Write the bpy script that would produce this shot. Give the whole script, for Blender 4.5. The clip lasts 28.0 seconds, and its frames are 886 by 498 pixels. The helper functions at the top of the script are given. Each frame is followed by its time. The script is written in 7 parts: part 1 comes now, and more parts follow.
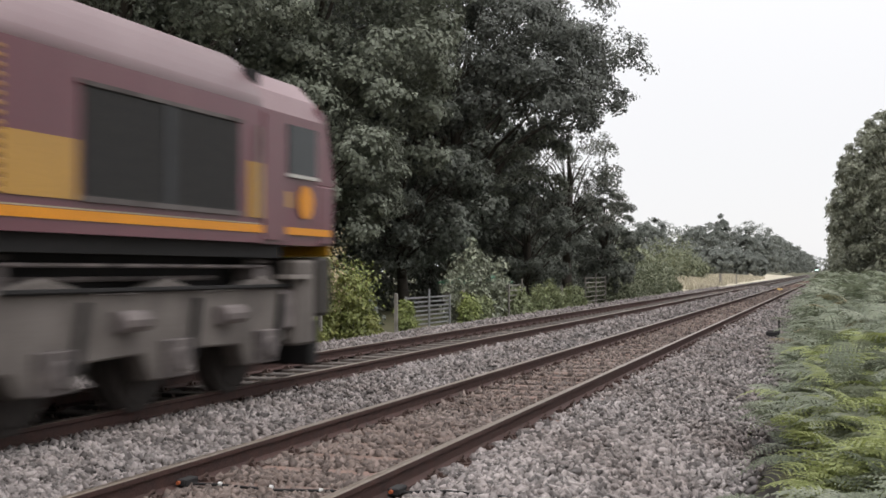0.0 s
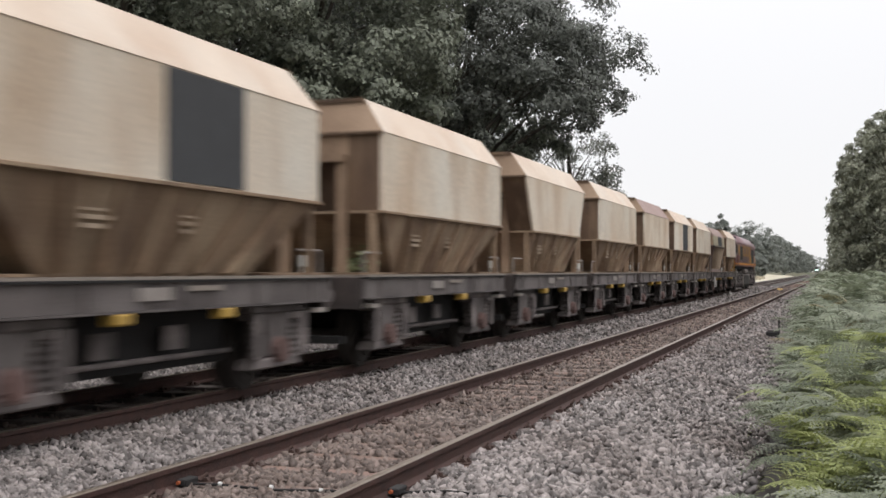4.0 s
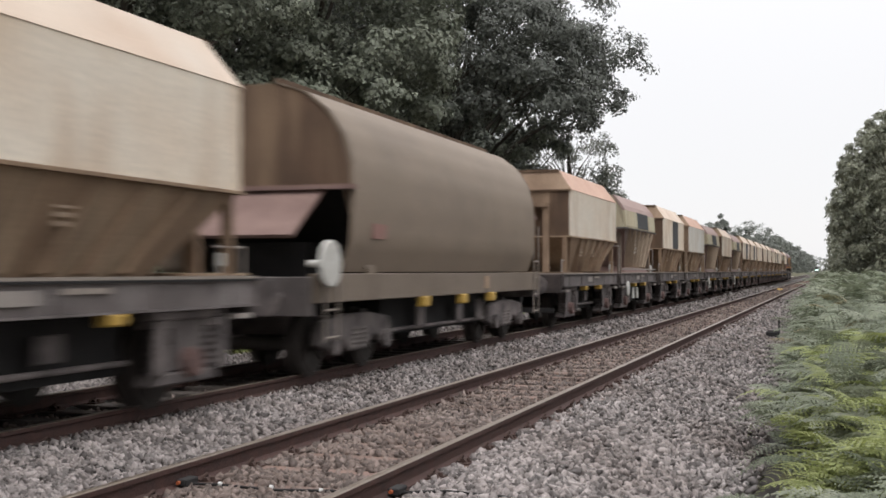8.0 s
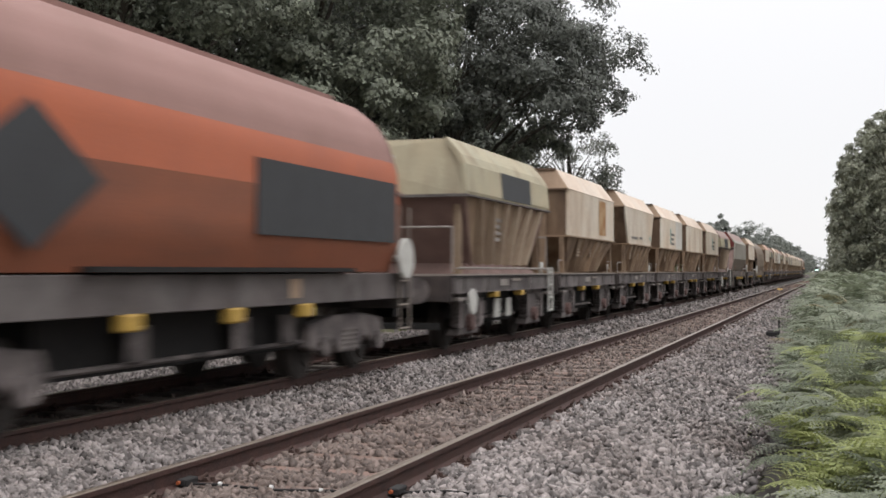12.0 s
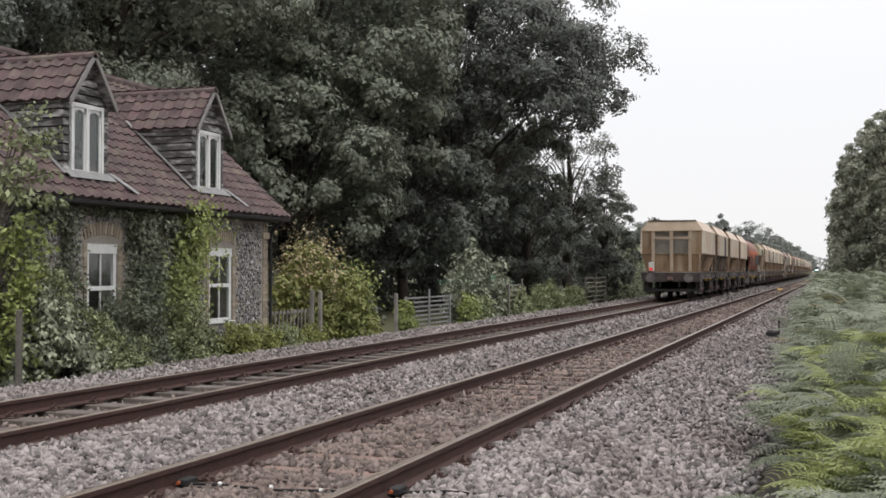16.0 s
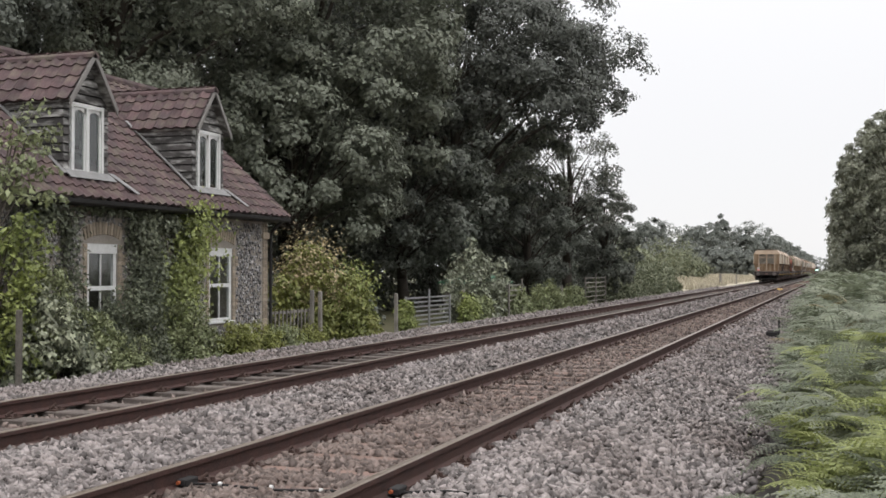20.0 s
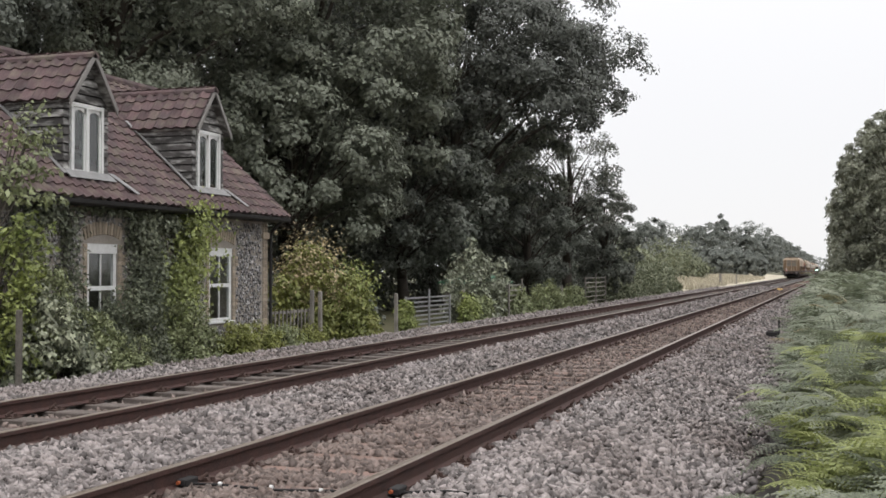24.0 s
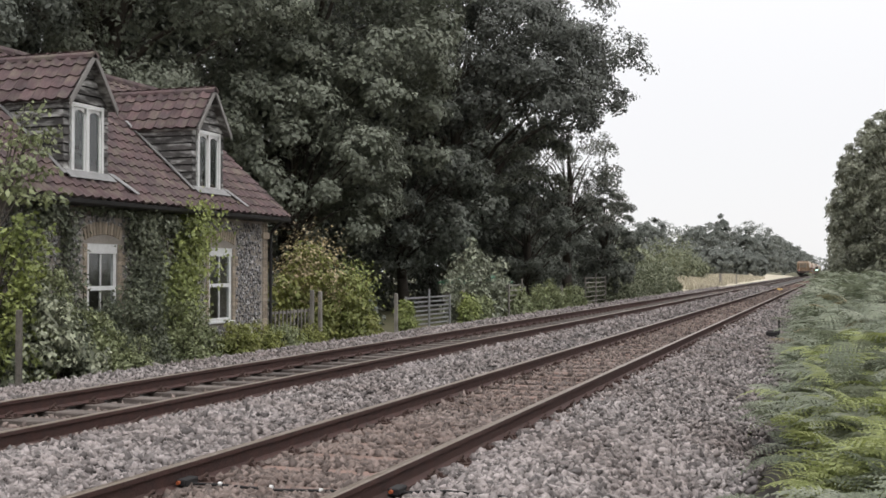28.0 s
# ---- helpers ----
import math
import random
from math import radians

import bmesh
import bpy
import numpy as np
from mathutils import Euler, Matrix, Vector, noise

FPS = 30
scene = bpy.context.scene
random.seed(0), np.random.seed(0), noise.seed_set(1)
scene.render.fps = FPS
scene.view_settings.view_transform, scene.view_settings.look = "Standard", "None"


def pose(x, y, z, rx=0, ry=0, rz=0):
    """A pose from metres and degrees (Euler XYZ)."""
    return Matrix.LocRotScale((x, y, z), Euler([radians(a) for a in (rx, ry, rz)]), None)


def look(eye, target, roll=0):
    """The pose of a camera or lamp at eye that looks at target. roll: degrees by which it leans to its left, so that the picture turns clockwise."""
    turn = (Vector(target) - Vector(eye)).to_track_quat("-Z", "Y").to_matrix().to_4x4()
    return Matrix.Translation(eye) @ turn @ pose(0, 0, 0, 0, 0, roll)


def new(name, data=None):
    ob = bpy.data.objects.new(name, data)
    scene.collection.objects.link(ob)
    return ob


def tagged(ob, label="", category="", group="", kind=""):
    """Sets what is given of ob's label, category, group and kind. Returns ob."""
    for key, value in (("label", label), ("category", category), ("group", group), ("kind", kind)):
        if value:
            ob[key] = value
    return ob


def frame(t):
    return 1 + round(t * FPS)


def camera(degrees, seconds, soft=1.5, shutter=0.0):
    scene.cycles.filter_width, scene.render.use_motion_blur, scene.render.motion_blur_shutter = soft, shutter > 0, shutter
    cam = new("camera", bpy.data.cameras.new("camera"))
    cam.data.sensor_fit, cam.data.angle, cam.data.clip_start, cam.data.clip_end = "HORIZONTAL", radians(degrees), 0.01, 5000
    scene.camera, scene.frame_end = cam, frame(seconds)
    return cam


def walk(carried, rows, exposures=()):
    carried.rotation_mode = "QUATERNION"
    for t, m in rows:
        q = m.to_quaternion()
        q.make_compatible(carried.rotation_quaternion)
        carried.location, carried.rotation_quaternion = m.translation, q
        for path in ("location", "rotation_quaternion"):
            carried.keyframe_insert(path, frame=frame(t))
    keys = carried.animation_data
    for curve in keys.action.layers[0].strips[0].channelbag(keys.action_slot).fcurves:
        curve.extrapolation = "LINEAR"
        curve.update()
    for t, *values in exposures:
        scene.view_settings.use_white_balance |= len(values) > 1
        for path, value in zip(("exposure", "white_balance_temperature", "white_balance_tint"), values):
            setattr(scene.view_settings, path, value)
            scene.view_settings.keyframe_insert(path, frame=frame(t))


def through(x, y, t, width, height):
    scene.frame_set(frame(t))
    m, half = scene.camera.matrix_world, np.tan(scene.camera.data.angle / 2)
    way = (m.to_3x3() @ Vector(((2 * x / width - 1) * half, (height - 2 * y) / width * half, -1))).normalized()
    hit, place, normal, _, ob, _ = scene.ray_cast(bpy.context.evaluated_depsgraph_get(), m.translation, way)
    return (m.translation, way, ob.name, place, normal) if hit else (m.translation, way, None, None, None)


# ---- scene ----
# ---- the camera: it stands still beside the line ----
# x runs across the tracks, y along them, z = 0 is the top of the rails
EYE = (0.0, 0.0, 1.374)
AIM = (EYE[0] - 0.31815 * 100, EYE[1] + 0.94786 * 100, EYE[2] + 1.867)
cam = camera(41.63, 28.0, soft=1.65, shutter=0.4)
walk(cam, [(0.0, look(EYE, AIM, 0.0)), (28.0, look(EYE, AIM, 0.0))],
     exposures=[(0.0, 0.0), (28.0, 0.0)])

# ---- daylight: an overcast sky ----
world = bpy.data.worlds.new("overcast_sky")
scene.world = world
world.use_nodes = True
wn, wl = world.node_tree.nodes, world.node_tree.links
sky = wn.new("ShaderNodeTexSky")
sky.sky_type, sky.sun_disc = "NISHITA", False
sky.sun_elevation, sky.sun_rotation = radians(65), radians(138)
SKY_MIX = wn.new("ShaderNodeMix")
SKY_MIX.data_type = "RGBA"
SKY_MIX.inputs[0].default_value = 0.9
SKY_GAIN = wn.new("ShaderNodeMix")
SKY_GAIN.data_type, SKY_GAIN.blend_type = "RGBA", "MULTIPLY"
SKY_GAIN.inputs[0].default_value = 1.0
SKY_GAIN.inputs[7].default_value = (0.1, 0.1, 0.1, 1)
wl.new(sky.outputs[0], SKY_GAIN.inputs[6])
wl.new(SKY_GAIN.outputs[2], SKY_MIX.inputs[6])
SKY_MIX.inputs[7].default_value = (1.0, 0.99, 1.005, 1)
# an overcast sky is brighter towards the zenith than at the horizon
sky_at = wn.new("ShaderNodeTexCoord")
sky_z = wn.new("ShaderNodeSeparateXYZ")
wl.new(sky_at.outputs["Generated"], sky_z.inputs[0])
height_squared = wn.new("ShaderNodeMath")
height_squared.operation = "MULTIPLY"
wl.new(sky_z.outputs[2], height_squared.inputs[0])
wl.new(sky_z.outputs[2], height_squared.inputs[1])
sky_power = wn.new("ShaderNodeMath")
sky_power.operation = "MULTIPLY_ADD"
sky_power.inputs[1].default_value, sky_power.inputs[2].default_value = 1.85, 0.985
wl.new(height_squared.outputs[0], sky_power.inputs[0])
wl.new(SKY_MIX.outputs[2], wn["Background"].inputs[0])
wl.new(sky_power.outputs[0], wn["Background"].inputs[1])
sun = new("sun", bpy.data.lights.new("sun", "SUN"))
sun.data.energy, sun.data.angle, sun.data.color = 0.8, radians(40), (1.0, 0.98, 0.96)
sun.matrix_world = look((25, -28, 80), (0, 0, 0))


# ---- materials ----
def mat(name, base, other=None, scale=6.0, rough=0.8, metal=0.0, bump=0.2, fine=60.0, spread=0.5, streak=None,
        streak_amount=0.6, streak_scale=(6.0, 6.0, 0.5), island=0.0, per_object=0.0, spec=0.3, through=0.0):
    """base and other are mixed by large blotches, darkened a little by a fine grain; streak: colour of long stains."""
    m = bpy.data.materials.new(name)
    m.use_nodes = True
    n, l = m.node_tree.nodes, m.node_tree.links
    b = n["Principled BSDF"]
    b.inputs["Roughness"].default_value, b.inputs["Metallic"].default_value = rough, metal
    b.inputs["Specular IOR Level"].default_value = spec
    co = n.new("ShaderNodeTexCoord").outputs["Object"]
    if per_object:
        # every piece takes its own stretch of the pattern
        shift = n.new("ShaderNodeVectorMath")
        shift.operation = "MULTIPLY_ADD"
        l.new(n.new("ShaderNodeObjectInfo").outputs["Random"], shift.inputs[0])
        shift.inputs[1].default_value = (37.0, 53.0, 11.0)
        l.new(co, shift.inputs[2])
        co = shift.outputs[0]

    def noise_at(s, detail=4.0, vec=None):
        t = n.new("ShaderNodeTexNoise")
        t.inputs["Scale"].default_value, t.inputs["Detail"].default_value = s, detail
        l.new(vec or co, t.inputs["Vector"])
        return t.outputs["Fac"]

    def ramp(fac, lo, hi):
        r = n.new("ShaderNodeMapRange")
        r.inputs["From Min"].default_value, r.inputs["From Max"].default_value = lo, hi
        l.new(fac, r.inputs["Value"])
        return r.outputs["Result"]

    def mix(fac, a, c, kind="MIX"):
        x = n.new("ShaderNodeMix")
        x.data_type, x.blend_type = "RGBA", kind
        for sock, v in ((x.inputs[0], fac), (x.inputs[6], a), (x.inputs[7], c)):
            if isinstance(v, (int, float)):
                sock.default_value = v
            elif isinstance(v, tuple):
                sock.default_value = (*v[:3], 1)
            else:
                l.new(v, sock)
        return x.outputs[2]

    other = other or tuple(c * 0.7 for c in base)
    col = mix(ramp(noise_at(scale, 6), 0.5 - spread / 2, 0.5 + spread / 2), base, other)
    if streak:
        mp = n.new("ShaderNodeMapping")
        mp.inputs["Scale"].default_value = streak_scale
        l.new(co, mp.inputs["Vector"])
        f = ramp(noise_at(1.0, 3, mp.outputs["Vector"]), 0.48, 0.72)
        fm = n.new("ShaderNodeMath")
        fm.operation = "MULTIPLY"
        fm.inputs[1].default_value = streak_amount
        l.new(f, fm.inputs[0])
        col = mix(fm.outputs[0], col, streak)
    grain = noise_at(fine, 3)
    col = mix(ramp(grain, 0.35, 0.75), mix(0.25, col, (0.0, 0.0, 0.0)), col)
    rnd = None
    if island:
        rnd = n.new("ShaderNodeNewGeometry").outputs["Random Per Island"]
        k = island
    if per_object:
        rnd = n.new("ShaderNodeObjectInfo").outputs["Random"]
        k = per_object
    if rnd is not None:
        hs = n.new("ShaderNodeHueSaturation")
        r = n.new("ShaderNodeMapRange")
        r.inputs["To Min"].default_value, r.inputs["To Max"].default_value = 1 - k, 1 + k
        l.new(rnd, r.inputs["Value"])
        l.new(r.outputs["Result"], hs.inputs["Value"])
        l.new(col, hs.inputs["Color"])
        col = hs.outputs["Color"]
    l.new(col, b.inputs["Base Color"])
    if bump:
        bp = n.new("ShaderNodeBump")
        bp.inputs["Strength"].default_value, bp.inputs["Distance"].default_value = bump, 0.02
        l.new(grain, bp.inputs["Height"])
        l.new(bp.outputs["Normal"], b.inputs["Normal"])
    if through:
        tr = n.new("ShaderNodeBsdfTranslucent")
        l.new(col, tr.inputs["Color"])
        ms = n.new("ShaderNodeMixShader")
        ms.inputs[0].default_value = through
        l.new(b.outputs[0], ms.inputs[1])
        l.new(tr.outputs[0], ms.inputs[2])
        l.new(ms.outputs[0], n["Material Output"].inputs["Surface"])
    return m


def glow(name, colour, power):
    m = mat(name, colour, bump=0)
    b = m.node_tree.nodes["Principled BSDF"]
    b.inputs["Emission Color"].default_value, b.inputs["Emission Strength"].default_value = (*colour, 1), power
    return m


M = {}
# far darker than its stones: shade of the gaps is in the colour
M["ballast"] = mat("ballast_bed", (0.085, 0.074, 0.067), (0.05, 0.043, 0.038), 3.0, bump=0.9, fine=24, spread=0.6)
M["stones"] = mat("ballast_stone", (0.302, 0.274, 0.263), (0.188, 0.155, 0.141), 0.55, bump=0.3, fine=40, island=0.65)
M["stones_brown"] = mat("rust_stained_ballast", (0.215, 0.175, 0.155), (0.16, 0.118, 0.1), 0.7, bump=0.3, fine=40, island=0.5)
M["ground"] = mat("soil_and_grass", (0.075, 0.085, 0.035), (0.12, 0.10, 0.06), 0.4, bump=0.8, fine=8)
M["rail_side"] = mat("rusty_rail", (0.088, 0.043, 0.035), (0.055, 0.033, 0.029), 9, rough=0.75, bump=0.3)
M["rail_top"] = mat("worn_rail_head", (0.30, 0.255, 0.215), (0.22, 0.17, 0.13), 5, rough=0.42, metal=0.7, bump=0.05)
M["sleeper"] = mat("sleeper_wood", (0.145, 0.122, 0.108), (0.09, 0.073, 0.063), 5, bump=0.6, fine=30, per_object=0.25,
                   streak=(0.07, 0.055, 0.05), streak_scale=(1.0, 14.0, 4.0))
M["sleeper_red"] = mat("rust_stained_sleeper", (0.235, 0.15, 0.12), (0.17, 0.12, 0.1), 4, bump=0.6, fine=30, per_object=0.2)
M["clip"] = mat("rail_fastening", (0.09, 0.055, 0.045), bump=0.3)
M["cable"] = mat("black_cable", (0.03, 0.028, 0.028), bump=0)
M["orange"] = mat("orange_plastic", (0.5, 0.13, 0.05), bump=0.05)
M["white"] = mat("white_paint", (0.86, 0.86, 0.84), (0.74, 0.74, 0.72), 9, rough=0.5, bump=0.05)
M["yellow"] = mat("yellow_paint", (0.6, 0.38, 0.07), (0.45, 0.29, 0.09), 6, rough=0.5, bump=0.05)
# train
M["cream"] = mat("cream_wagon_paint", (0.77, 0.705, 0.605), (0.68, 0.54, 0.405), 0.55, rough=0.6, bump=0.08, fine=25, spread=0.42,
                 streak=(0.42, 0.26, 0.14), streak_amount=0.6, streak_scale=(1.3, 1.3, 0.45), per_object=0.07)
M["cream_roof"] = mat("dusty_cream_roof", (0.74, 0.62, 0.51), (0.61, 0.465, 0.36), 0.9, rough=0.7, bump=0.08, per_object=0.06, spread=0.4,
                      streak=(0.74, 0.68, 0.6), streak_amount=0.5, streak_scale=(0.8, 0.8, 0.8))
M["salmon_roof"] = mat("salmon_dusty_roof", (0.64, 0.43, 0.335), (0.52, 0.32, 0.24), 1.0, rough=0.7, bump=0.08)
M["pink_roof"] = mat("pinkish_dusty_roof", (0.39, 0.29, 0.26), (0.32, 0.215, 0.19), 1.0, rough=0.7, bump=0.08)
M["white_side"] = mat("white_repainted_side", (0.72, 0.7, 0.66), (0.6, 0.55, 0.47), 0.9, rough=0.55, bump=0.05,
                      streak=(0.48, 0.38, 0.25), streak_amount=0.4, streak_scale=(2.0, 2.0, 0.3))
M["hopper"] = mat("brown_dusty_hopper", (0.315, 0.215, 0.14), (0.165, 0.11, 0.076), 1.2, rough=0.85, bump=0.15, fine=30, spread=0.4,
                  streak=(0.46, 0.36, 0.25), streak_amount=0.6, streak_scale=(1.7, 1.7, 0.4), per_object=0.15)
M["hopper_dark"] = mat("grey_brown_hopper", (0.17, 0.125, 0.1), (0.1, 0.075, 0.062), 1.5, rough=0.85, bump=0.15, fine=30,
                       streak=(0.33, 0.26, 0.2), streak_amount=0.7, streak_scale=(2.2, 2.2, 0.4), per_object=0.15)
M["band"] = mat("khaki_band_paint", (0.43, 0.4, 0.29), (0.5, 0.42, 0.285), 1.2, rough=0.7, bump=0.1,
                streak=(0.24, 0.18, 0.12), streak_amount=0.6, streak_scale=(2.0, 2.0, 0.6), per_object=0.12)
M["band_rib"] = mat("pale_dusty_lit_rib", (0.48, 0.38, 0.28), (0.36, 0.27, 0.2), 2.0, bump=0.1)
M["frame"] = mat("dirty_wagon_frame", (0.175, 0.15, 0.144), (0.08, 0.068, 0.065), 1.6, rough=0.85, bump=0.2, spread=0.4,
                 streak=(0.26, 0.235, 0.225), streak_amount=0.55, streak_scale=(3.0, 1.6, 1.4), per_object=0.2)
M["sill"] = mat("dusty_frame_ledge", (0.34, 0.29, 0.25), bump=0.1)
M["gear"] = mat("dusty_running_gear", (0.235, 0.2, 0.19), (0.055, 0.048, 0.048), 3.2, rough=0.85, bump=0.2, per_object=0.25, spread=0.4)
M["grime"] = mat("grimy_brown_headstock", (0.1, 0.078, 0.07), (0.04, 0.034, 0.033), 2.2, rough=0.9, bump=0.2, spread=0.4)
M["rusty_cap"] = mat("rust_red_axlebox", (0.2, 0.115, 0.1), (0.1, 0.068, 0.063), 5, rough=0.85, bump=0.2)
M["black"] = mat("dark_underframe_and_shade", (0.028, 0.026, 0.025), (0.018, 0.017, 0.017), 5, rough=0.9, bump=0.2)
M["wheel"] = mat("dark_wheel", (0.06, 0.05, 0.045), bump=0.2, rough=0.7)
M["panel"] = mat("dark_grey_panel", (0.062, 0.064, 0.068), (0.05, 0.05, 0.053), 3, rough=0.7, bump=0.03)
M["teal"] = mat("faded_teal_mark", (0.22, 0.42, 0.38), (0.4, 0.48, 0.4), 8, bump=0)
M["lettering"] = mat("faded_dark_lettering", (0.14, 0.135, 0.13), (0.25, 0.23, 0.2), 9, bump=0)
M["rust"] = mat("rust_patch", (0.33, 0.15, 0.05), (0.5, 0.33, 0.18), 3.0, bump=0.2, spread=0.25)
M["round_body"] = mat("brown_tub_paint", (0.265, 0.205, 0.155), (0.225, 0.175, 0.13), 0.7, rough=0.6, bump=0.06,
                      streak=(0.15, 0.115, 0.09), streak_amount=0.5, streak_scale=(0.4, 0.4, 1.0))
# light on the rounded tub is painted: darker base, bright band, dull top
M["orange_body"] = mat("weathered_shade_toned_orange_tub", (0.34, 0.115, 0.06), (0.27, 0.1, 0.06), 0.9, rough=0.6, bump=0.06,
                       streak=(0.17, 0.08, 0.055), streak_amount=0.65, streak_scale=(0.3, 0.3, 1.6))
M["orange_bright"] = mat("light_toned_orange_band", (0.5, 0.135, 0.06), (0.42, 0.12, 0.06), 1.2, rough=0.55, bump=0.04)
M["orange_top"] = mat("sky_toned_pink_top", (0.34, 0.19, 0.165), (0.27, 0.15, 0.125), 1.2, rough=0.7, bump=0.06)
# rusty brown, darkened in colour for the shade between wagons
M["end_brown"] = mat("shaded_brown_end_sheet", (0.16, 0.1, 0.065), (0.085, 0.055, 0.038), 1.0, rough=0.85, bump=0.1, spread=0.4,
                     streak=(0.36, 0.25, 0.16), streak_amount=0.5, streak_scale=(2.4, 2.4, 0.4), per_object=0.1)
# gold, grey and pale: dusty tones with the open sky's light painted in
M["end_gold"] = mat("lit_golden_dusty_end_sheet", (0.3, 0.2, 0.118), (0.2, 0.128, 0.078), 1.1, rough=0.8, bump=0.1, spread=0.4,
                    streak=(0.5, 0.42, 0.3), streak_amount=0.6, streak_scale=(2.4, 2.4, 0.4))
M["end_grey"] = mat("lit_grey_dusty_recess", (0.36, 0.335, 0.29), (0.27, 0.25, 0.21), 1.4, rough=0.85, bump=0.1)
M["end_pale"] = mat("lit_pale_dusty_post", (0.5, 0.4, 0.3), (0.37, 0.275, 0.195), 2.0, rough=0.8, bump=0.1)
M["end_tan"] = mat("tan_end_slope", (0.42, 0.3, 0.21), (0.22, 0.145, 0.095), 1.0, rough=0.8, bump=0.1, spread=0.35)
M["crimson"] = mat("crimson_cab_brow", (0.3, 0.022, 0.04), (0.24, 0.02, 0.035), 2, rough=0.45, bump=0.02)
M["end_pink"] = mat("dusty_pink_sheet", (0.29, 0.195, 0.17), (0.18, 0.115, 0.1), 2.0, rough=0.85, bump=0.1)
M["end_red"] = mat("dark_red_end", (0.21, 0.042, 0.035), (0.15, 0.035, 0.03), 1.5, rough=0.6, bump=0.05)
M["grey_body"] = mat("grey_tub_paint", (0.36, 0.335, 0.29), (0.31, 0.285, 0.24), 0.7, rough=0.6, bump=0.05,
                     streak=(0.24, 0.2, 0.155), streak_amount=0.4, streak_scale=(0.6, 0.6, 0.8))
M["grey_low"] = mat("grimy_tub_base", (0.23, 0.185, 0.145), (0.165, 0.13, 0.1), 1.0, rough=0.75, bump=0.08)
M["disc"] = mat("white_hand_wheel", (0.66, 0.65, 0.61), (0.5, 0.48, 0.44), 6, bump=0.05)
M["maroon"] = mat("maroon_loco_paint", (0.175, 0.06, 0.075), (0.145, 0.052, 0.066), 1.0, rough=0.35, bump=0.02, spec=0.5,
                  streak=(0.20, 0.10, 0.10), streak_amount=0.35, streak_scale=(2.0, 2.0, 0.5))
# dust and the sky's pale reflection are both put into this roof colour
M["maroon_roof"] = mat("dusty_sky_sheen_maroon_roof", (0.32, 0.215, 0.222), (0.235, 0.14, 0.152), 1.0, rough=0.4, bump=0.03)
M["gold"] = mat("gold_loco_paint", (0.55, 0.30, 0.055), (0.47, 0.26, 0.055), 1.0, rough=0.4, bump=0.02, spec=0.5)
M["loco_yellow"] = mat("yellow_loco_end", (0.66, 0.33, 0.02), (0.5, 0.24, 0.02), 1.5, rough=0.45, bump=0.03)
M["stripe"] = mat("orange_stripe", (0.85, 0.34, 0.02), (0.75, 0.29, 0.02), 2, rough=0.4, bump=0)
M["grille"] = mat("dark_grille", (0.03, 0.03, 0.03), (0.045, 0.042, 0.04), 12, rough=0.7, bump=0.2)
M["bogie"] = mat("brown_grey_bogie", (0.25, 0.22, 0.2), (0.1, 0.086, 0.078), 1.6, rough=0.9, bump=0.2)
M["tank"] = mat("grimy_fuel_tank", (0.075, 0.066, 0.058), (0.05, 0.045, 0.04), 1.5, rough=0.8, bump=0.1)
M["dusty_steel"] = mat("pale_dusty_steel", (0.36, 0.32, 0.29), (0.25, 0.22, 0.2), 3, rough=0.7, bump=0.05)
# house and garden
M["tile"] = mat("clay_pantile", (0.135, 0.084, 0.082), (0.068, 0.05, 0.052), 2.5, rough=0.8, bump=0.3, fine=45, per_object=0.3,
                streak=(0.20, 0.18, 0.13), streak_amount=0.5, streak_scale=(3.0, 3.0, 3.0))
M["board"] = mat("weathered_dark_weatherboard", (0.05, 0.047, 0.045), (0.12, 0.112, 0.105), 3.0, rough=0.85, bump=0.5, fine=40,
                 per_object=0.3, streak=(0.6, 0.59, 0.56), streak_amount=0.85, streak_scale=(2.5, 2.5, 9.0))
M["barge"] = mat("grey_bargeboard", (0.33, 0.315, 0.295), (0.22, 0.2, 0.19), 5, bump=0.3)
M["flint_bed"] = mat("flint_mortar", (0.4, 0.36, 0.315), (0.3, 0.265, 0.23), 4, bump=0.6, fine=30)
M["flint"] = mat("knapped_flint", (0.5, 0.48, 0.47), (0.06, 0.058, 0.06), 20, rough=0.45, bump=0.15, fine=60, island=0.75, spread=0.3)
M["brick"] = mat("buff_brick", (0.46, 0.385, 0.3), (0.35, 0.285, 0.215), 7, bump=0.5, fine=50, per_object=0.25)
M["gutter"] = mat("black_gutter_and_board_shadow", (0.03, 0.028, 0.028), bump=0.05, rough=0.5)
M["lead"] = mat("lead_flashing", (0.33, 0.325, 0.32), (0.22, 0.215, 0.21), 5, rough=0.6, bump=0.2)
M["curtain"] = mat("pale_curtain", (0.6, 0.58, 0.54), (0.45, 0.43, 0.4), 9, bump=0.3)
M["interior"] = mat("dim_room_wall", (0.16, 0.14, 0.12), bump=0)
M["post"] = mat("grey_fence_wood", (0.34, 0.315, 0.28), (0.22, 0.2, 0.175), 6, bump=0.5, fine=40, per_object=0.25,
                streak=(0.1, 0.09, 0.075), streak_scale=(9.0, 9.0, 1.0))
M["post_dark"] = mat("dark_stained_post", (0.17, 0.155, 0.13), (0.1, 0.09, 0.075), 6, bump=0.5, fine=40)
M["galv"] = mat("galvanised_gate", (0.36, 0.36, 0.355), (0.27, 0.27, 0.265), 6, rough=0.5, metal=0.4, bump=0.1)
M["tarp"] = mat("green_felt_roof", (0.10, 0.25, 0.155), (0.07, 0.18, 0.12), 4, bump=0.2)
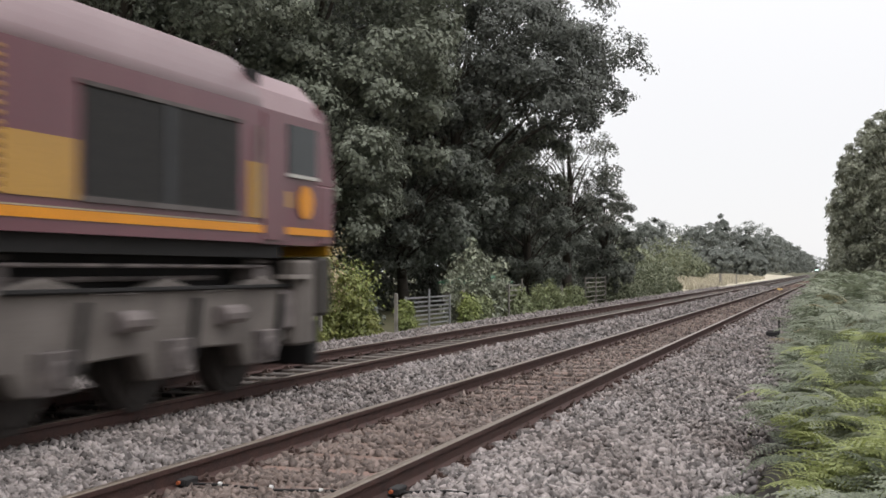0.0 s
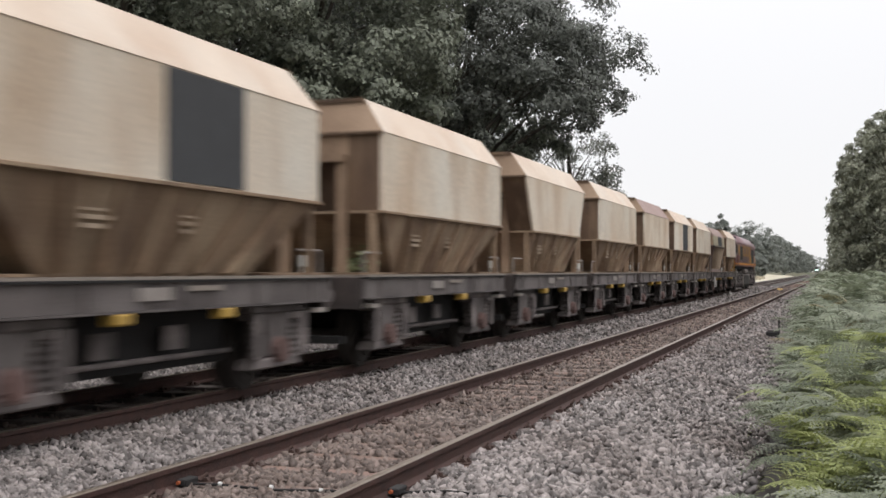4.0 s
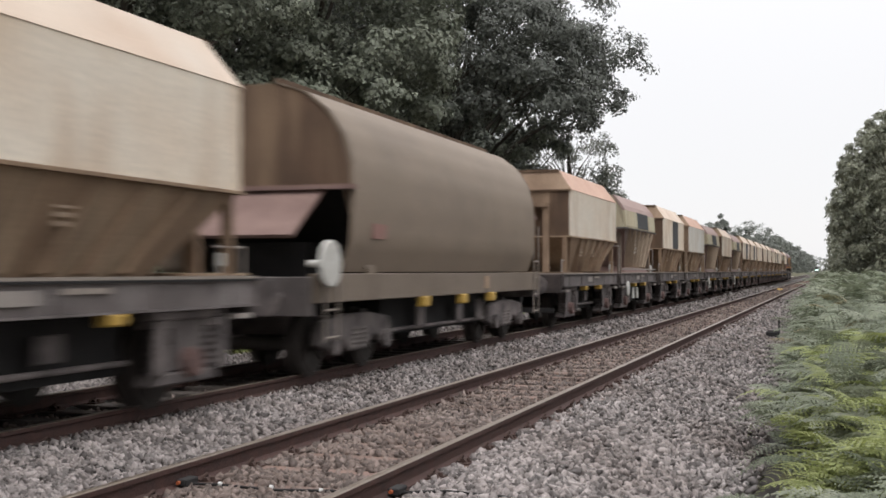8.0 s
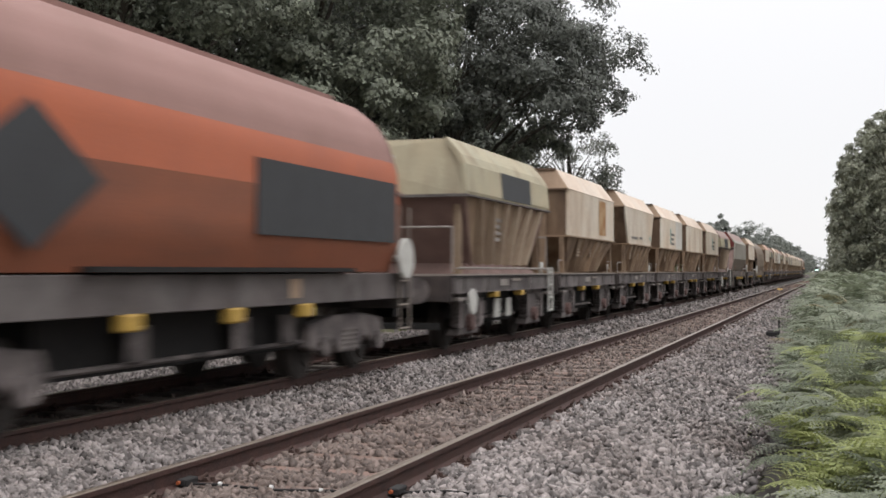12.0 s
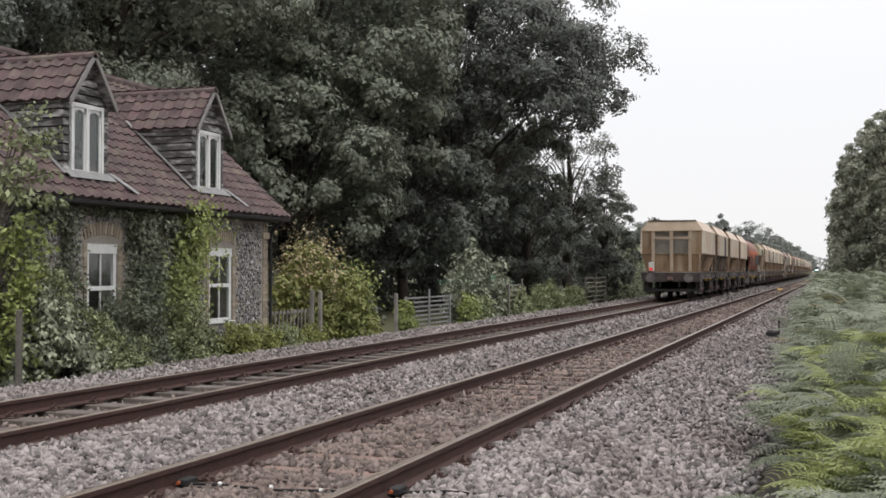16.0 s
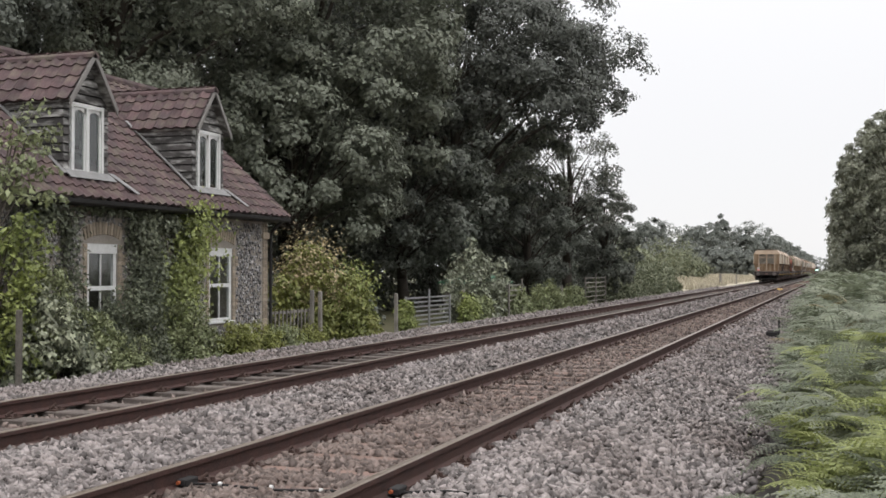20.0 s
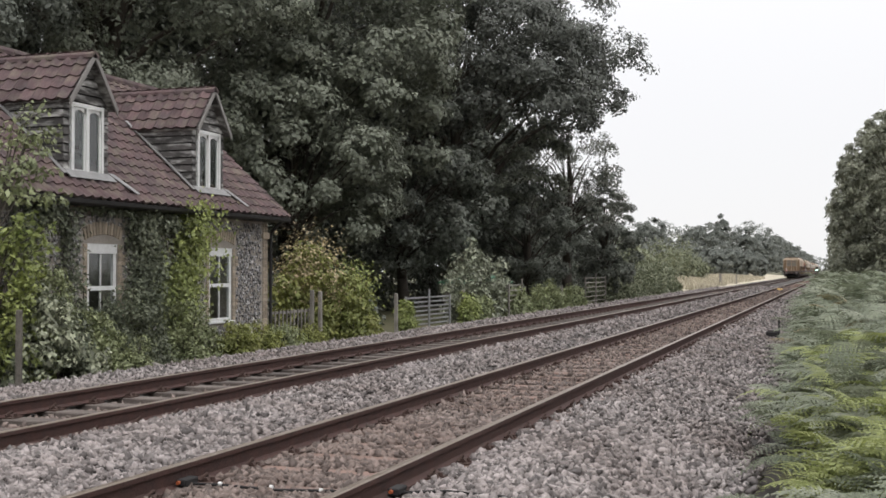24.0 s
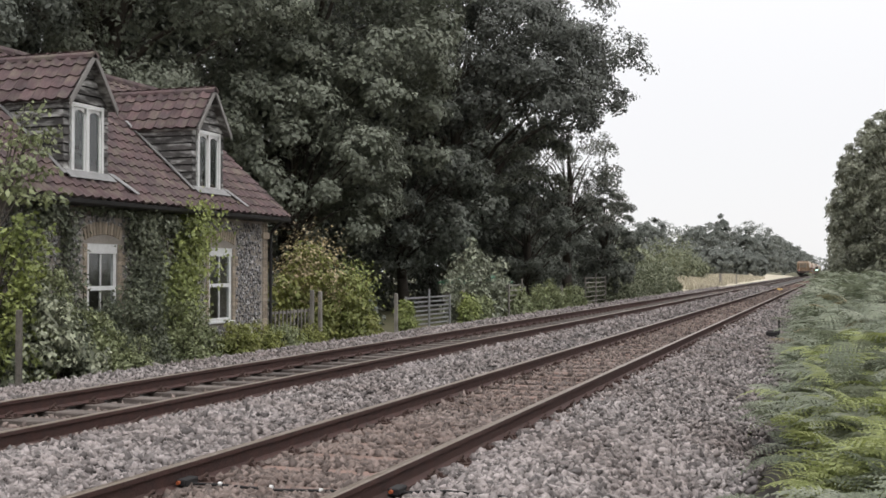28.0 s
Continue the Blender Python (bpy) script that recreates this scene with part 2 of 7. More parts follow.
M["bark"] = mat("grey_bark", (0.085, 0.07, 0.055), (0.05, 0.042, 0.034), 3, bump=0.9, fine=18)


def leaf(name, a, c, vary=0.25, through=0.2):
    return mat(name, a, c, 0.9, rough=0.55, bump=0, fine=9, island=vary, through=through, spec=0.4)


M["oak"] = leaf("dark_tree_leaf", (0.175, 0.186, 0.152), (0.118, 0.13, 0.105), 0.3)
M["oak_dark"] = leaf("deep_green_leaf", (0.135, 0.142, 0.12), (0.095, 0.103, 0.086), 0.3)
M["oak_light"] = leaf("grey_green_leaf", (0.262, 0.278, 0.212), (0.185, 0.202, 0.15), 0.25)
M["pale_tree"] = leaf("thin_grey_leaf", (0.28, 0.285, 0.24), (0.19, 0.2, 0.165), 0.3)
M["ivy_clad"] = leaf("ivy_tree_leaf", (0.275, 0.28, 0.2), (0.19, 0.2, 0.145), 0.3)
# distance haze is put into this leaf colour, pale and greyish
M["far_leaf"] = leaf("hazy_far_wood_leaf", (0.235, 0.25, 0.22), (0.175, 0.19, 0.165), 0.25)
M["hedge"] = leaf("hedge_leaf", (0.315, 0.34, 0.172), (0.195, 0.226, 0.115), 0.45)
M["yellow_leaf"] = leaf("yellow_green_leaf", (0.32, 0.315, 0.095), (0.17, 0.205, 0.06), 0.4)
M["ivy"] = leaf("ivy_leaf", (0.185, 0.2, 0.13), (0.115, 0.132, 0.085), 0.5)
M["lime"] = leaf("lime_creeper_leaf", (0.3, 0.335, 0.1), (0.18, 0.22, 0.075), 0.45)
M["brown_frond"] = leaf("browning_frond", (0.30, 0.235, 0.12), (0.2, 0.17, 0.08), 0.15, 0.3)
M["grey_shrub"] = leaf("grey_green_shrub_leaf", (0.36, 0.375, 0.28), (0.2, 0.22, 0.15), 0.5)
M["silver"] = leaf("silvery_leaf", (0.46, 0.475, 0.35), (0.27, 0.295, 0.18), 0.6)
M["tan_leaf"] = leaf("tan_seed_head", (0.46, 0.36, 0.22), (0.3, 0.25, 0.13), 0.4)
M["bracken"] = leaf("bracken_frond", (0.255, 0.28, 0.188), (0.17, 0.195, 0.128), 0.3, 0.3)
M["thicket"] = leaf("thicket_leaf", (0.22, 0.235, 0.145), (0.15, 0.168, 0.1), 0.3)
M["bracken_pale"] = leaf("pale_bracken_frond", (0.33, 0.35, 0.255), (0.25, 0.27, 0.19), 0.2, 0.3)
# darker copy of the bracken green, with the bank's shade in its colour
M["bracken_dark"] = leaf("shade_tinted_bracken_frond", (0.15, 0.17, 0.1), (0.1, 0.122, 0.075), 0.2, 0.3)
M["bracken_lime"] = leaf("fresh_bracken_frond", (0.36, 0.39, 0.14), (0.25, 0.29, 0.11), 0.25, 0.35)
M["dry_grass"] = mat("dry_grass", (0.62, 0.55, 0.44), (0.42, 0.39, 0.28), 0.7, bump=0.3, fine=12, island=0.4)
GLASS = bpy.data.materials.new("window_glass")
GLASS.use_nodes = True
GLASS.node_tree.nodes["Principled BSDF"].inputs["Roughness"].default_value = 0.06
GLASS.node_tree.nodes["Principled BSDF"].inputs["Base Color"].default_value = (0.85, 0.9, 0.88, 1)
GLASS.node_tree.nodes["Principled BSDF"].inputs["Transmission Weight"].default_value = 1.0
M["glass"] = GLASS
M["cab_glass"] = mat("dark_cab_glass", (0.02, 0.025, 0.026), rough=0.12, bump=0, spec=0.2)
M["signal"] = glow("green_signal_lamp", (0.55, 1.0, 0.8), 6.0)
M["tail"] = glow("red_tail_lamp", (1.0, 0.05, 0.04), 0.35)


# ---- mesh helpers ----
class Shape:
    """Collects the faces of one part."""

    def __init__(self):
        self.v, self.f = [], []

    def add(self, vs, fs):
        o = len(self.v)
        self.v += [tuple(q) for q in vs]
        self.f += [tuple(o + i for i in g) for g in fs]
        return self

    def box(self, x0, x1, y0, y1, z0, z1):
        return self.hexa([(x0, y0), (x1, y0), (x1, y1), (x0, y1)], z0, [(x0, y0), (x1, y0), (x1, y1), (x0, y1)], z1)

    def hexa(self, low, z0, high, z1):
        vs = [(*q, z0) for q in low] + [(*q, z1) for q in high]
        return self.add(vs, [(3, 2, 1, 0), (4, 5, 6, 7), (0, 1, 5, 4), (1, 2, 6, 5), (2, 3, 7, 6), (3, 0, 4, 7)])

    def prism(self, outline, a, c, axis="y"):
        """A closed outline of two coordinates, drawn out along an axis from a to c."""
        n = len(outline)
        put = {"y": lambda q, w: (q[0], w, q[1]), "x": lambda q, w: (w, q[0], q[1]), "z": lambda q, w: (q[0], q[1], w)}[axis]
        vs = [put(q, a) for q in outline] + [put(q, c) for q in outline]
        fs = [(i, (i + 1) % n, n + (i + 1) % n, n + i) for i in range(n)]
        return self.add(vs, fs + [tuple(range(n))[::-1], tuple(range(n, 2 * n))])

    def tube(self, a, c, r, r2=None, sides=8):
        a, c = Vector(a), Vector(c)
        d = (c - a).normalized()
        u = d.orthogonal().normalized()
        w = d.cross(u)
        r2 = r if r2 is None else r2
        vs = []
        for q, rad in ((a, r), (c, r2)):
            for i in range(sides):
                t = 2 * math.pi * i / sides
                vs.append(q + (u * math.cos(t) + w * math.sin(t)) * rad)
        fs = [(i, (i + 1) % sides, sides + (i + 1) % sides, sides + i) for i in range(sides)]
        return self.add(vs, fs + [tuple(range(sides))[::-1], tuple(range(sides, 2 * sides))])

    def lathe(self, x, y, rings, sides=10):
        """Rings of (height, radius) round an upright axis, joined into one skin."""
        vs = [(x + r * math.cos(2 * math.pi * i / sides), y + r * math.sin(2 * math.pi * i / sides), z) for z, r in rings for i in range(sides)]
        n = len(rings)
        fs = [(k * sides + i, k * sides + (i + 1) % sides, (k + 1) * sides + (i + 1) % sides, (k + 1) * sides + i) for k in range(n - 1) for i in range(sides)]
        return self.add(vs, fs + [tuple(range(sides))[::-1], tuple(range((n - 1) * sides, n * sides))])

    def slab(self, corners, thick):
        """A plate of four or more corners, thickened against its normal."""
        q = [Vector(c) for c in corners]
        nrm = (q[1] - q[0]).cross(q[2] - q[0]).normalized() * thick
        n = len(q)
        fs = [(i, (i + 1) % n, n + (i + 1) % n, n + i) for i in range(n)]
        return self.add(q + [c - nrm for c in q], [tuple(range(n)), tuple(range(n, 2 * n))[::-1]] + fs)

    def mesh(self, name, material, bevel=0.0, smooth=False):
        me = bpy.data.meshes.new(name)
        me.from_pydata(self.v, [], self.f)
        bm = bmesh.new()
        bm.from_mesh(me)
        bmesh.ops.recalc_face_normals(bm, faces=bm.faces)
        if bevel:
            bmesh.ops.bevel(bm, geom=[e for e in bm.edges if e.calc_face_angle(0) > 0.5], offset=bevel, segments=1,
                            affect="EDGES", clamp_overlap=True)
        for f in bm.faces:
            f.smooth = smooth
        bm.to_mesh(me)
        bm.free()
        me.materials.append(material)
        return me


def part(name, shape, material, parent, label="", bevel=0.0, smooth=False):
    ob = new(name, shape.mesh(name, material, bevel, smooth))
    ob.parent = parent
    return tagged(ob, label)


def piece(name, me, parent, m):
    """A piece that shares its mesh with others like it."""
    ob = new(name, me)
    ob.parent = parent
    ob.matrix_basis = m
    return ob


def thing(name, label, category, group="", m=None):
    ob = new(name)
    if m is not None:
        ob.matrix_basis = m
    return tagged(ob, label, category, group)


def setting(name, me, label=""):
    ob = new(name, me)
    return tagged(ob, label, kind="structure")


def bulk(name, verts, faces, material):
    """A mesh from arrays: verts (n, 3), faces (m, k)."""
    me = bpy.data.meshes.new(name)
    verts, faces = np.asarray(verts, np.float32), np.asarray(faces, np.int32)
    m, k = faces.shape
    me.vertices.add(len(verts))
    me.vertices.foreach_set("co", verts.ravel())
    me.loops.add(m * k)
    me.loops.foreach_set("vertex_index", faces.ravel())
    me.polygons.add(m)
    me.polygons.foreach_set("loop_start", np.arange(0, m * k, k, dtype=np.int32))
    me.materials.append(material)
    me.update(calc_edges=True)
    me.validate()
    return me


def spin(n, rng):
    """n random rotation matrices."""
    q = rng.normal(size=(n, 4))
    q /= np.linalg.norm(q, axis=1)[:, None]
    w, x, y, z = q.T
    return np.stack([np.stack([1 - 2 * (y * y + z * z), 2 * (x * y - z * w), 2 * (x * z + y * w)], 1),
                     np.stack([2 * (x * y + z * w), 1 - 2 * (x * x + z * z), 2 * (y * z - x * w)], 1),
                     np.stack([2 * (x * z - y * w), 2 * (y * z + x * w), 1 - 2 * (x * x + y * y)], 1)], 1)


LEAF = np.array([(0, 0, 0), (0.3, 0.42, 0.06), (0, 1.0, -0.1), (-0.3, 0.42, 0.06)], float)


def leaves(points, size, rng, droop=0.3, fine=False):
    """A folded pointed leaf at each point; points carry the way they face. Returns verts and faces (triangles)."""
    points, facing = points if isinstance(points, tuple) else (points, None)
    n = len(points)
    R = spin(n, rng)
    if facing is not None:
        w = facing + rng.normal(0, 0.34, (n, 3))
        w /= np.linalg.norm(w, axis=1)[:, None]
        u = np.cross(w, rng.normal(size=(n, 3)))
        u /= np.linalg.norm(u, axis=1)[:, None]
        R = np.stack([u, np.cross(w, u), w], 2)
    s = size * rng.uniform(0.6, 1.35, n)
    v = np.einsum("nij,kj->nki", R, LEAF) * s[:, None, None]
    v[:, :, 2] -= droop * np.linalg.norm(v[:, :, :2], axis=2) * 0.6
    v += np.asarray(points)[:, None, :]
    if fine:
        return v[:, [1, 2, 3]].reshape(-1, 3), np.arange(3 * n).reshape(-1, 3)
    base = np.arange(n)[:, None] * 4
    f = np.stack([base + [0, 1, 2], base + [0, 2, 3]], 1).reshape(-1, 3)
    return v.reshape(-1, 3), f


def clumps(centres, radius, count, rng, flat=0.6):
    """Points gathered in loose flat clumps round the centres, and the way each leaf faces."""
    c = np.repeat(np.asarray(centres), count, axis=0)
    d = rng.normal(size=c.shape)
    d /= np.linalg.norm(d, axis=1)[:, None]
    facing = d + [0, 0, 0.55]
    facing /= np.linalg.norm(facing, axis=1)[:, None]
    r = radius * np.repeat(rng.uniform(0.6, 1.25, len(centres)), count) * rng.uniform(0.35, 1.0, len(c)) ** 0.5
    d *= r[:, None]
    d[:, 2] *= flat
    return c + d, facing


# ---- ground and tracks ----
NEAR_LINE, FAR_LINE = -3.674, -7.267      # centre lines of the two tracks
FAR_TOP = 0.045                           # the far track lies a little higher
GAUGE = 0.7525                            # rail centre from the centre line
BED_X = [-13.0, -11.6, -10.3, -8.75, -8.2, -7.9, -6.62, -6.36, -5.95, -5.5, -5.0, -4.6, -2.75, -2.4, -1.95, -0.95, -0.4]
BED_Z = [-0.60, -0.45, -0.19, -0.125, -0.13, -0.21, -0.21, -0.125, -0.105, -0.085, -0.165, -0.188, -0.188, -0.172, -0.20, -0.46, -0.56]
GROUND_X = [-2500, -400, -60, -22, -13.0, -11.8, -0.8, 0.2, 1.5, 4.0, 12.0, 60, 400, 2500]
GROUND_Z = [-0.6, -0.6, -0.55, -0.5, -0.55, -0.66, -0.62, -0.42, -0.25, 0.05, 0.3, 0.3, 0.0, 0.0]


def bed(x):
    return np.interp(x, BED_X, BED_Z)


def lay_sheet(name, xs, zs, ys, material, rough=0.0, seed=1):
    rng = np.random.default_rng(seed)
    nx, ny = len(xs), len(ys)
    X, Y = np.meshgrid(xs, ys)
    Z = np.tile(zs, (ny, 1)) + rng.normal(0, 1, (ny, nx)) * rough
    v = np.stack([X, Y, Z], -1).reshape(-1, 3)
    i = np.arange((ny - 1) * (nx - 1))
    a = i // (nx - 1) * nx + i % (nx - 1)
    return bulk(name, v, np.stack([a, a + 1, a + nx + 1, a + nx], 1), material)


setting("ground", lay_sheet("ground", GROUND_X, GROUND_Z, [-300, -30, 0, 10, 20, 40, 60, 100, 150, 200, 300, 500, 900, 3000],
                            M["ground"]), "rough grass and soil beside the line")
bx = np.linspace(-13, -0.4, 90)
by = np.concatenate([np.arange(-12, 40, 0.28), np.arange(40, 90, 0.7), np.arange(90, 620, 6)])
setting("ballast_bed", lay_sheet("ballast_bed", bx, bed(bx), by, M["ballast"], 0.012), "grey stone ballast bed under two tracks")

RAIL = [(-0.07, -0.159), (0.07, -0.159), (0.07, -0.149), (0.012, -0.128), (0.010, -0.045), (0.034, -0.036), (0.035, -0.003),
        (-0.035, -0.003), (-0.034, -0.036), (-0.010, -0.045), (-0.012, -0.128), (-0.07, -0.149)]
CROWN = [(-0.034, -0.003), (0.034, -0.003), (0.034, -0.001), (0.024, 0.004), (-0.024, 0.004), (-0.034, -0.001)]
SLEEPER = Shape().hexa([(-1.28, -0.135), (1.28, -0.135), (1.28, 0.135), (-1.28, 0.135)], -0.30,
                       [(-1.26, -0.12), (1.26, -0.12), (1.26, 0.12), (-1.26, 0.12)], -0.168)
CLIP = Shape().box(-0.17, 0.17, -0.085, 0.085, -0.168, -0.150)
for side in (-1, 1):
    CLIP.tube((side * 0.075, -0.06, -0.14), (side * 0.10, 0.0, -0.098), 0.012, sides=6)
    CLIP.tube((side * 0.10, 0.0, -0.098), (side * 0.075, 0.06, -0.14), 0.012, sides=6)
    CLIP.tube((side * 0.15, 0.0, -0.152), (side * 0.15, 0.0, -0.118), 0.018, sides=6)
    CLIP.prism([(side * 0.072, -0.149), (side * 0.15, -0.149), (side * 0.12, -0.118), (side * 0.072, -0.128)], -0.045, 0.045)
CLIP_MESH = CLIP.mesh("rail_chair", M["clip"])


def railway(label, centre, wood, first):
    track = thing("railway_track", label, "track", m=pose(centre, 0, FAR_TOP if centre == FAR_LINE else 0))
    for side in (-1, 1):
        rail = part("rail", Shape().prism([(x + side * GAUGE, z) for x, z in RAIL], -14, 560), M["rail_side"], track, "rust-brown steel rail")
        part("rail_head", Shape().prism([(x + side * GAUGE, z) for x, z in CROWN], -14, 560), M["rail_top"], rail, "worn shiny running surface")
    me = SLEEPER.mesh("sleeper", wood, bevel=0.012)
    rng = np.random.default_rng(7)
    far = Shape()
    for i in range(520):
        y = first + 0.70 * i
        if i < 135:
            piece("sleeper", me, track, pose(rng.normal(0, 0.012), y, rng.normal(0, 0.003), 0, 0, rng.normal(0, 0.35)))
            if y < 52:
                for side in (-1, 1):
                    piece("rail_chair", CLIP_MESH, track, pose(side * GAUGE, y, 0))
        else:
            far.box(-1.27, 1.27, y - 0.12, y + 0.12, -0.3, -0.168)
    tagged(part("far_sleepers", far, wood, track, "rows of far sleepers"), kind="stuff")
    return track


railway("straight railway track with half-buried rust-stained sleepers", NEAR_LINE, M["sleeper_red"], -10.0)
railway("straight railway track on weathered sleepers in grey ballast", FAR_LINE, M["sleeper"], -10.46)


def scatter_ballast():
    rng = np.random.default_rng(3)
    n = 145000
    u = rng.uniform(0, 1, n)
    y = 1.0 / (1 / 5.6 - u * (1 / 5.6 - 1 / 110.0))
    x = rng.uniform(-11.5, -0.62, n)
    keep = (x > -0.83 * y - 0.6)
    near, far = x - NEAR_LINE, x - FAR_LINE
    for off in (near, far):
        keep &= np.abs(np.abs(off) - GAUGE) > 0.085
    on_near = (np.abs(near) < 0.70) & (np.abs((y + 10.0 + 0.35) % 0.70 - 0.35) < 0.13)
    on_far = (np.abs(far) < 0.70) & (np.abs((y + 10.46 + 0.35) % 0.70 - 0.35) < 0.14)
    patch = np.sin(y * 0.9) + np.sin(y * 0.37 + 1) + rng.normal(0, 0.5, n)
    at_chair = (np.abs(np.abs(near) - GAUGE) < 0.2) & (np.abs((y + 10.0 + 0.35) % 0.70 - 0.35) < 0.13)
    keep &= ~at_chair & ~on_far & ~(on_near & (patch > -0.8)) & ~((np.abs(far) < 0.66) & (rng.uniform(0, 1, n) < 0.4))
    keep &= ~((x > -1.0) & (rng.uniform(0, 1, n) < (x + 1.0) / 0.38))
    x, y, on_near = x[keep], y[keep], on_near[keep]
    n = len(x)
    s = rng.uniform(0.017, 0.035, n) * (1 + y / 45)
    z = bed(x) + rng.uniform(-0.2, 0.9, n) * s + np.where(on_near, 0.006, 0)
    # each stone is an uneven angular chip: eight corners close by, six further off
    block = np.array([(a, b, c) for a in (-1, 1) for b in (-1, 1) for c in (-1, 1)], float) * 0.72
    inside = (np.abs(x - NEAR_LINE) < 0.74) | (np.abs(x - FAR_LINE) < 0.9)
    blockfaces = np.array([(0, 1, 3), (0, 3, 2), (4, 6, 7), (4, 7, 5), (0, 4, 5), (0, 5, 1), (2, 3, 7), (2, 7, 6), (0, 2, 6), (0, 6, 4), (1, 5, 7), (1, 7, 3)])
    chip = np.array([(1, 0, 0), (-1, 0, 0), (0, 1, 0), (0, -1, 0), (0, 0, 1), (0, 0, -1)], float)
    chipfaces = np.array([(0, 2, 4), (2, 1, 4), (1, 3, 4), (3, 0, 4), (2, 0, 5), (1, 2, 5), (3, 1, 5), (0, 3, 5)])
    close = y < 11.5
    for pick, form, q, material, label in (
            (close & ~inside, block, blockfaces, "stones", "loose angular grey ballast stones"),
            (close & inside, block, blockfaces, "stones_brown", "brown rust-stained ballast stones between the rails"),
            (~close & ~inside, chip, chipfaces, "stones", "loose grey ballast stones further along"),
            (~close & inside, chip, chipfaces, "stones_brown", "brown ballast stones further along between the rails")):
        k, m = int(pick.sum()), len(form)
        v = form[None] * rng.uniform(0.62, 1.2, (k, m, 1)) + rng.normal(0, 0.16, (k, m, 3))
        v *= np.stack([rng.uniform(1.05, 1.75, k), rng.uniform(0.65, 1.1, k), rng.uniform(0.45, 0.8, k)], 1)[:, None]
        v = np.einsum("nij,nkj->nki", spin(k, rng), v) * s[pick][:, None, None] + np.stack([x, y, z], 1)[pick][:, None]
        f = (np.arange(k)[:, None, None] * m + q[None]).reshape(-1, 3)
        tagged(new("ballast_stones", bulk("ballast_stones", v.reshape(-1, 3), f, M[material])), label, "ballast", kind="stuff")


scatter_ballast()


# ---- trees and bushes ----
def lobed(centre, radii, lobes, tufts, per, reach, rng, low=-0.75):
    """Leaf points of a crown: rounded boughs over an ellipsoid, each a dome of small tufts. Returns points, facings, boughs."""
    k = np.arange(lobes) + 0.5
    up = 1 - (1 - low) * k / lobes
    turn = k * 2.39996 + rng.uniform(0, 6.28)
    d = np.stack([np.sqrt(1 - up ** 2) * np.cos(turn), np.sqrt(1 - up ** 2) * np.sin(turn), up], 1) + rng.normal(0, 0.14, (lobes, 3))
    d /= np.linalg.norm(d, axis=1)[:, None]
    radii = np.asarray(radii, float)
    hubs = d * rng.uniform(0.62, 0.92, (lobes, 1)) * radii
    size = reach * rng.uniform(0.65, 1.3, lobes)
    # tufts on the upper and outer side of every bough
    hub, wide, out = (np.repeat(q, tufts, axis=0) for q in (hubs, size, d))
    e = rng.normal(size=hub.shape) + out * 0.75 + [0, 0, 0.5]
    e /= np.linalg.norm(e, axis=1)[:, None]
    tuft = hub + e * (wide * rng.uniform(0.55, 1.05, len(hub)))[:, None] * [1.0, 1.0, 0.62]
    tuft[:, 2] -= 0.12 * np.hypot(tuft[:, 0] - hub[:, 0], tuft[:, 1] - hub[:, 1])
    c, w, o = (np.repeat(q, per, axis=0) for q in (tuft, wide * 0.26, e))
    g = rng.normal(size=c.shape) + o * 0.6 + [0, 0, 0.3]
    g /= np.linalg.norm(g, axis=1)[:, None]
    p = c + g * (w * rng.uniform(0.3, 1.15, len(c)))[:, None] * [1.0, 1.0, 0.7]
    face = o * 0.7 + g * 0.6 + [0, 0, 0.35]
    face /= np.linalg.norm(face, axis=1)[:, None]
    return p + np.asarray(centre), face, hubs + np.asarray(centre)


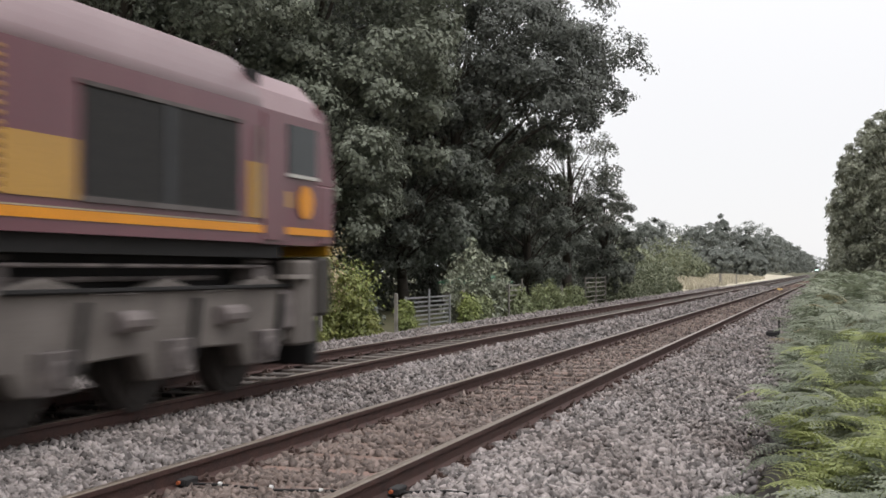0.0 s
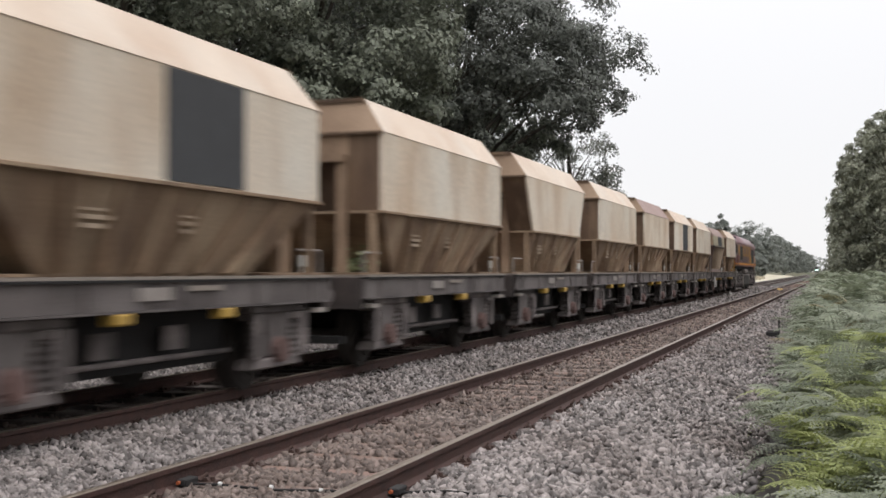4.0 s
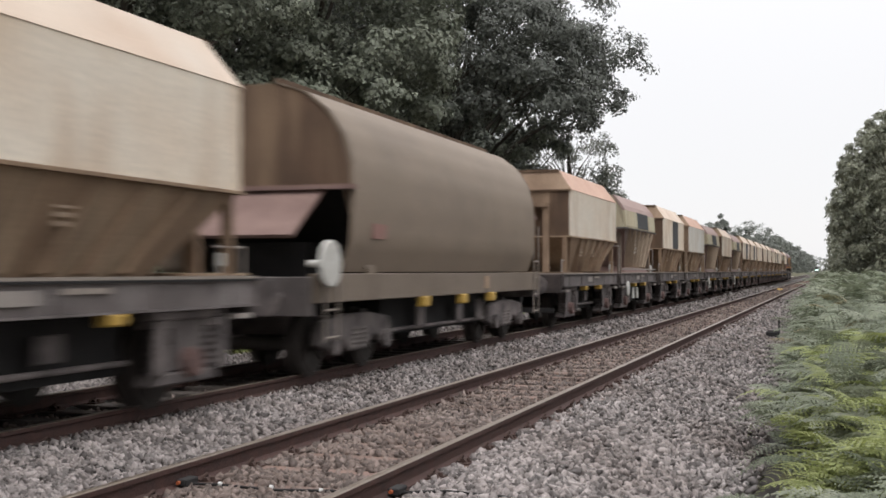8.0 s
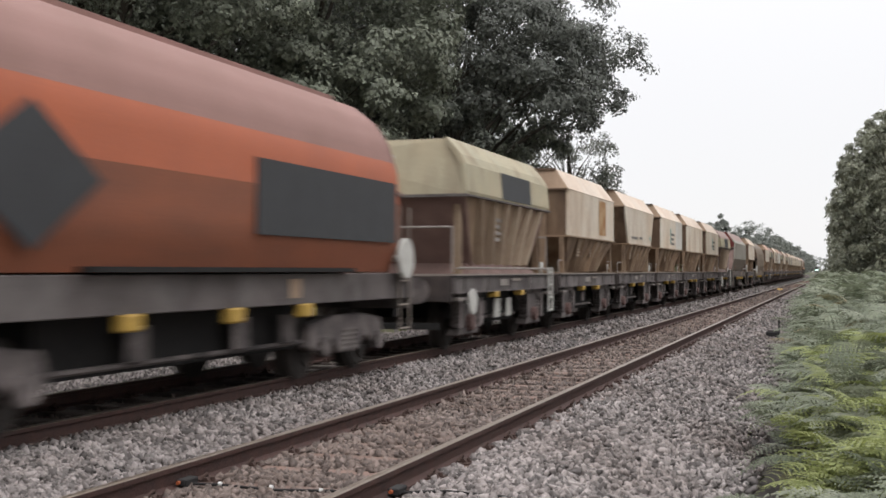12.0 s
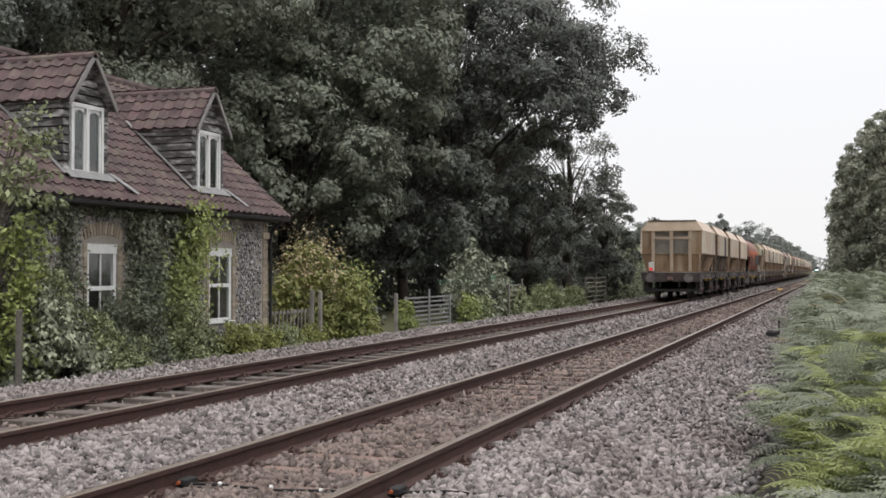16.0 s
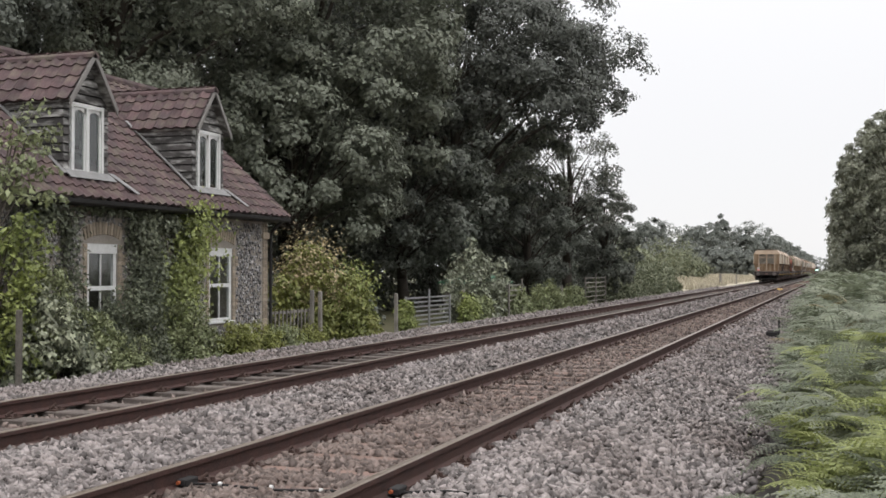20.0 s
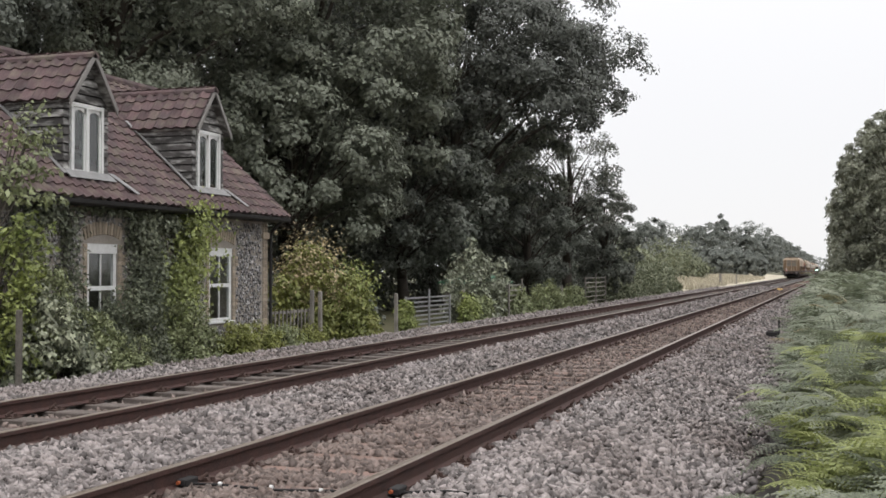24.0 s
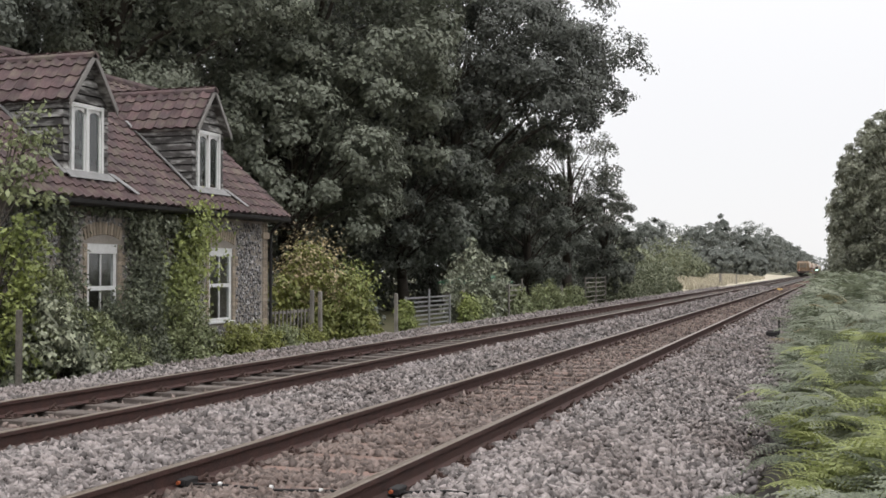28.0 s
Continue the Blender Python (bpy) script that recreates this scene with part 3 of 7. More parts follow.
def tree(label, x, y, height, radius, base, material, lobes, tufts=26, per=24, size=0.28, seed=1, squash=1.0, reach=0.22, z0=-0.6, thin=False, inner=1500, low=-0.75, shoots=0):
    rng = np.random.default_rng(seed)
    t = thing("tree", label, "tree", m=pose(x, y, z0))
    mid, half = (height + base) / 2, (height - base) / 2
    p, face, c = lobed((0, 0, mid), (radius, radius * squash, half), lobes, tufts, per, radius * reach, rng, low)
    trunk = Shape()
    foot = max(0.16, height * 0.022)
    bend = [(0, 0, 0), (rng.normal(0, 0.15), rng.normal(0, 0.15), base), (rng.normal(0, 0.4), rng.normal(0, 0.4), mid), (0, 0, height * 0.82)]
    rad = [foot * 1.5, foot, foot * 0.7, foot * 0.2]
    for i in range(3):
        trunk.tube(bend[i], bend[i + 1], rad[i], rad[i + 1], 9)
    part("trunk", trunk, M["bark"], t, "grey-brown bark", smooth=True)
    limbs = Shape()
    for i in rng.choice(lobes, min(lobes, 60 if thin else 34), replace=False):
        k = rng.uniform(0.25, 0.9)
        at = Vector(bend[1]).lerp(Vector(bend[3]), k * min(1.0, max(0.1, (c[i][2] - base) / (2 * half))))
        via = at.lerp(Vector(c[i]), 0.5) + Vector((0, 0, 0.06 * radius))
        w = foot * rng.uniform(0.22, 0.4) * (0.55 if thin else 1)
        limbs.tube(at, via, w, w * 0.6, 6)
        limbs.tube(via, c[i], w * 0.6, w * 0.15, 5)
    part("branchwork", limbs, M["bark"], t)
    if shoots:
        # upright leafy shoots that stand out of the crown's top
        for _ in range(shoots):
            a, k = rng.uniform(0, 6.28), rng.uniform(0.0, 0.75)
            h = rng.uniform(0.9, 1.9)
            q = rng.uniform(0, 1, 130)
            foot_at = np.array([k * radius * math.cos(a), k * radius * squash * math.sin(a), mid + half * math.sqrt(1 - k * k) * 0.9])
            lean = np.array([math.cos(a) * k * 0.4, math.sin(a) * k * 0.4, 1.0]) * h
            stick = foot_at + q[:, None] * lean + rng.normal(0, 1, (130, 3)) * (0.16 * (1.15 - q))[:, None]
            p, face = np.concatenate([p, stick]), np.concatenate([face, rng.normal(0, 0.5, (130, 3)) + [0, 0, 0.6]])
            limbs_top = Shape().tube(foot_at, foot_at + lean, 0.02, 0.006, 5)
            part("shoot", limbs_top, M["bark"], t)
    v, f = leaves((p, face), size, rng, fine=True)
    crown = new("crown", bulk("crown", v, f, material))
    crown.parent = t
    if inner:
        d = rng.normal(size=(inner, 3))
        d /= np.linalg.norm(d, axis=1)[:, None]
        c = d * rng.uniform(0.1, 1, (inner, 1)) ** 0.45 * [radius * 0.66, radius * squash * 0.66, half * 0.8] + [0, 0, mid - 0.4]
        v, f = leaves(c, 0.28, rng, fine=True)
        deep = new("inner_foliage", bulk("inner_foliage", v, f, material))
        deep.parent = t
    return t


def bush(name, label, category, x, y, sx, sy, sz, material, count, size, seed=1, z0=-0.5, low=0.0, extra=None, group=""):
    """A rounded shrub: short stems and leaves gathered on an uneven dome."""
    rng = np.random.default_rng(seed)
    t = thing(name, label, category, group, m=pose(x, y, z0))
    n = max(16, count // 34)
    d = rng.normal(size=(n, 3))
    d /= np.linalg.norm(d, axis=1)[:, None]
    d[:, 2] = np.abs(d[:, 2])
    lump = np.array([noise.noise(Vector(q) * 2.6 + Vector((0, seed, 0))) for q in d])
    c = d * (rng.uniform(0.45, 1.0, n) ** 0.5 * (0.85 + 0.45 * lump))[:, None] * [sx, sy, sz] + [0, 0, low]
    stems = Shape()
    for i in range(0, n, max(1, n // 14)):
        foot = Vector((c[i][0] * 0.25, c[i][1] * 0.25, 0))
        stems.tube(foot, c[i], 0.022, 0.007, 5)
    part("stem_cluster", stems, M["bark"], t)
    v, f = leaves(clumps(c, 0.2 * min(sx, sy, sz) + 0.09, 34, rng, 0.8), size, rng, 0.5)
    ob = new("foliage", bulk("foliage", v, f, material))
    ob.parent = t
    if extra:
        top = c[c[:, 2] > np.quantile(c[:, 2], 0.74)]
        v, f = leaves(clumps(top, 0.3 * sz, 30, rng, 1.3), size * 0.8, rng, 0.2)
        o = new("upper_growth", bulk("upper_growth", v, f, extra))
        o.parent = t
    return t


G = "broad trees behind the railway garden"
for row in (
        # x, y, height, radius, base, material, boughs, seed, squash
        (-18.8, 57.5, 18.7, 9.4, 3.0, "oak_dark", 112, 11, 0.8),
        (-21.5, 44.0, 24.0, 8.0, 2.4, "oak_light", 125, 12, 0.8),
        (-24.0, 33.5, 23.0, 7.4, 3.2, "oak_light", 100, 13, 0.9),
        (-26.0, 25.0, 22.0, 6.5, 3.0, "oak", 84, 14, 0.9),
        (-31.5, 27.5, 24.0, 8.0, 2.0, "oak", 60, 15, 1.0),
        (-33.0, 40.0, 25.0, 9.0, 1.0, "oak", 60, 16, 1.0),
        (-31.0, 56.0, 24.0, 9.0, 1.0, "oak", 60, 17, 1.0),
        (-24.5, 70.0, 15.0, 7.0, 1.0, "oak", 60, 18, 1.0),
        (-41.0, 36.0, 27.0, 10.0, 1.0, "oak", 50, 24, 1.0),
        (-40.0, 50.0, 26.0, 10.0, 1.0, "oak", 50, 25, 1.0)):
    x, y, h, r, b, m, n, s, q = row
    close = x > -26.5 and y < 60
    tagged(tree("tall broadleaf tree with a dark dense crown", x, y, h, r, b, M[m], n, 30 if close else 20, (46 if y < 36 else 34) if close else 22, (0.2 if y < 36 else 0.25) if close else 0.42, s, q,
                0.2 if close else 0.26, inner=600 if y > 56 and x > -20 else 7500, low=-0.2 if y > 56 and x > -20 else -0.75), group=G)
tree("slender tree with a thin open crown showing bare twigs", -14.1, 64.0, 11.0, 3.4, 2.4, M["pale_tree"], 54, 15, 11, 0.18, 21, reach=0.24, thin=True, inner=0)
tree("small dark pointed tree beside the line", -12.4, 66.0, 7.0, 2.0, 0.2, M["oak"], 60, 14, 18, 0.2, 22, reach=0.24, inner=260, low=-0.95, shoots=9)
tree("broadleaf tree filling in below a taller crown", -18.6, 62.5, 15.0, 4.7, 2.0, M["oak_light"], 70, 22, 24, 0.26, 27, inner=700, low=-0.95)
tree("broad light-green tree in front of the taller ones", -19.8, 41.0, 11.6, 4.4, 2.2, M["oak_light"], 76, 26, 26, 0.25, 28, inner=1500, low=-0.8)
tree("low spreading tree under the taller ones", -19.0, 51.0, 10.5, 4.6, 1.6, M["oak"], 60, 22, 24, 0.26, 26, inner=700, low=-0.9)
tree("small dark bushy tree at the end of the garden", -15.2, 59.0, 6.6, 2.9, 0.3, M["oak"], 44, 18, 20, 0.2, 23, inner=300, low=-0.95)
# undergrowth in the shade of the tall trees
for i, (x, y, r, h) in enumerate(((-17.2, 32, 1.8, 2.4), (-16.6, 36.5, 1.8, 2.2), (-22, 29, 2.6, 3.2), (-22, 37, 2.6, 3.4), (-18, 62, 2.8, 4.6), (-15.5, 73, 3.0, 5.2), (-17.0, 84, 3.5, 6.2), (-25, 30, 3, 5),
                                  (-24, 36, 3, 5), (-23.5, 43, 3, 5), (-22.5, 50, 3, 5), (-21.5, 56, 3, 5), (-20, 65, 3.5, 6.5), (-19.5, 75, 4, 6.5), (-28, 34, 3, 7), (-27, 46, 3, 7))):
    bush("shrub", "dark shrub in deep shade under tall trees", "shrub", x, y, r, r * 1.5, h, M["oak"], 3400, 0.22, 40 + i, group="undergrowth")
# hedge plants along the far fence
for i, (x, y, sx, sy, h, m, size, extra) in enumerate((
        (-13.3, 28.4, 0.9, 1.9, 2.7, "yellow_leaf", 0.10, "tan_leaf"), (-12.75, 29.7, 0.8, 1.5, 2.1, "yellow_leaf", 0.10, "lime"),
        (-13.6, 25.2, 0.7, 1.0, 1.8, "hedge", 0.10, None), (-12.0, 32.3, 0.25, 0.55, 1.15, "lime", 0.09, None), (-12.0, 38.6, 0.3, 0.9, 1.2, "lime", 0.1, None),
        (-13.1, 43.2, 1.2, 3.0, 3.5, "grey_shrub", 0.16, None), (-12.6, 41.5, 0.6, 1.6, 1.25, "hedge", 0.12, None),
        (-12.4, 46.0, 0.7, 2.6, 1.45, "hedge", 0.13, None), (-12.3, 51.0, 0.7, 2.8, 1.5, "hedge", 0.13, None),
        (-12.5, 57.5, 0.8, 1.4, 1.3, "hedge", 0.13, None), (-12.6, 66.0, 1.0, 4.0, 2.1, "thicket", 0.15, None),
        (-12.8, 75.0, 1.2, 5.0, 2.4, "thicket", 0.16, None), (-13.2, 87.0, 1.6, 6.5, 2.6, "thicket", 0.18, None), (-14.0, 101.0, 1.6, 7.0, 2.4, "thicket", 0.2, None))):
    bush("hedge_bush", "overgrown green hedge bush along the railway fence" if not extra else "tall hedge bush with yellowing upper growth",
         "bush", x, y, sx, sy, h, M[m], 8600 if extra else 5200, size * (1.15 if extra else 1), 60 + i, extra=M[extra] if extra else None, group="hedge along the railway fence")
# the bank and woods beyond
for i, (x, y, r, h) in enumerate(((-24, 150, 8, 6.4), (-30, 165, 9, 7.5), (-21, 175, 4, 5.0), (-33, 135, 8, 7.0), (-22, 128, 4, 4.2), (-26, 200, 7, 8.0))):
    bush("shrub", "rounded green thicket on the far bank", "shrub", x, y, r, r, h, M["thicket"], 3600, 0.42, 80 + i, group="thickets on the far bank")


def woodland(label, spots, material, size, lobes, tufts, per, seed):
    rng = np.random.default_rng(seed)
    vs, fs, o = [], [], 0
    for x, y, r, h in spots:
        p, face, _ = lobed((x, y, h * 0.5 - 0.5), (r, r, h / 2), lobes, tufts, per, r * 0.24, rng, -0.9)
        v, f = leaves((p, face), size, rng, fine=True)
        vs.append(v), fs.append(f + o)
        o += len(v)
    tagged(new("woodland", bulk("woodland", np.concatenate(vs), np.concatenate(fs), material)), label, "woods", kind="stuff")


rng_w = np.random.default_rng(5)
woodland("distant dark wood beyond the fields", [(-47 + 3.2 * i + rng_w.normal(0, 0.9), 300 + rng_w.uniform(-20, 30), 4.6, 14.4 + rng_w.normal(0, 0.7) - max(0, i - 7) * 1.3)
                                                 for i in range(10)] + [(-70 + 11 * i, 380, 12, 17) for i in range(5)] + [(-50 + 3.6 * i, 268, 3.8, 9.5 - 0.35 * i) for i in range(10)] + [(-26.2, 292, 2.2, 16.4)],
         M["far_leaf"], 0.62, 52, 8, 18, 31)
woodland("dark belt of trees closing the garden behind", [(-48 + rng_w.normal(0, 1), 16 + 5.5 * i, 6, 15) for i in range(12)]
         + [(-50 + 2.6 * i, 78 + 3.0 * i, 5.0, 12.5 - 0.35 * i) for i in range(11)], M["oak"], 1.25, 16, 8, 10, 33)
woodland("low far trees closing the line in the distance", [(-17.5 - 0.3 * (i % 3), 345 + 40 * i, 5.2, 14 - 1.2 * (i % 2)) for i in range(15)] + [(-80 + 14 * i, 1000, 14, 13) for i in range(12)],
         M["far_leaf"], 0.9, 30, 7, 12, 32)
# ivy-clad trees on the near side, on along the line
IVY = "tall ivy-covered tree with a steep dense side"
for i, (x, y, r, h) in enumerate(((3.4, 58, 3.6, 10.2), (3.4, 65, 3.7, 10.6), (3.6, 74, 3.9, 11.0), (3.9, 86, 4.2, 11.0), (4.2, 100, 4.4, 10.8), (7.9, 60, 3.6, 11.2))):
    tagged(tree(IVY, x, y, h, r, -0.8, M["ivy_clad"], 320, 9, 16, 0.21, 90 + i, reach=0.1, z0=-0.2, inner=700, low=-0.97), group="ivy-covered trees beside the line")
# unseen behind the nearer trees: an added row that shades the far wagons
for i in range(13):
    tagged(tree(IVY, 4.6 + 0.03 * i, 115 + 15 * i, 12.0 if i < 2 else 15.0, 5.2, -0.8, M["ivy_clad"], 44, 14, 11, 0.6, 400 + i, squash=1.9, reach=0.26, z0=-0.2, inner=1500, low=-0.97), group="ivy-covered trees beside the line")
for i, (x, y, r, h) in enumerate(((1.15, 60, 1.8, 4.6), (1.3, 70, 2.1, 5.0), (1.5, 82, 2.4, 5.2), (3.4, 55, 2.2, 4.4))):
    bush("shrub", "dense ivy-covered shrub at the foot of the trees", "shrub", x, y, r, r * 1.6, h, M["ivy_clad"], 4600, 0.2, 180 + i, z0=-0.4, group="ivy-covered shrubs")
# trees behind the camera's back, out of the picture, that close the cutting
for i, (x, y) in enumerate(((9, -6), (11, 8), (10, -20), (12, 22))):
    tagged(tree("broadleaf tree standing beside the line", x, y, 13, 4.5, 2.0, M["oak"], 24, 10, 10, 0.6, 120 + i, z0=0.2, inner=300), group="trees behind the verge")


def frond(length, rng, fine):
    """A bracken frond that arches along +y: feathery pinnae on both sides of its rib."""
    n = 15 if fine else 11
    tri = []
    curl = rng.uniform(0.5, 0.85)
    for i in range(n):
        k = (i + 1) / (n + 0.4)
        y, z = length * k, length * (0.5 * k - curl * k * k)
        reach = length * 0.44 * (1 - k) ** 0.72 * min(1, 0.5 + 2.6 * k) * rng.uniform(0.85, 1.1) + 0.012
        for side in (-1, 1):
            root = np.array([0, y, z])
            sag, sweep = reach * rng.uniform(0.12, 0.34), reach * rng.uniform(0.22, 0.45)
            tip = np.array([side * reach, y + sweep, z - sag])
            along = tip - root
            ahead = np.array([-side * sweep, reach, 0.0]) / math.hypot(reach, sweep)
            bulge = np.array([0, 0, sag * 0.35])
            if fine:
                m = 5
                for j in range(m):
                    p, q = j / m, (j + 1.0) / m
                    spread = 0.17 * reach * (1 - p) ** 0.8 + 0.004
                    a, c = root + along * p + bulge * math.sin(3.14 * p), root + along * q + bulge * math.sin(3.14 * q)
                    for way in (-1, 1):
                        tri += [a, c, (a + c) / 2 + along * 0.07 + ahead * way * spread - [0, 0, spread * 0.25]]
            else:
                wide = length * 0.05 * (1.15 - 0.5 * k)
                mid = root * 0.6 + tip * 0.4 + bulge
                tri += [root, mid + ahead * wide, tip, root, tip, mid - ahead * wide]
    rib = np.array([(0.006 * length, 0, 0), (-0.006 * length, 0, 0), (0, length, length * (0.5 - curl))])
    return np.array(tri + list(rib))


def bracken_heap(spots, rng, fine, scale=1.0):
    out = []
    kinds = [frond(1.0, rng, fine) for _ in range(5)]
    for x, y, z, length, lean in spots:
        a = rng.uniform(0, 2 * math.pi)
        c, s = math.cos(a), math.sin(a)
        tilt = math.radians(lean)
        T = np.array([[1, 0, 0], [0, math.cos(tilt), -math.sin(tilt)], [0, math.sin(tilt), math.cos(tilt)]])
        R = np.array([[c, -s, 0], [s, c, 0], [0, 0, 1]]) @ T
        out.append(kinds[rng.integers(5)] @ R.T * length * scale + [x, y, z])
    v = np.concatenate(out)
    return v, np.arange(len(v)).reshape(-1, 3)


def verge_top(y):
    return np.interp(y, [5, 8, 12, 20, 30, 45, 70], [-0.15, 0.12, 0.48, 0.86, 1.06, 1.2, 1.35])


def bracken_edge(y):
    """Where the bracken ends towards the ballast."""
    return np.interp(y, [5, 8.6, 12, 15.7, 20, 23, 27, 33, 36, 70], [-0.30, -0.36, -0.4, -0.46, -0.74, -0.62, -0.6, -0.66, -1.0, -1.1]) + 0.09 * math.sin(y * 0.9) + 0.06 * math.sin(2.3 * y)


def plant_bracken():
    rng = np.random.default_rng(9)
    for fine, number, y0, y1, tint, label in ((True, 520, 11.5, 24.0, "bracken", "dense green bracken on the lineside bank"),
                                              (True, 120, 11.5, 24.0, "bracken_pale", "pale bracken fronds on the lineside bank"),
                                              (True, 300, 11.5, 24.0, "bracken_dark", "bracken fronds with shade painted in, on the lineside bank"),
                                              (True, 16, 11.5, 24.0, "brown_frond", "browning bracken fronds on the bank"),
                                              (False, 1900, 23.0, 78.0, "bracken", "bracken further along the bank"),
                                              (False, 700, 23.0, 78.0, "bracken_pale", "pale bracken further along the bank"),
                                              (False, 1000, 23.0, 78.0, "bracken_dark", "bracken with shade painted in, further along the bank")):
        spots = []
        for _ in range(number):
            y = 1 / (1 / y0 - rng.uniform() * (1 / y0 - 1 / y1))
            lo = bracken_edge(y)
            x = rng.uniform(lo, lo + 1.2 + 0.075 * y)
            edge = min(1.0, 0.4 + (x - lo) / 0.9)
            top = -0.45 + (verge_top(y) + 0.45) * edge
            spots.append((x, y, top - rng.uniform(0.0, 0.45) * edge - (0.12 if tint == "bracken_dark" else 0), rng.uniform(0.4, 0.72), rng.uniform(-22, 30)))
        v, f = bracken_heap(spots, rng, fine)
        tagged(new("bracken", bulk("bracken", v, f, M[tint])), label, "bracken", kind="stuff")
    # the nearest plants, one by one
    for i in range(125):
        y = 5.4 + 8.4 * (i / 125) + rng.uniform(-0.2, 0.2)
        lo = bracken_edge(y) + 0.06
        x = rng.uniform(lo, 0.42 + 0.05 * y)
        edge = min(1.0, 0.55 + (x - lo) / 0.8)
        top = -0.45 + (verge_top(y) + 0.45) * edge
        kind = rng.uniform()
        fresh = kind < 0.5
        tint = "bracken_lime" if fresh else "bracken_pale" if kind < 0.62 else "bracken_dark" if kind < 0.74 else "bracken"
        t = thing("bracken_plant", "fresh yellow-green bracken plant" if fresh else "green bracken plant with arching fronds", "fern",
                  "bracken on the bank", pose(x, y, -0.5))
        hgt = top + 0.5
        part("stalk", Shape().tube((0, 0, 0), (0, 0, hgt), 0.009, 0.005, 5), M["hedge"], t)
        for k in range(5):
            v, f = bracken_heap([(0, 0, hgt - 0.07 * k, rng.uniform(0.38, 0.66), rng.uniform(-5, 35))], rng, True)
            ob = new("frond", bulk("frond", v, f, M[tint]))
            ob.parent = t


plant_bracken()


def grass_bank():
    """Tall dry grass on the far side beyond the hedge."""
    rng = np.random.default_rng(14)
    n = 26000
    y = rng.uniform(112, 260, n)
    x = -12.6 - rng.uniform(0, 9, n) - (y - 112) * 0.01
    z = -0.5 + np.clip((-12.6 - x) / 9, 0, 1) * 0.7
    h = rng.uniform(0.25, 0.75, n)
    a = rng.uniform(0, math.pi, n)
    w = 0.05
    base = np.stack([x, y, z], 1)
    side = np.stack([np.cos(a) * w, np.sin(a) * w, np.zeros(n)], 1)
    tip = base + np.stack([rng.normal(0, 0.15, n), rng.normal(0, 0.15, n), h], 1)
    v = np.stack([base - side, base + side, tip], 1).reshape(-1, 3)
    tagged(new("dry_grass", bulk("dry_grass", v, np.arange(3 * n).reshape(-1, 3), M["dry_grass"])), "tall pale dry grass on the far bank", "grass", kind="stuff")
    setting("grass_bank", lay_sheet("grass_bank", [-60, -30, -22, -13.5, -12.6], [0.5, 0.4, 0.2, -0.4, -0.6], np.arange(108, 420, 8), M["dry_grass"], 0.06),
            "low grassy bank beside the far line")


grass_bank()


# ---- the cottage beside the line ----
WALL_X, END_Y, EAVE_Z, SLOPE = -12.0, 23.42, 2.60, 0.90
RIDGE_X, RIDGE_Z = -14.95, 2.60 + 0.90 * (14.95 - 11.70)


def roof_z(x):
    return EAVE_Z + SLOPE * (-11.70 - x)


def pantile():
    w, ln = 0.25, 0.36
    prof = [(0.0, 0.028), (0.045, 0.045), (0.09, 0.028), (0.125, 0.006), (0.17, 0.0), (0.215, 0.006), (w, 0.028)]
    s = Shape()
    for (x0, z0), (x1, z1) in zip(prof, prof[1:]):
        s.add([(x0, 0, z0 + 0.04), (x1, 0, z1 + 0.04), (x1, ln, z1 + 0.008), (x0, ln, z0 + 0.008)], [(0, 1, 2, 3)])
        s.add([(x0, 0, z0 + 0.04), (x1, 0, z1 + 0.04), (x1, 0, z1), (x0, 0, z0)], [(3, 2, 1, 0)])
    return s


TILE = pantile()
TILE_MESH = TILE.mesh("roof_tile", M["tile"])


def tile_pose(origin, along, up):
    a, u = Vector(along).normalized(), Vector(up).normalized()
    n = a.cross(u)
    m = Matrix((a, u, n)).transposed().to_4x4()
    m.translation = origin
    return m


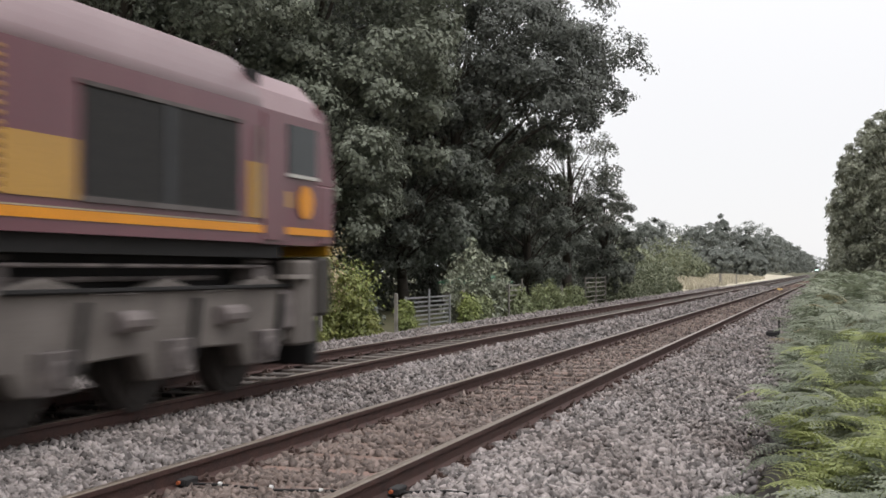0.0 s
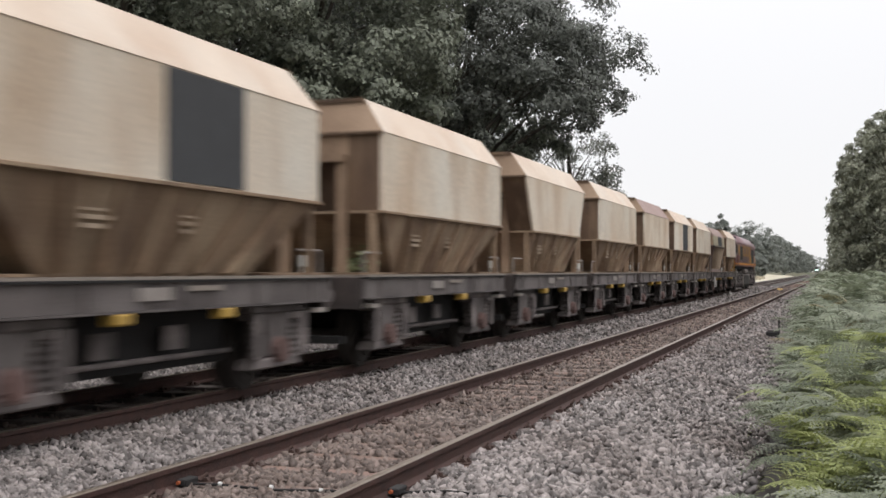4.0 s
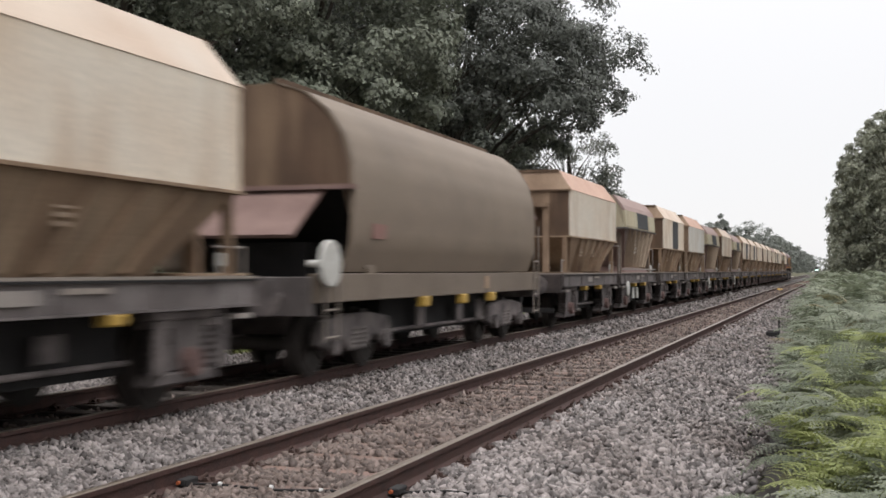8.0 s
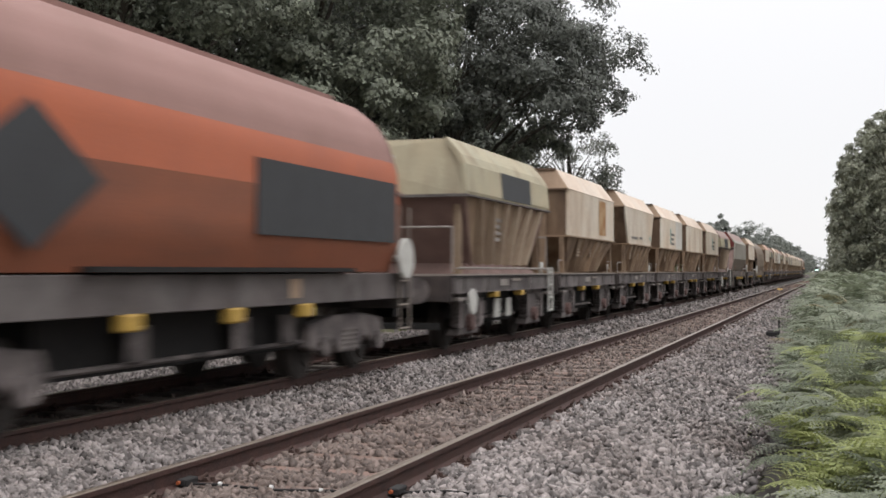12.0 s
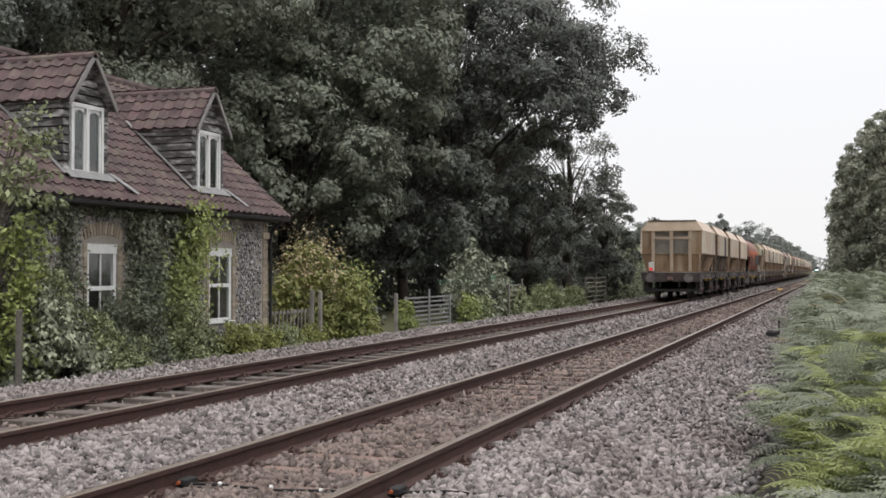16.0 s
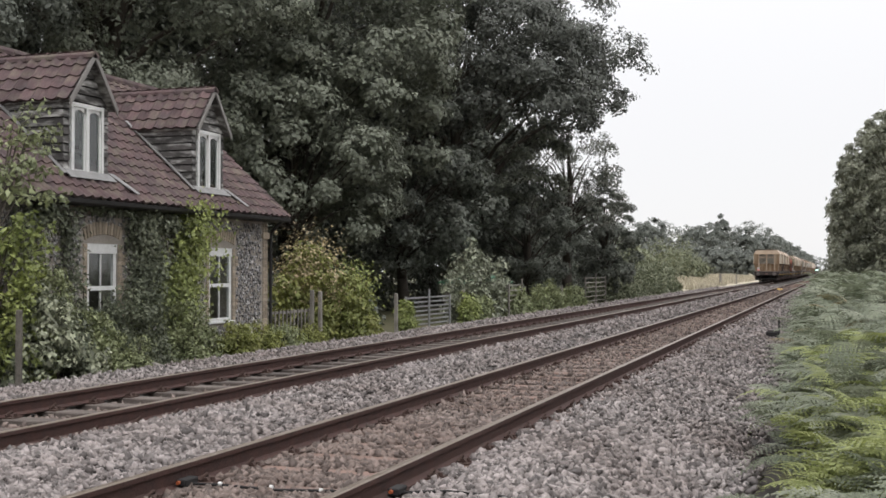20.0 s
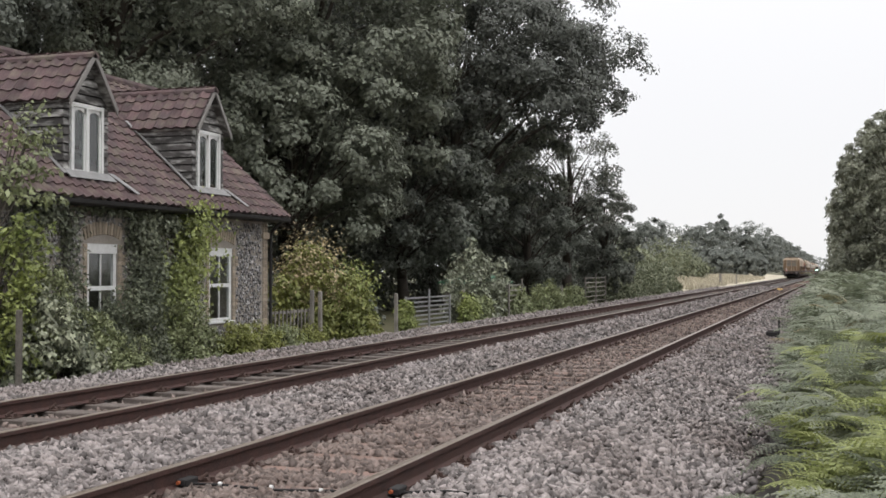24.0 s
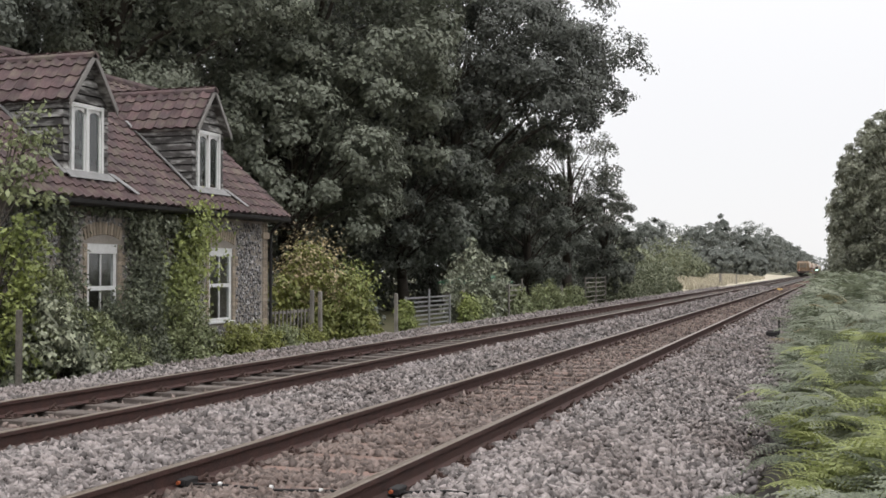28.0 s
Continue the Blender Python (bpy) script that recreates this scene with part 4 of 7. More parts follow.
def cottage():
    home = thing("cottage", "flint and brick cottage with a clay pantile roof and two dormers", "house")
    w0, w1 = WALL_X - 0.35, WALL_X
    holes = [(16.80, 17.68, 0.34, 1.84), (20.86, 21.82, 0.34, 1.84)]
    edges = [12.0, *[q for h in holes for q in h[:2]], END_Y]
    piers = [part("front_wall", Shape().box(w0, w1, a, c, -0.6, EAVE_Z - 0.02), M["flint_bed"], home, "flint wall with pale mortar and brick dressings")
             for a, c in zip(edges[::2], edges[1::2])]
    wall = piers[-1]
    for a, c, z0, z1 in holes:
        part("wall_below_window", Shape().box(w0, w1, a, c, -0.6, z0), M["flint_bed"], home)
        part("wall_above_window", Shape().box(w0, w1, a, c, z1, EAVE_Z - 0.02), M["flint_bed"], home)
    gable = [(WALL_X - 0.36, -0.6), (-17.55, -0.6), (-17.55, EAVE_Z), (RIDGE_X, RIDGE_Z - 0.12), (WALL_X - 0.36, EAVE_Z)]
    part("gable_wall", Shape().prism(gable, END_Y - 0.35, END_Y), M["flint_bed"], home, "flint gable wall")
    part("gable_wall", Shape().prism(gable, 12.0, 12.35), M["flint_bed"], home, "flint gable wall")
    part("back_wall", Shape().box(-17.9, -17.56, 12.0, END_Y, -0.6, EAVE_Z), M["flint_bed"], home, "flint back wall")
    part("room_wall", Shape().box(-14.6, -14.5, 12.4, END_Y - 0.4, -0.6, 2.3), M["interior"], home, "dim inner wall")
    part("room_floor", Shape().box(-17.5, w0, 12.4, END_Y - 0.4, -0.6, -0.5), M["interior"], home, "dim floor")
    # flints set in the face
    rng = np.random.default_rng(2)
    n = 9500
    y, z = rng.uniform(14.2, END_Y - 0.32, n), rng.uniform(-0.5, 2.38, n)
    keep = np.ones(n, bool)
    for a, c, z0, z1 in holes:
        keep &= ~((y > a - 0.17) & (y < c + 0.17) & (z > z0 - 0.1) & (z < z1 + 0.34))
    y, z = y[keep], z[keep]
    n = len(y)
    cube = np.array([(a, b, c) for a in (-1, 1) for b in (-1, 1) for c in (-1, 1)], float)
    s = rng.uniform(0.017, 0.04, n)
    v = cube[None] * rng.uniform(0.45, 1.0, (n, 8, 1)) * np.stack([rng.uniform(0.3, 0.5, n), rng.uniform(0.7, 1.2, n), rng.uniform(0.7, 1.3, n)], 1)[:, None]
    v = v * s[:, None, None] + np.stack([np.full(n, WALL_X + 0.006), y, z], 1)[:, None]
    q = np.array([(0, 1, 3, 2), (4, 6, 7, 5), (0, 4, 5, 1), (2, 3, 7, 6), (0, 2, 6, 4), (1, 5, 7, 3)])
    fl = new("flints", bulk("flints", v.reshape(-1, 3), (np.arange(n)[:, None, None] * 8 + q[None]).reshape(-1, 4), M["flint"]))
    fl.parent = wall
    tagged(fl, "dark and pale split flints", kind="stuff")
    # brick dressings: the corner, the jambs, the arches, the eaves course
    long_brick = Shape().box(-0.01, 0.018, 0.004, 0.226, 0.004, 0.071).mesh("brick", M["brick"], bevel=0.006)
    half_brick = Shape().box(-0.01, 0.018, 0.004, 0.111, 0.004, 0.071).mesh("brick", M["brick"], bevel=0.006)
    for i in range(39):
        z = -0.5 + 0.075 * i
        odd = i // 3 % 2
        piece("brick", long_brick if odd else half_brick, wall, pose(WALL_X, END_Y - (0.23 if odd else 0.115), z))
        if not odd:
            piece("brick", half_brick, wall, pose(WALL_X, END_Y - 0.23, z))
    for a, c, z0, z1 in holes:
        for i in range(20):
            z = z0 + 0.075 * i
            piece("brick", half_brick, wall, pose(WALL_X, a - 0.12, z))
            piece("brick", half_brick, wall, pose(WALL_X, c + 0.004, z))
            if i // 3 % 2:
                piece("brick", half_brick, wall, pose(WALL_X, c + 0.12, z))
        for i in range(13):
            k = (i + 0.5) / 13
            yy = a - 0.08 + (c - a + 0.16) * k
            piece("brick", long_brick, wall, pose(WALL_X, yy + 0.036, z1 + 0.05 + 0.11 * (1 - (2 * k - 1) ** 2), 90 - (k - 0.5) * 40, 0, 0))
    for i in range(40):
        piece("brick", half_brick, wall, pose(WALL_X + 0.012, 14.2 + 0.232 * i, 2.44))
    # roof
    roof = part("roof", Shape().prism([(-11.68, EAVE_Z - 0.04), (RIDGE_X, RIDGE_Z - 0.04), (-18.2, EAVE_Z - 0.04), (-18.2, EAVE_Z - 0.10),
                                       (RIDGE_X, RIDGE_Z - 0.11), (-11.68, EAVE_Z - 0.10)], 11.8, END_Y + 0.42), M["board"], home, "clay pantile roof")
    up = (-1, 0, SLOPE)
    rest = Shape()
    ul = math.hypot(1, SLOPE)
    for i in range(47):
        y = 12.1 + 0.25 * i
        for j in range(16):
            d = 0.275 * j
            x = -11.66 - d / ul
            if x < RIDGE_X + 0.12:
                continue
            in_dormer = any(abs(y + 0.12 - cy) < 0.56 and -12.19 > x > -14.3 + 0.1 for cy in (16.9, 20.98))
            if in_dormer:
                continue
            m = tile_pose((x, y, roof_z(x)), (0, 1, 0), up)
            if y > 19.4 and j < 14:
                piece("roof_tile", TILE_MESH, roof, m)
            else:
                rest.add([m @ Vector(q) for q in TILE.v], TILE.f)
    tagged(part("roof_tiles", rest, M["tile"], roof, "rows of clay pantiles"), kind="stuff")
    ridge = Shape()
    for i in range(26):
        y = 12.0 + 0.46 * i
        ridge.prism([(RIDGE_X + 0.14 * math.cos(t), RIDGE_Z - 0.02 + 0.13 * math.sin(t)) for t in np.linspace(-0.2, math.pi + 0.2, 8)], y, y + 0.45)
    part("ridge_tiles", ridge, M["tile"], roof)
    part("bargeboard", Shape().slab([(-11.66, END_Y + 0.43, EAVE_Z + 0.02), (RIDGE_X, END_Y + 0.43, RIDGE_Z + 0.02),
                                     (RIDGE_X, END_Y + 0.43, RIDGE_Z - 0.16), (-11.66, END_Y + 0.43, EAVE_Z - 0.16)], 0.03), M["barge"], roof, "grey bargeboard")
    gut = [(-11.60, EAVE_Z - 0.05), (-11.61, EAVE_Z - 0.11), (-11.66, EAVE_Z - 0.14), (-11.71, EAVE_Z - 0.11), (-11.72, EAVE_Z - 0.05)]
    part("gutter", Shape().prism(gut, 12.0, END_Y + 0.4), M["gutter"], home, "black plastic gutter")
    part("fascia", Shape().box(-11.98, -11.73, 12.0, END_Y + 0.38, EAVE_Z - 0.14, EAVE_Z - 0.06), M["gutter"], home)
    pipe = Shape().tube((-11.66, END_Y + 0.03, EAVE_Z - 0.12), (-11.93, END_Y + 0.03, EAVE_Z - 0.38), 0.035)
    pipe.tube((-11.93, END_Y + 0.03, EAVE_Z - 0.38), (-11.93, END_Y + 0.03, -0.55), 0.035)
    part("downpipe", pipe, M["gutter"], home, "black downpipe")
    part("corner_block", Shape().box(WALL_X, WALL_X + 0.06, END_Y - 0.30, END_Y + 0.01, 2.08, 2.22), M["brick"], home, "projecting stone corner block", bevel=0.01)
    for a, c, z0, z1 in holes:
        sash_window(home, a, c, z0, z1)
    for cy in (16.9, 20.98):
        dormer(home, cy)
    return home


def sash_window(home, a, c, z0, z1):
    x = WALL_X - 0.025
    win = part("window_frame", Shape().box(x - 0.06, x, a, a + 0.085, z0, z1).box(x - 0.06, x, c - 0.085, c, z0, z1)
               .box(x - 0.06, x, a + 0.055, c - 0.055, z0, z0 + 0.06), M["white"], home, "white painted sash window")
    mid = (z0 + z1) / 2 - 0.02
    part("meeting_rail", Shape().box(x - 0.07, x + 0.004, a + 0.055, c - 0.055, mid - 0.035, mid + 0.04), M["white"], win)
    head = [(a, z1 - 0.17), (c, z1 - 0.17), (c, z1 + 0.0)] + [(c - (c - a) * k, z1 + 0.0 + 0.12 * (1 - (2 * k - 1) ** 2)) for k in (0.2, 0.4, 0.6, 0.8)] + [(a, z1 + 0.0)]
    part("arched_head", Shape().prism(head, x - 0.06, x + 0.02, "x"), M["white"], win, "white arched head board")
    part("window_sill", Shape().box(x - 0.06, WALL_X + 0.05, a - 0.05, c + 0.05, z0 - 0.05, z0), M["white"], win, bevel=0.008)
    cy = (a + c) / 2
    for lo, hi in ((z0 + 0.06, mid - 0.035), (mid + 0.04, z1 - 0.11)):
        part("glazing_bar", Shape().box(x - 0.04, x - 0.008, cy - 0.013, cy + 0.013, lo, hi), M["white"], win)
        for y0, y1 in ((a + 0.055, cy - 0.013), (cy + 0.013, c - 0.055)):
            ob = part("pane", Shape().box(x - 0.034, x - 0.028, y0, y1, lo, hi), M["glass"], win)
            ob.visible_shadow = False
    part("curtain", Shape().prism([(x - 0.2 - 0.02 * (i % 2), a + 0.02 + 0.03 * i) for i in range(6)] + [(x - 0.24, a + 0.17), (x - 0.24, a + 0.02)], mid, z1 - 0.1, "z"),
         M["curtain"], win, "pale curtain")


def dormer(home, cy):
    xf, hw, ze, zp = -12.12, 0.60, 4.24, 5.0
    body = Shape()
    body.prism([(cy - hw, ze), (cy + hw, ze), (cy + 0.02, zp - 0.12), (cy - 0.02, zp - 0.12)], xf, xf - 0.06, "x")
    body.box(xf - 0.06, xf, cy - hw, cy - 0.46, roof_z(xf) - 0.1, ze)
    body.box(xf - 0.06, xf, cy + 0.46, cy + hw, roof_z(xf) - 0.1, ze)
    for side in (-1, 1):
        y = cy + side * hw
        body.slab([(xf, y, roof_z(xf) - 0.1), (xf, y, ze), (-13.65, y, ze), (-13.65, y, roof_z(-13.65) - 0.1)], -0.04 * side)
    d = part("dormer", body, M["gutter"], home, "dark weatherboarded dormer with a small tiled gable roof")
    # weatherboards on the cheeks, the front and the gable
    # gaps between boards show the black body as painted shadow lines
    n = 9
    for i in range(n):
        z = ze - 0.145 * (i + 1)
        back = max(-13.6, -11.70 - (z + 0.02 - EAVE_Z) / SLOPE)
        if back < xf - 0.05:
            for side in (-1, 1):
                y = cy + side * (hw + 0.002)
                o = [(y, z - 0.012), (y + side * 0.03, z - 0.012), (y + side * 0.012, z + 0.108), (y, z + 0.108)]
                part("weatherboard", Shape().prism([(q[0], q[1]) for q in o], xf + 0.01, back, "x"), M["board"], d)
        for y0, y1 in ((cy - hw - 0.02, cy - 0.47), (cy + 0.47, cy + hw + 0.02)):
            part("weatherboard", Shape().prism([(xf + 0.002, z - 0.012), (xf + 0.034, z - 0.012), (xf + 0.014, z + 0.108), (xf + 0.002, z + 0.108)], y0, y1), M["board"], d)
    for i in range(5):
        z = ze + 0.01 + 0.145 * i
        half = (hw + 0.02) * (1 - (z + 0.04 - ze) / (zp - ze))
        if half > 0.05:
            part("weatherboard", Shape().prism([(xf + 0.002, z - 0.012), (xf + 0.036, z - 0.012), (xf + 0.014, z + 0.108), (xf + 0.002, z + 0.108)], cy - half, cy + half), M["board"], d)
    # roof of the dormer
    over = 0.07
    for side in (-1, 1):
        y0, y1 = cy + side * (hw + over), cy
        rise = (zp - ze + 0.1) / (hw + over)
        z0 = ze - 0.05
        part("dormer_roof", Shape().slab([(xf + 0.16, y0, z0), (xf + 0.16, y1, zp + 0.05), (-14.9, y1, zp + 0.05), (-14.0, y0, z0)], 0.04 * -side), M["board"], d)
        ul = math.hypot(1, rise)
        for i in range(11):
            for j in range(4):
                x = xf + 0.17 - 0.25 * i
                dd = 0.27 * j
                yy, zz = y0 - side * dd / ul, z0 + 0.01 + rise * dd / ul
                if roof_z(x - 0.25) > zz + 0.25:
                    continue
                turned = tile_pose((x - 0.25, yy, zz), (1, 0, 0), (0, 1, rise)) if side < 0 else tile_pose((x, yy, zz), (-1, 0, 0), (0, -1, rise))
                piece("roof_tile", TILE_MESH, d, turned)
        part("bargeboard", Shape().slab([(xf + 0.20, y0, z0 + 0.04), (xf + 0.20, y1, zp + 0.10), (xf + 0.20, y1, zp - 0.02), (xf + 0.20, y0, z0 - 0.09)], 0.03 * side), M["barge"], d, "pale grey bargeboard")
    rg = Shape()
    for i in range(6):
        x = xf + 0.2 - 0.45 * i
        rg.prism([(cy + 0.11 * math.cos(t), zp + 0.02 + 0.10 * math.sin(t)) for t in np.linspace(-0.2, math.pi + 0.2, 7)], x, x - 0.44, "x")
    part("ridge_tiles", rg, M["tile"], d)
    # casement window
    a, c, z0, z1 = cy - 0.44, cy + 0.46, 2.98, 4.21
    w = part("window_frame", Shape().box(xf - 0.02, xf + 0.05, a, a + 0.06, z0, z1).box(xf - 0.02, xf + 0.05, c - 0.06, c, z0, z1)
             .box(xf - 0.02, xf + 0.05, a + 0.06, c - 0.06, z1 - 0.07, z1).box(xf - 0.02, xf + 0.05, a + 0.06, c - 0.06, z0, z0 + 0.06)
             .box(xf - 0.02, xf + 0.05, cy - 0.035, cy + 0.035, z0 + 0.06, z1 - 0.07), M["white"], d, "white casement window frame")
    for s0, s1 in ((a + 0.06, cy - 0.035), (cy + 0.035, c - 0.06)):
        arch = [(s0, z1 - 0.07), (s0, z1 - 0.2)] + [(s0 + (s1 - s0) * k, z1 - 0.2 + 0.09 * (1 - (2 * k - 1) ** 2)) for k in (0.2, 0.5, 0.8)] + [(s1, z1 - 0.2), (s1, z1 - 0.07)]
        part("arched_casement", Shape().prism(arch, xf - 0.01, xf + 0.03, "x").box(xf - 0.01, xf + 0.03, s0, s0 + 0.04, z0 + 0.06, z1 - 0.07)
             .box(xf - 0.01, xf + 0.03, s1 - 0.04, s1, z0 + 0.06, z1 - 0.07).box(xf - 0.01, xf + 0.03, s0 + 0.04, s1 - 0.04, z0 + 0.06, z0 + 0.1), M["white"], d, "white arched casement")
        part("pane", Shape().box(xf + 0.002, xf + 0.008, s0 + 0.03, s1 - 0.03, z0 + 0.08, z1 - 0.1), M["glass"], d).visible_shadow = False
    part("dormer_lining", Shape().box(xf - 0.6, xf - 0.55, cy - 0.55, cy + 0.55, roof_z(xf) - 0.1, ze), M["curtain"] if cy < 19 else M["interior"], d)
    part("window_sill", Shape().box(xf - 0.02, xf + 0.09, a - 0.05, c + 0.05, z0 - 0.045, z0), M["white"], d)
    x0, x1 = xf + 0.17, xf + 0.04
    part("lead_apron", Shape().slab([(x0, cy - 0.62, roof_z(x0) + 0.11), (x0, cy + 0.7, roof_z(x0) + 0.11), (x1, cy + 0.62, roof_z(x1) + 0.13), (x1, cy - 0.62, roof_z(x1) + 0.13)], 0.01),
         M["lead"], d, "grey lead apron")
    x0, x1 = xf + 0.4, xf + 0.02
    part("lead_flap", Shape().slab([(x0, cy + 0.98, roof_z(x0) + 0.115), (x0 - 0.03, cy + 1.12, roof_z(x0) + 0.13), (x1, cy + 0.82, roof_z(x1) + 0.12), (x1, cy + 0.62, roof_z(x1) + 0.135)], 0.01),
         M["lead"], d, "grey lead flap")
    y = cy - hw - 0.04
    part("flashing", Shape().slab([(xf + 0.1, y - 0.07, roof_z(xf + 0.1) + 0.105), (xf + 0.1, y + 0.03, roof_z(xf + 0.1) + 0.115), (-13.6, y + 0.03, roof_z(-13.6) + 0.115),
                                   (-13.6, y - 0.07, roof_z(-13.6) + 0.105)], 0.012), M["lead"], d, "grey lead flashing strip")


cottage()


# ---- climbing plants and the garden's edge ----
def climber(label, spots, material, size, seed, depth=0.16):
    """Leaves on the wall's face: each spot is (y, z, half width, half height, count)."""
    rng = np.random.default_rng(seed)
    t = thing("climber", label, "ivy", m=pose(WALL_X, 0, 0))
    pts = []
    for y, z, sy, sz, n in spots:
        n = int(n * 1.8)
        p = rng.normal(size=(n, 2)) * [sy * 0.55, sz * 0.55] + [y, z]
        x = np.abs(rng.normal(0, depth, n)) * 0.8 + 0.02
        pts.append(np.stack([x, p[:, 0], p[:, 1]], 1))
        if not 16.7 < y < 17.8:
            part("stem", Shape().tube((0.02, y + rng.normal(0, 0.15), -0.5), (0.03, y, z), 0.018, 0.008, 5), M["bark"], t)
    facing = np.tile([0.75, -0.35, 0.5], (sum(len(q) for q in pts), 1))
    facing = facing + rng.normal(0, 0.4, facing.shape)
    v, f = leaves((np.concatenate(pts), facing), size * 0.74, rng, 0.6)
    ob = new("foliage", bulk("foliage", v, f, material))
    ob.parent = t
    return t


climber("dark ivy covering the flint wall", [(18.35, 2.15, 0.4, 0.35, 900), (18.5, 1.5, 0.5, 0.6, 1300), (18.5, 0.8, 0.6, 0.6, 1300), (19.2, 2.3, 0.4, 0.2, 420), (19.0, 0.1, 0.9, 0.6, 900), (15.55, 2.3, 0.35, 0.2, 330),
                                             (15.0, 1.9, 0.35, 0.45, 420), (16.15, 2.05, 0.16, 0.4, 200), (17.3, 2.42, 0.9, 0.06, 200), (17.35, 0.6, 0.35, 0.3, 420), (16.2, 1.2, 0.25, 0.5, 200)], M["ivy"], 0.10, 201)
climber("bright yellow-green creeper on the cottage wall", [(19.85, 2.2, 0.4, 0.4, 620), (19.75, 1.6, 0.35, 0.5, 420), (19.3, 1.2, 0.4, 0.55, 420), (19.1, 0.9, 0.35, 0.5, 220), (19.6, 2.6, 0.35, 0.1, 120)],
        M["lime"], 0.115, 202, 0.42)
climber("green creeper hanging beside the window", [(19.75, 1.1, 0.4, 0.8, 900), (19.7, 0.2, 0.5, 0.6, 1000), (17.9, 0.15, 0.5, 0.4, 500), (18.9, 0.4, 0.6, 0.7, 900)], M["hedge"], 0.10, 203, 0.24)
for i, (x, y, sx, sy, h, m, size, n) in enumerate((
        (-10.8, 14.3, 0.42, 1.0, 1.8, "silver", 0.12, 1700), (-10.95, 14.3, 0.45, 1.05, 1.85, "ivy", 0.12, 3800), (-11.6, 13.4, 0.6, 0.9, 2.9, "hedge", 0.11, 4200), (-11.0, 13.8, 0.45, 0.8, 2.8, "lime", 0.11, 2000),
        (-11.55, 15.9, 0.45, 0.8, 1.25, "hedge", 0.09, 2600), (-10.95, 15.2, 0.4, 0.5, 1.0, "silver", 0.12, 1100),
        (-11.55, 17.7, 0.42, 1.0, 1.45, "ivy", 0.09, 3000), (-11.5, 19.3, 0.42, 0.9, 1.35, "hedge", 0.09, 3000), (-11.55, 15.1, 0.45, 0.75, 2.2, "hedge", 0.10, 3400), (-11.0, 15.7, 0.3, 0.8, 1.15, "hedge", 0.10, 2200), (-11.3, 17.0, 0.3, 0.8, 0.9, "hedge", 0.08, 1800), (-11.65, 16.1, 0.3, 0.5, 1.9, "ivy", 0.09, 1500),
        (-11.4, 20.9, 0.42, 0.8, 0.95, "yellow_leaf", 0.10, 2200), (-11.5, 22.3, 0.4, 0.7, 0.9, "yellow_leaf", 0.09, 1900), (-11.9, 23.9, 0.5, 0.9, 0.85, "hedge", 0.08, 2000),
        (-12.1, 25.9, 0.35, 0.9, 0.62, "yellow_leaf", 0.08, 1500))):
    bush("garden_shrub", {"hedge": "green shrub growing against the cottage wall",
                          "silver": "shrub with silvery leaf clusters by the fence", "ivy": "dark green shrub against the cottage wall", "lime": "tall shrub with yellow-green upper leaves", "yellow_leaf": "low yellow-green weeds at the ballast edge"}[m],
         "shrub", x, y, sx, sy, h, M[m], int(n * 1.9), size * 0.7, 140 + i, group="garden shrubs by the line")


def branch_spray(label, x, y, z, reach, seed, material, n=420):
    """A loose leafy branch that leans in beside the cottage."""
    rng = np.random.default_rng(seed)
    t = thing("leafy_branch", label, "branch", m=pose(x, y, z))
    pts = []
    for k in range(7):
        stem = Shape()
        tip = Vector((rng.normal(0, 0.3), reach * rng.uniform(0.4, 1), rng.uniform(-0.2, 0.7)))
        stem.tube((0, 0, -1.2), tip * 0.5, 0.02, 0.01, 5)
        stem.tube(tip * 0.5, tip, 0.01, 0.004, 5)
        part("stem", stem, M["bark"], t)
        for q in np.linspace(0.35, 1, 6):
            pts.append(clumps([tuple(tip * q)], 0.16, n // 42, rng)[0])
    v, f = leaves(np.concatenate(pts), 0.10, rng, 0.5)
    ob = new("foliage", bulk("foliage", v, f, material))
    ob.parent = t
    return t


SPRAYS = [branch_spray("leafy shrub branch waving in front of the roof", -11.3, 13.2, 2.5, 1.9, 301, M["hedge"]),
          branch_spray("leafy shrub branch hanging by the dormer", -11.5, 13.9, 3.2, 1.4, 302, M["hedge"], 300),
          branch_spray("leafy shrub branch beside the wall", -11.1, 13.2, 1.5, 1.6, 303, M["lime"], 500)]


# ---- fence, gates, small things ----
def post(x, y, top, label="weathered grey wooden fence post", r=0.05, foot=-0.6, wood="post"):
    p = thing("fence_post", label, "post", "posts of the railway fence", pose(x, y, foot))
    part("shaft", Shape().hexa([(-r, -r), (r, -r), (r, r), (-r, r)], 0, [(-r * 0.9, -r * 0.9), (r * 0.9, -r * 0.9), (r * 0.9, r * 0.9), (-r * 0.9, r * 0.9)], top - foot), M[wood], p, bevel=0.012)
    return p


post(-10.35, 13.0, 0.85, "thin dark weathered fence post", 0.04, wood="post_dark")
for x, y, top in ((-12.15, 26.1, 0.9), (-12.25, 26.8, 0.86), (-12.0, 31.5, 0.72), (-12.15, 38.4, 0.72), (-12.1, 53.5, 0.7), (-12.2, 47.0, 0.72)):
    post(x, y, top)
post(-13.2, 146.0, 1.05, "lone dark post at the edge of dry grass", 0.16)
post(-13.0, 168.0, 0.9, "lone dark post at the edge of dry grass", 0.12)


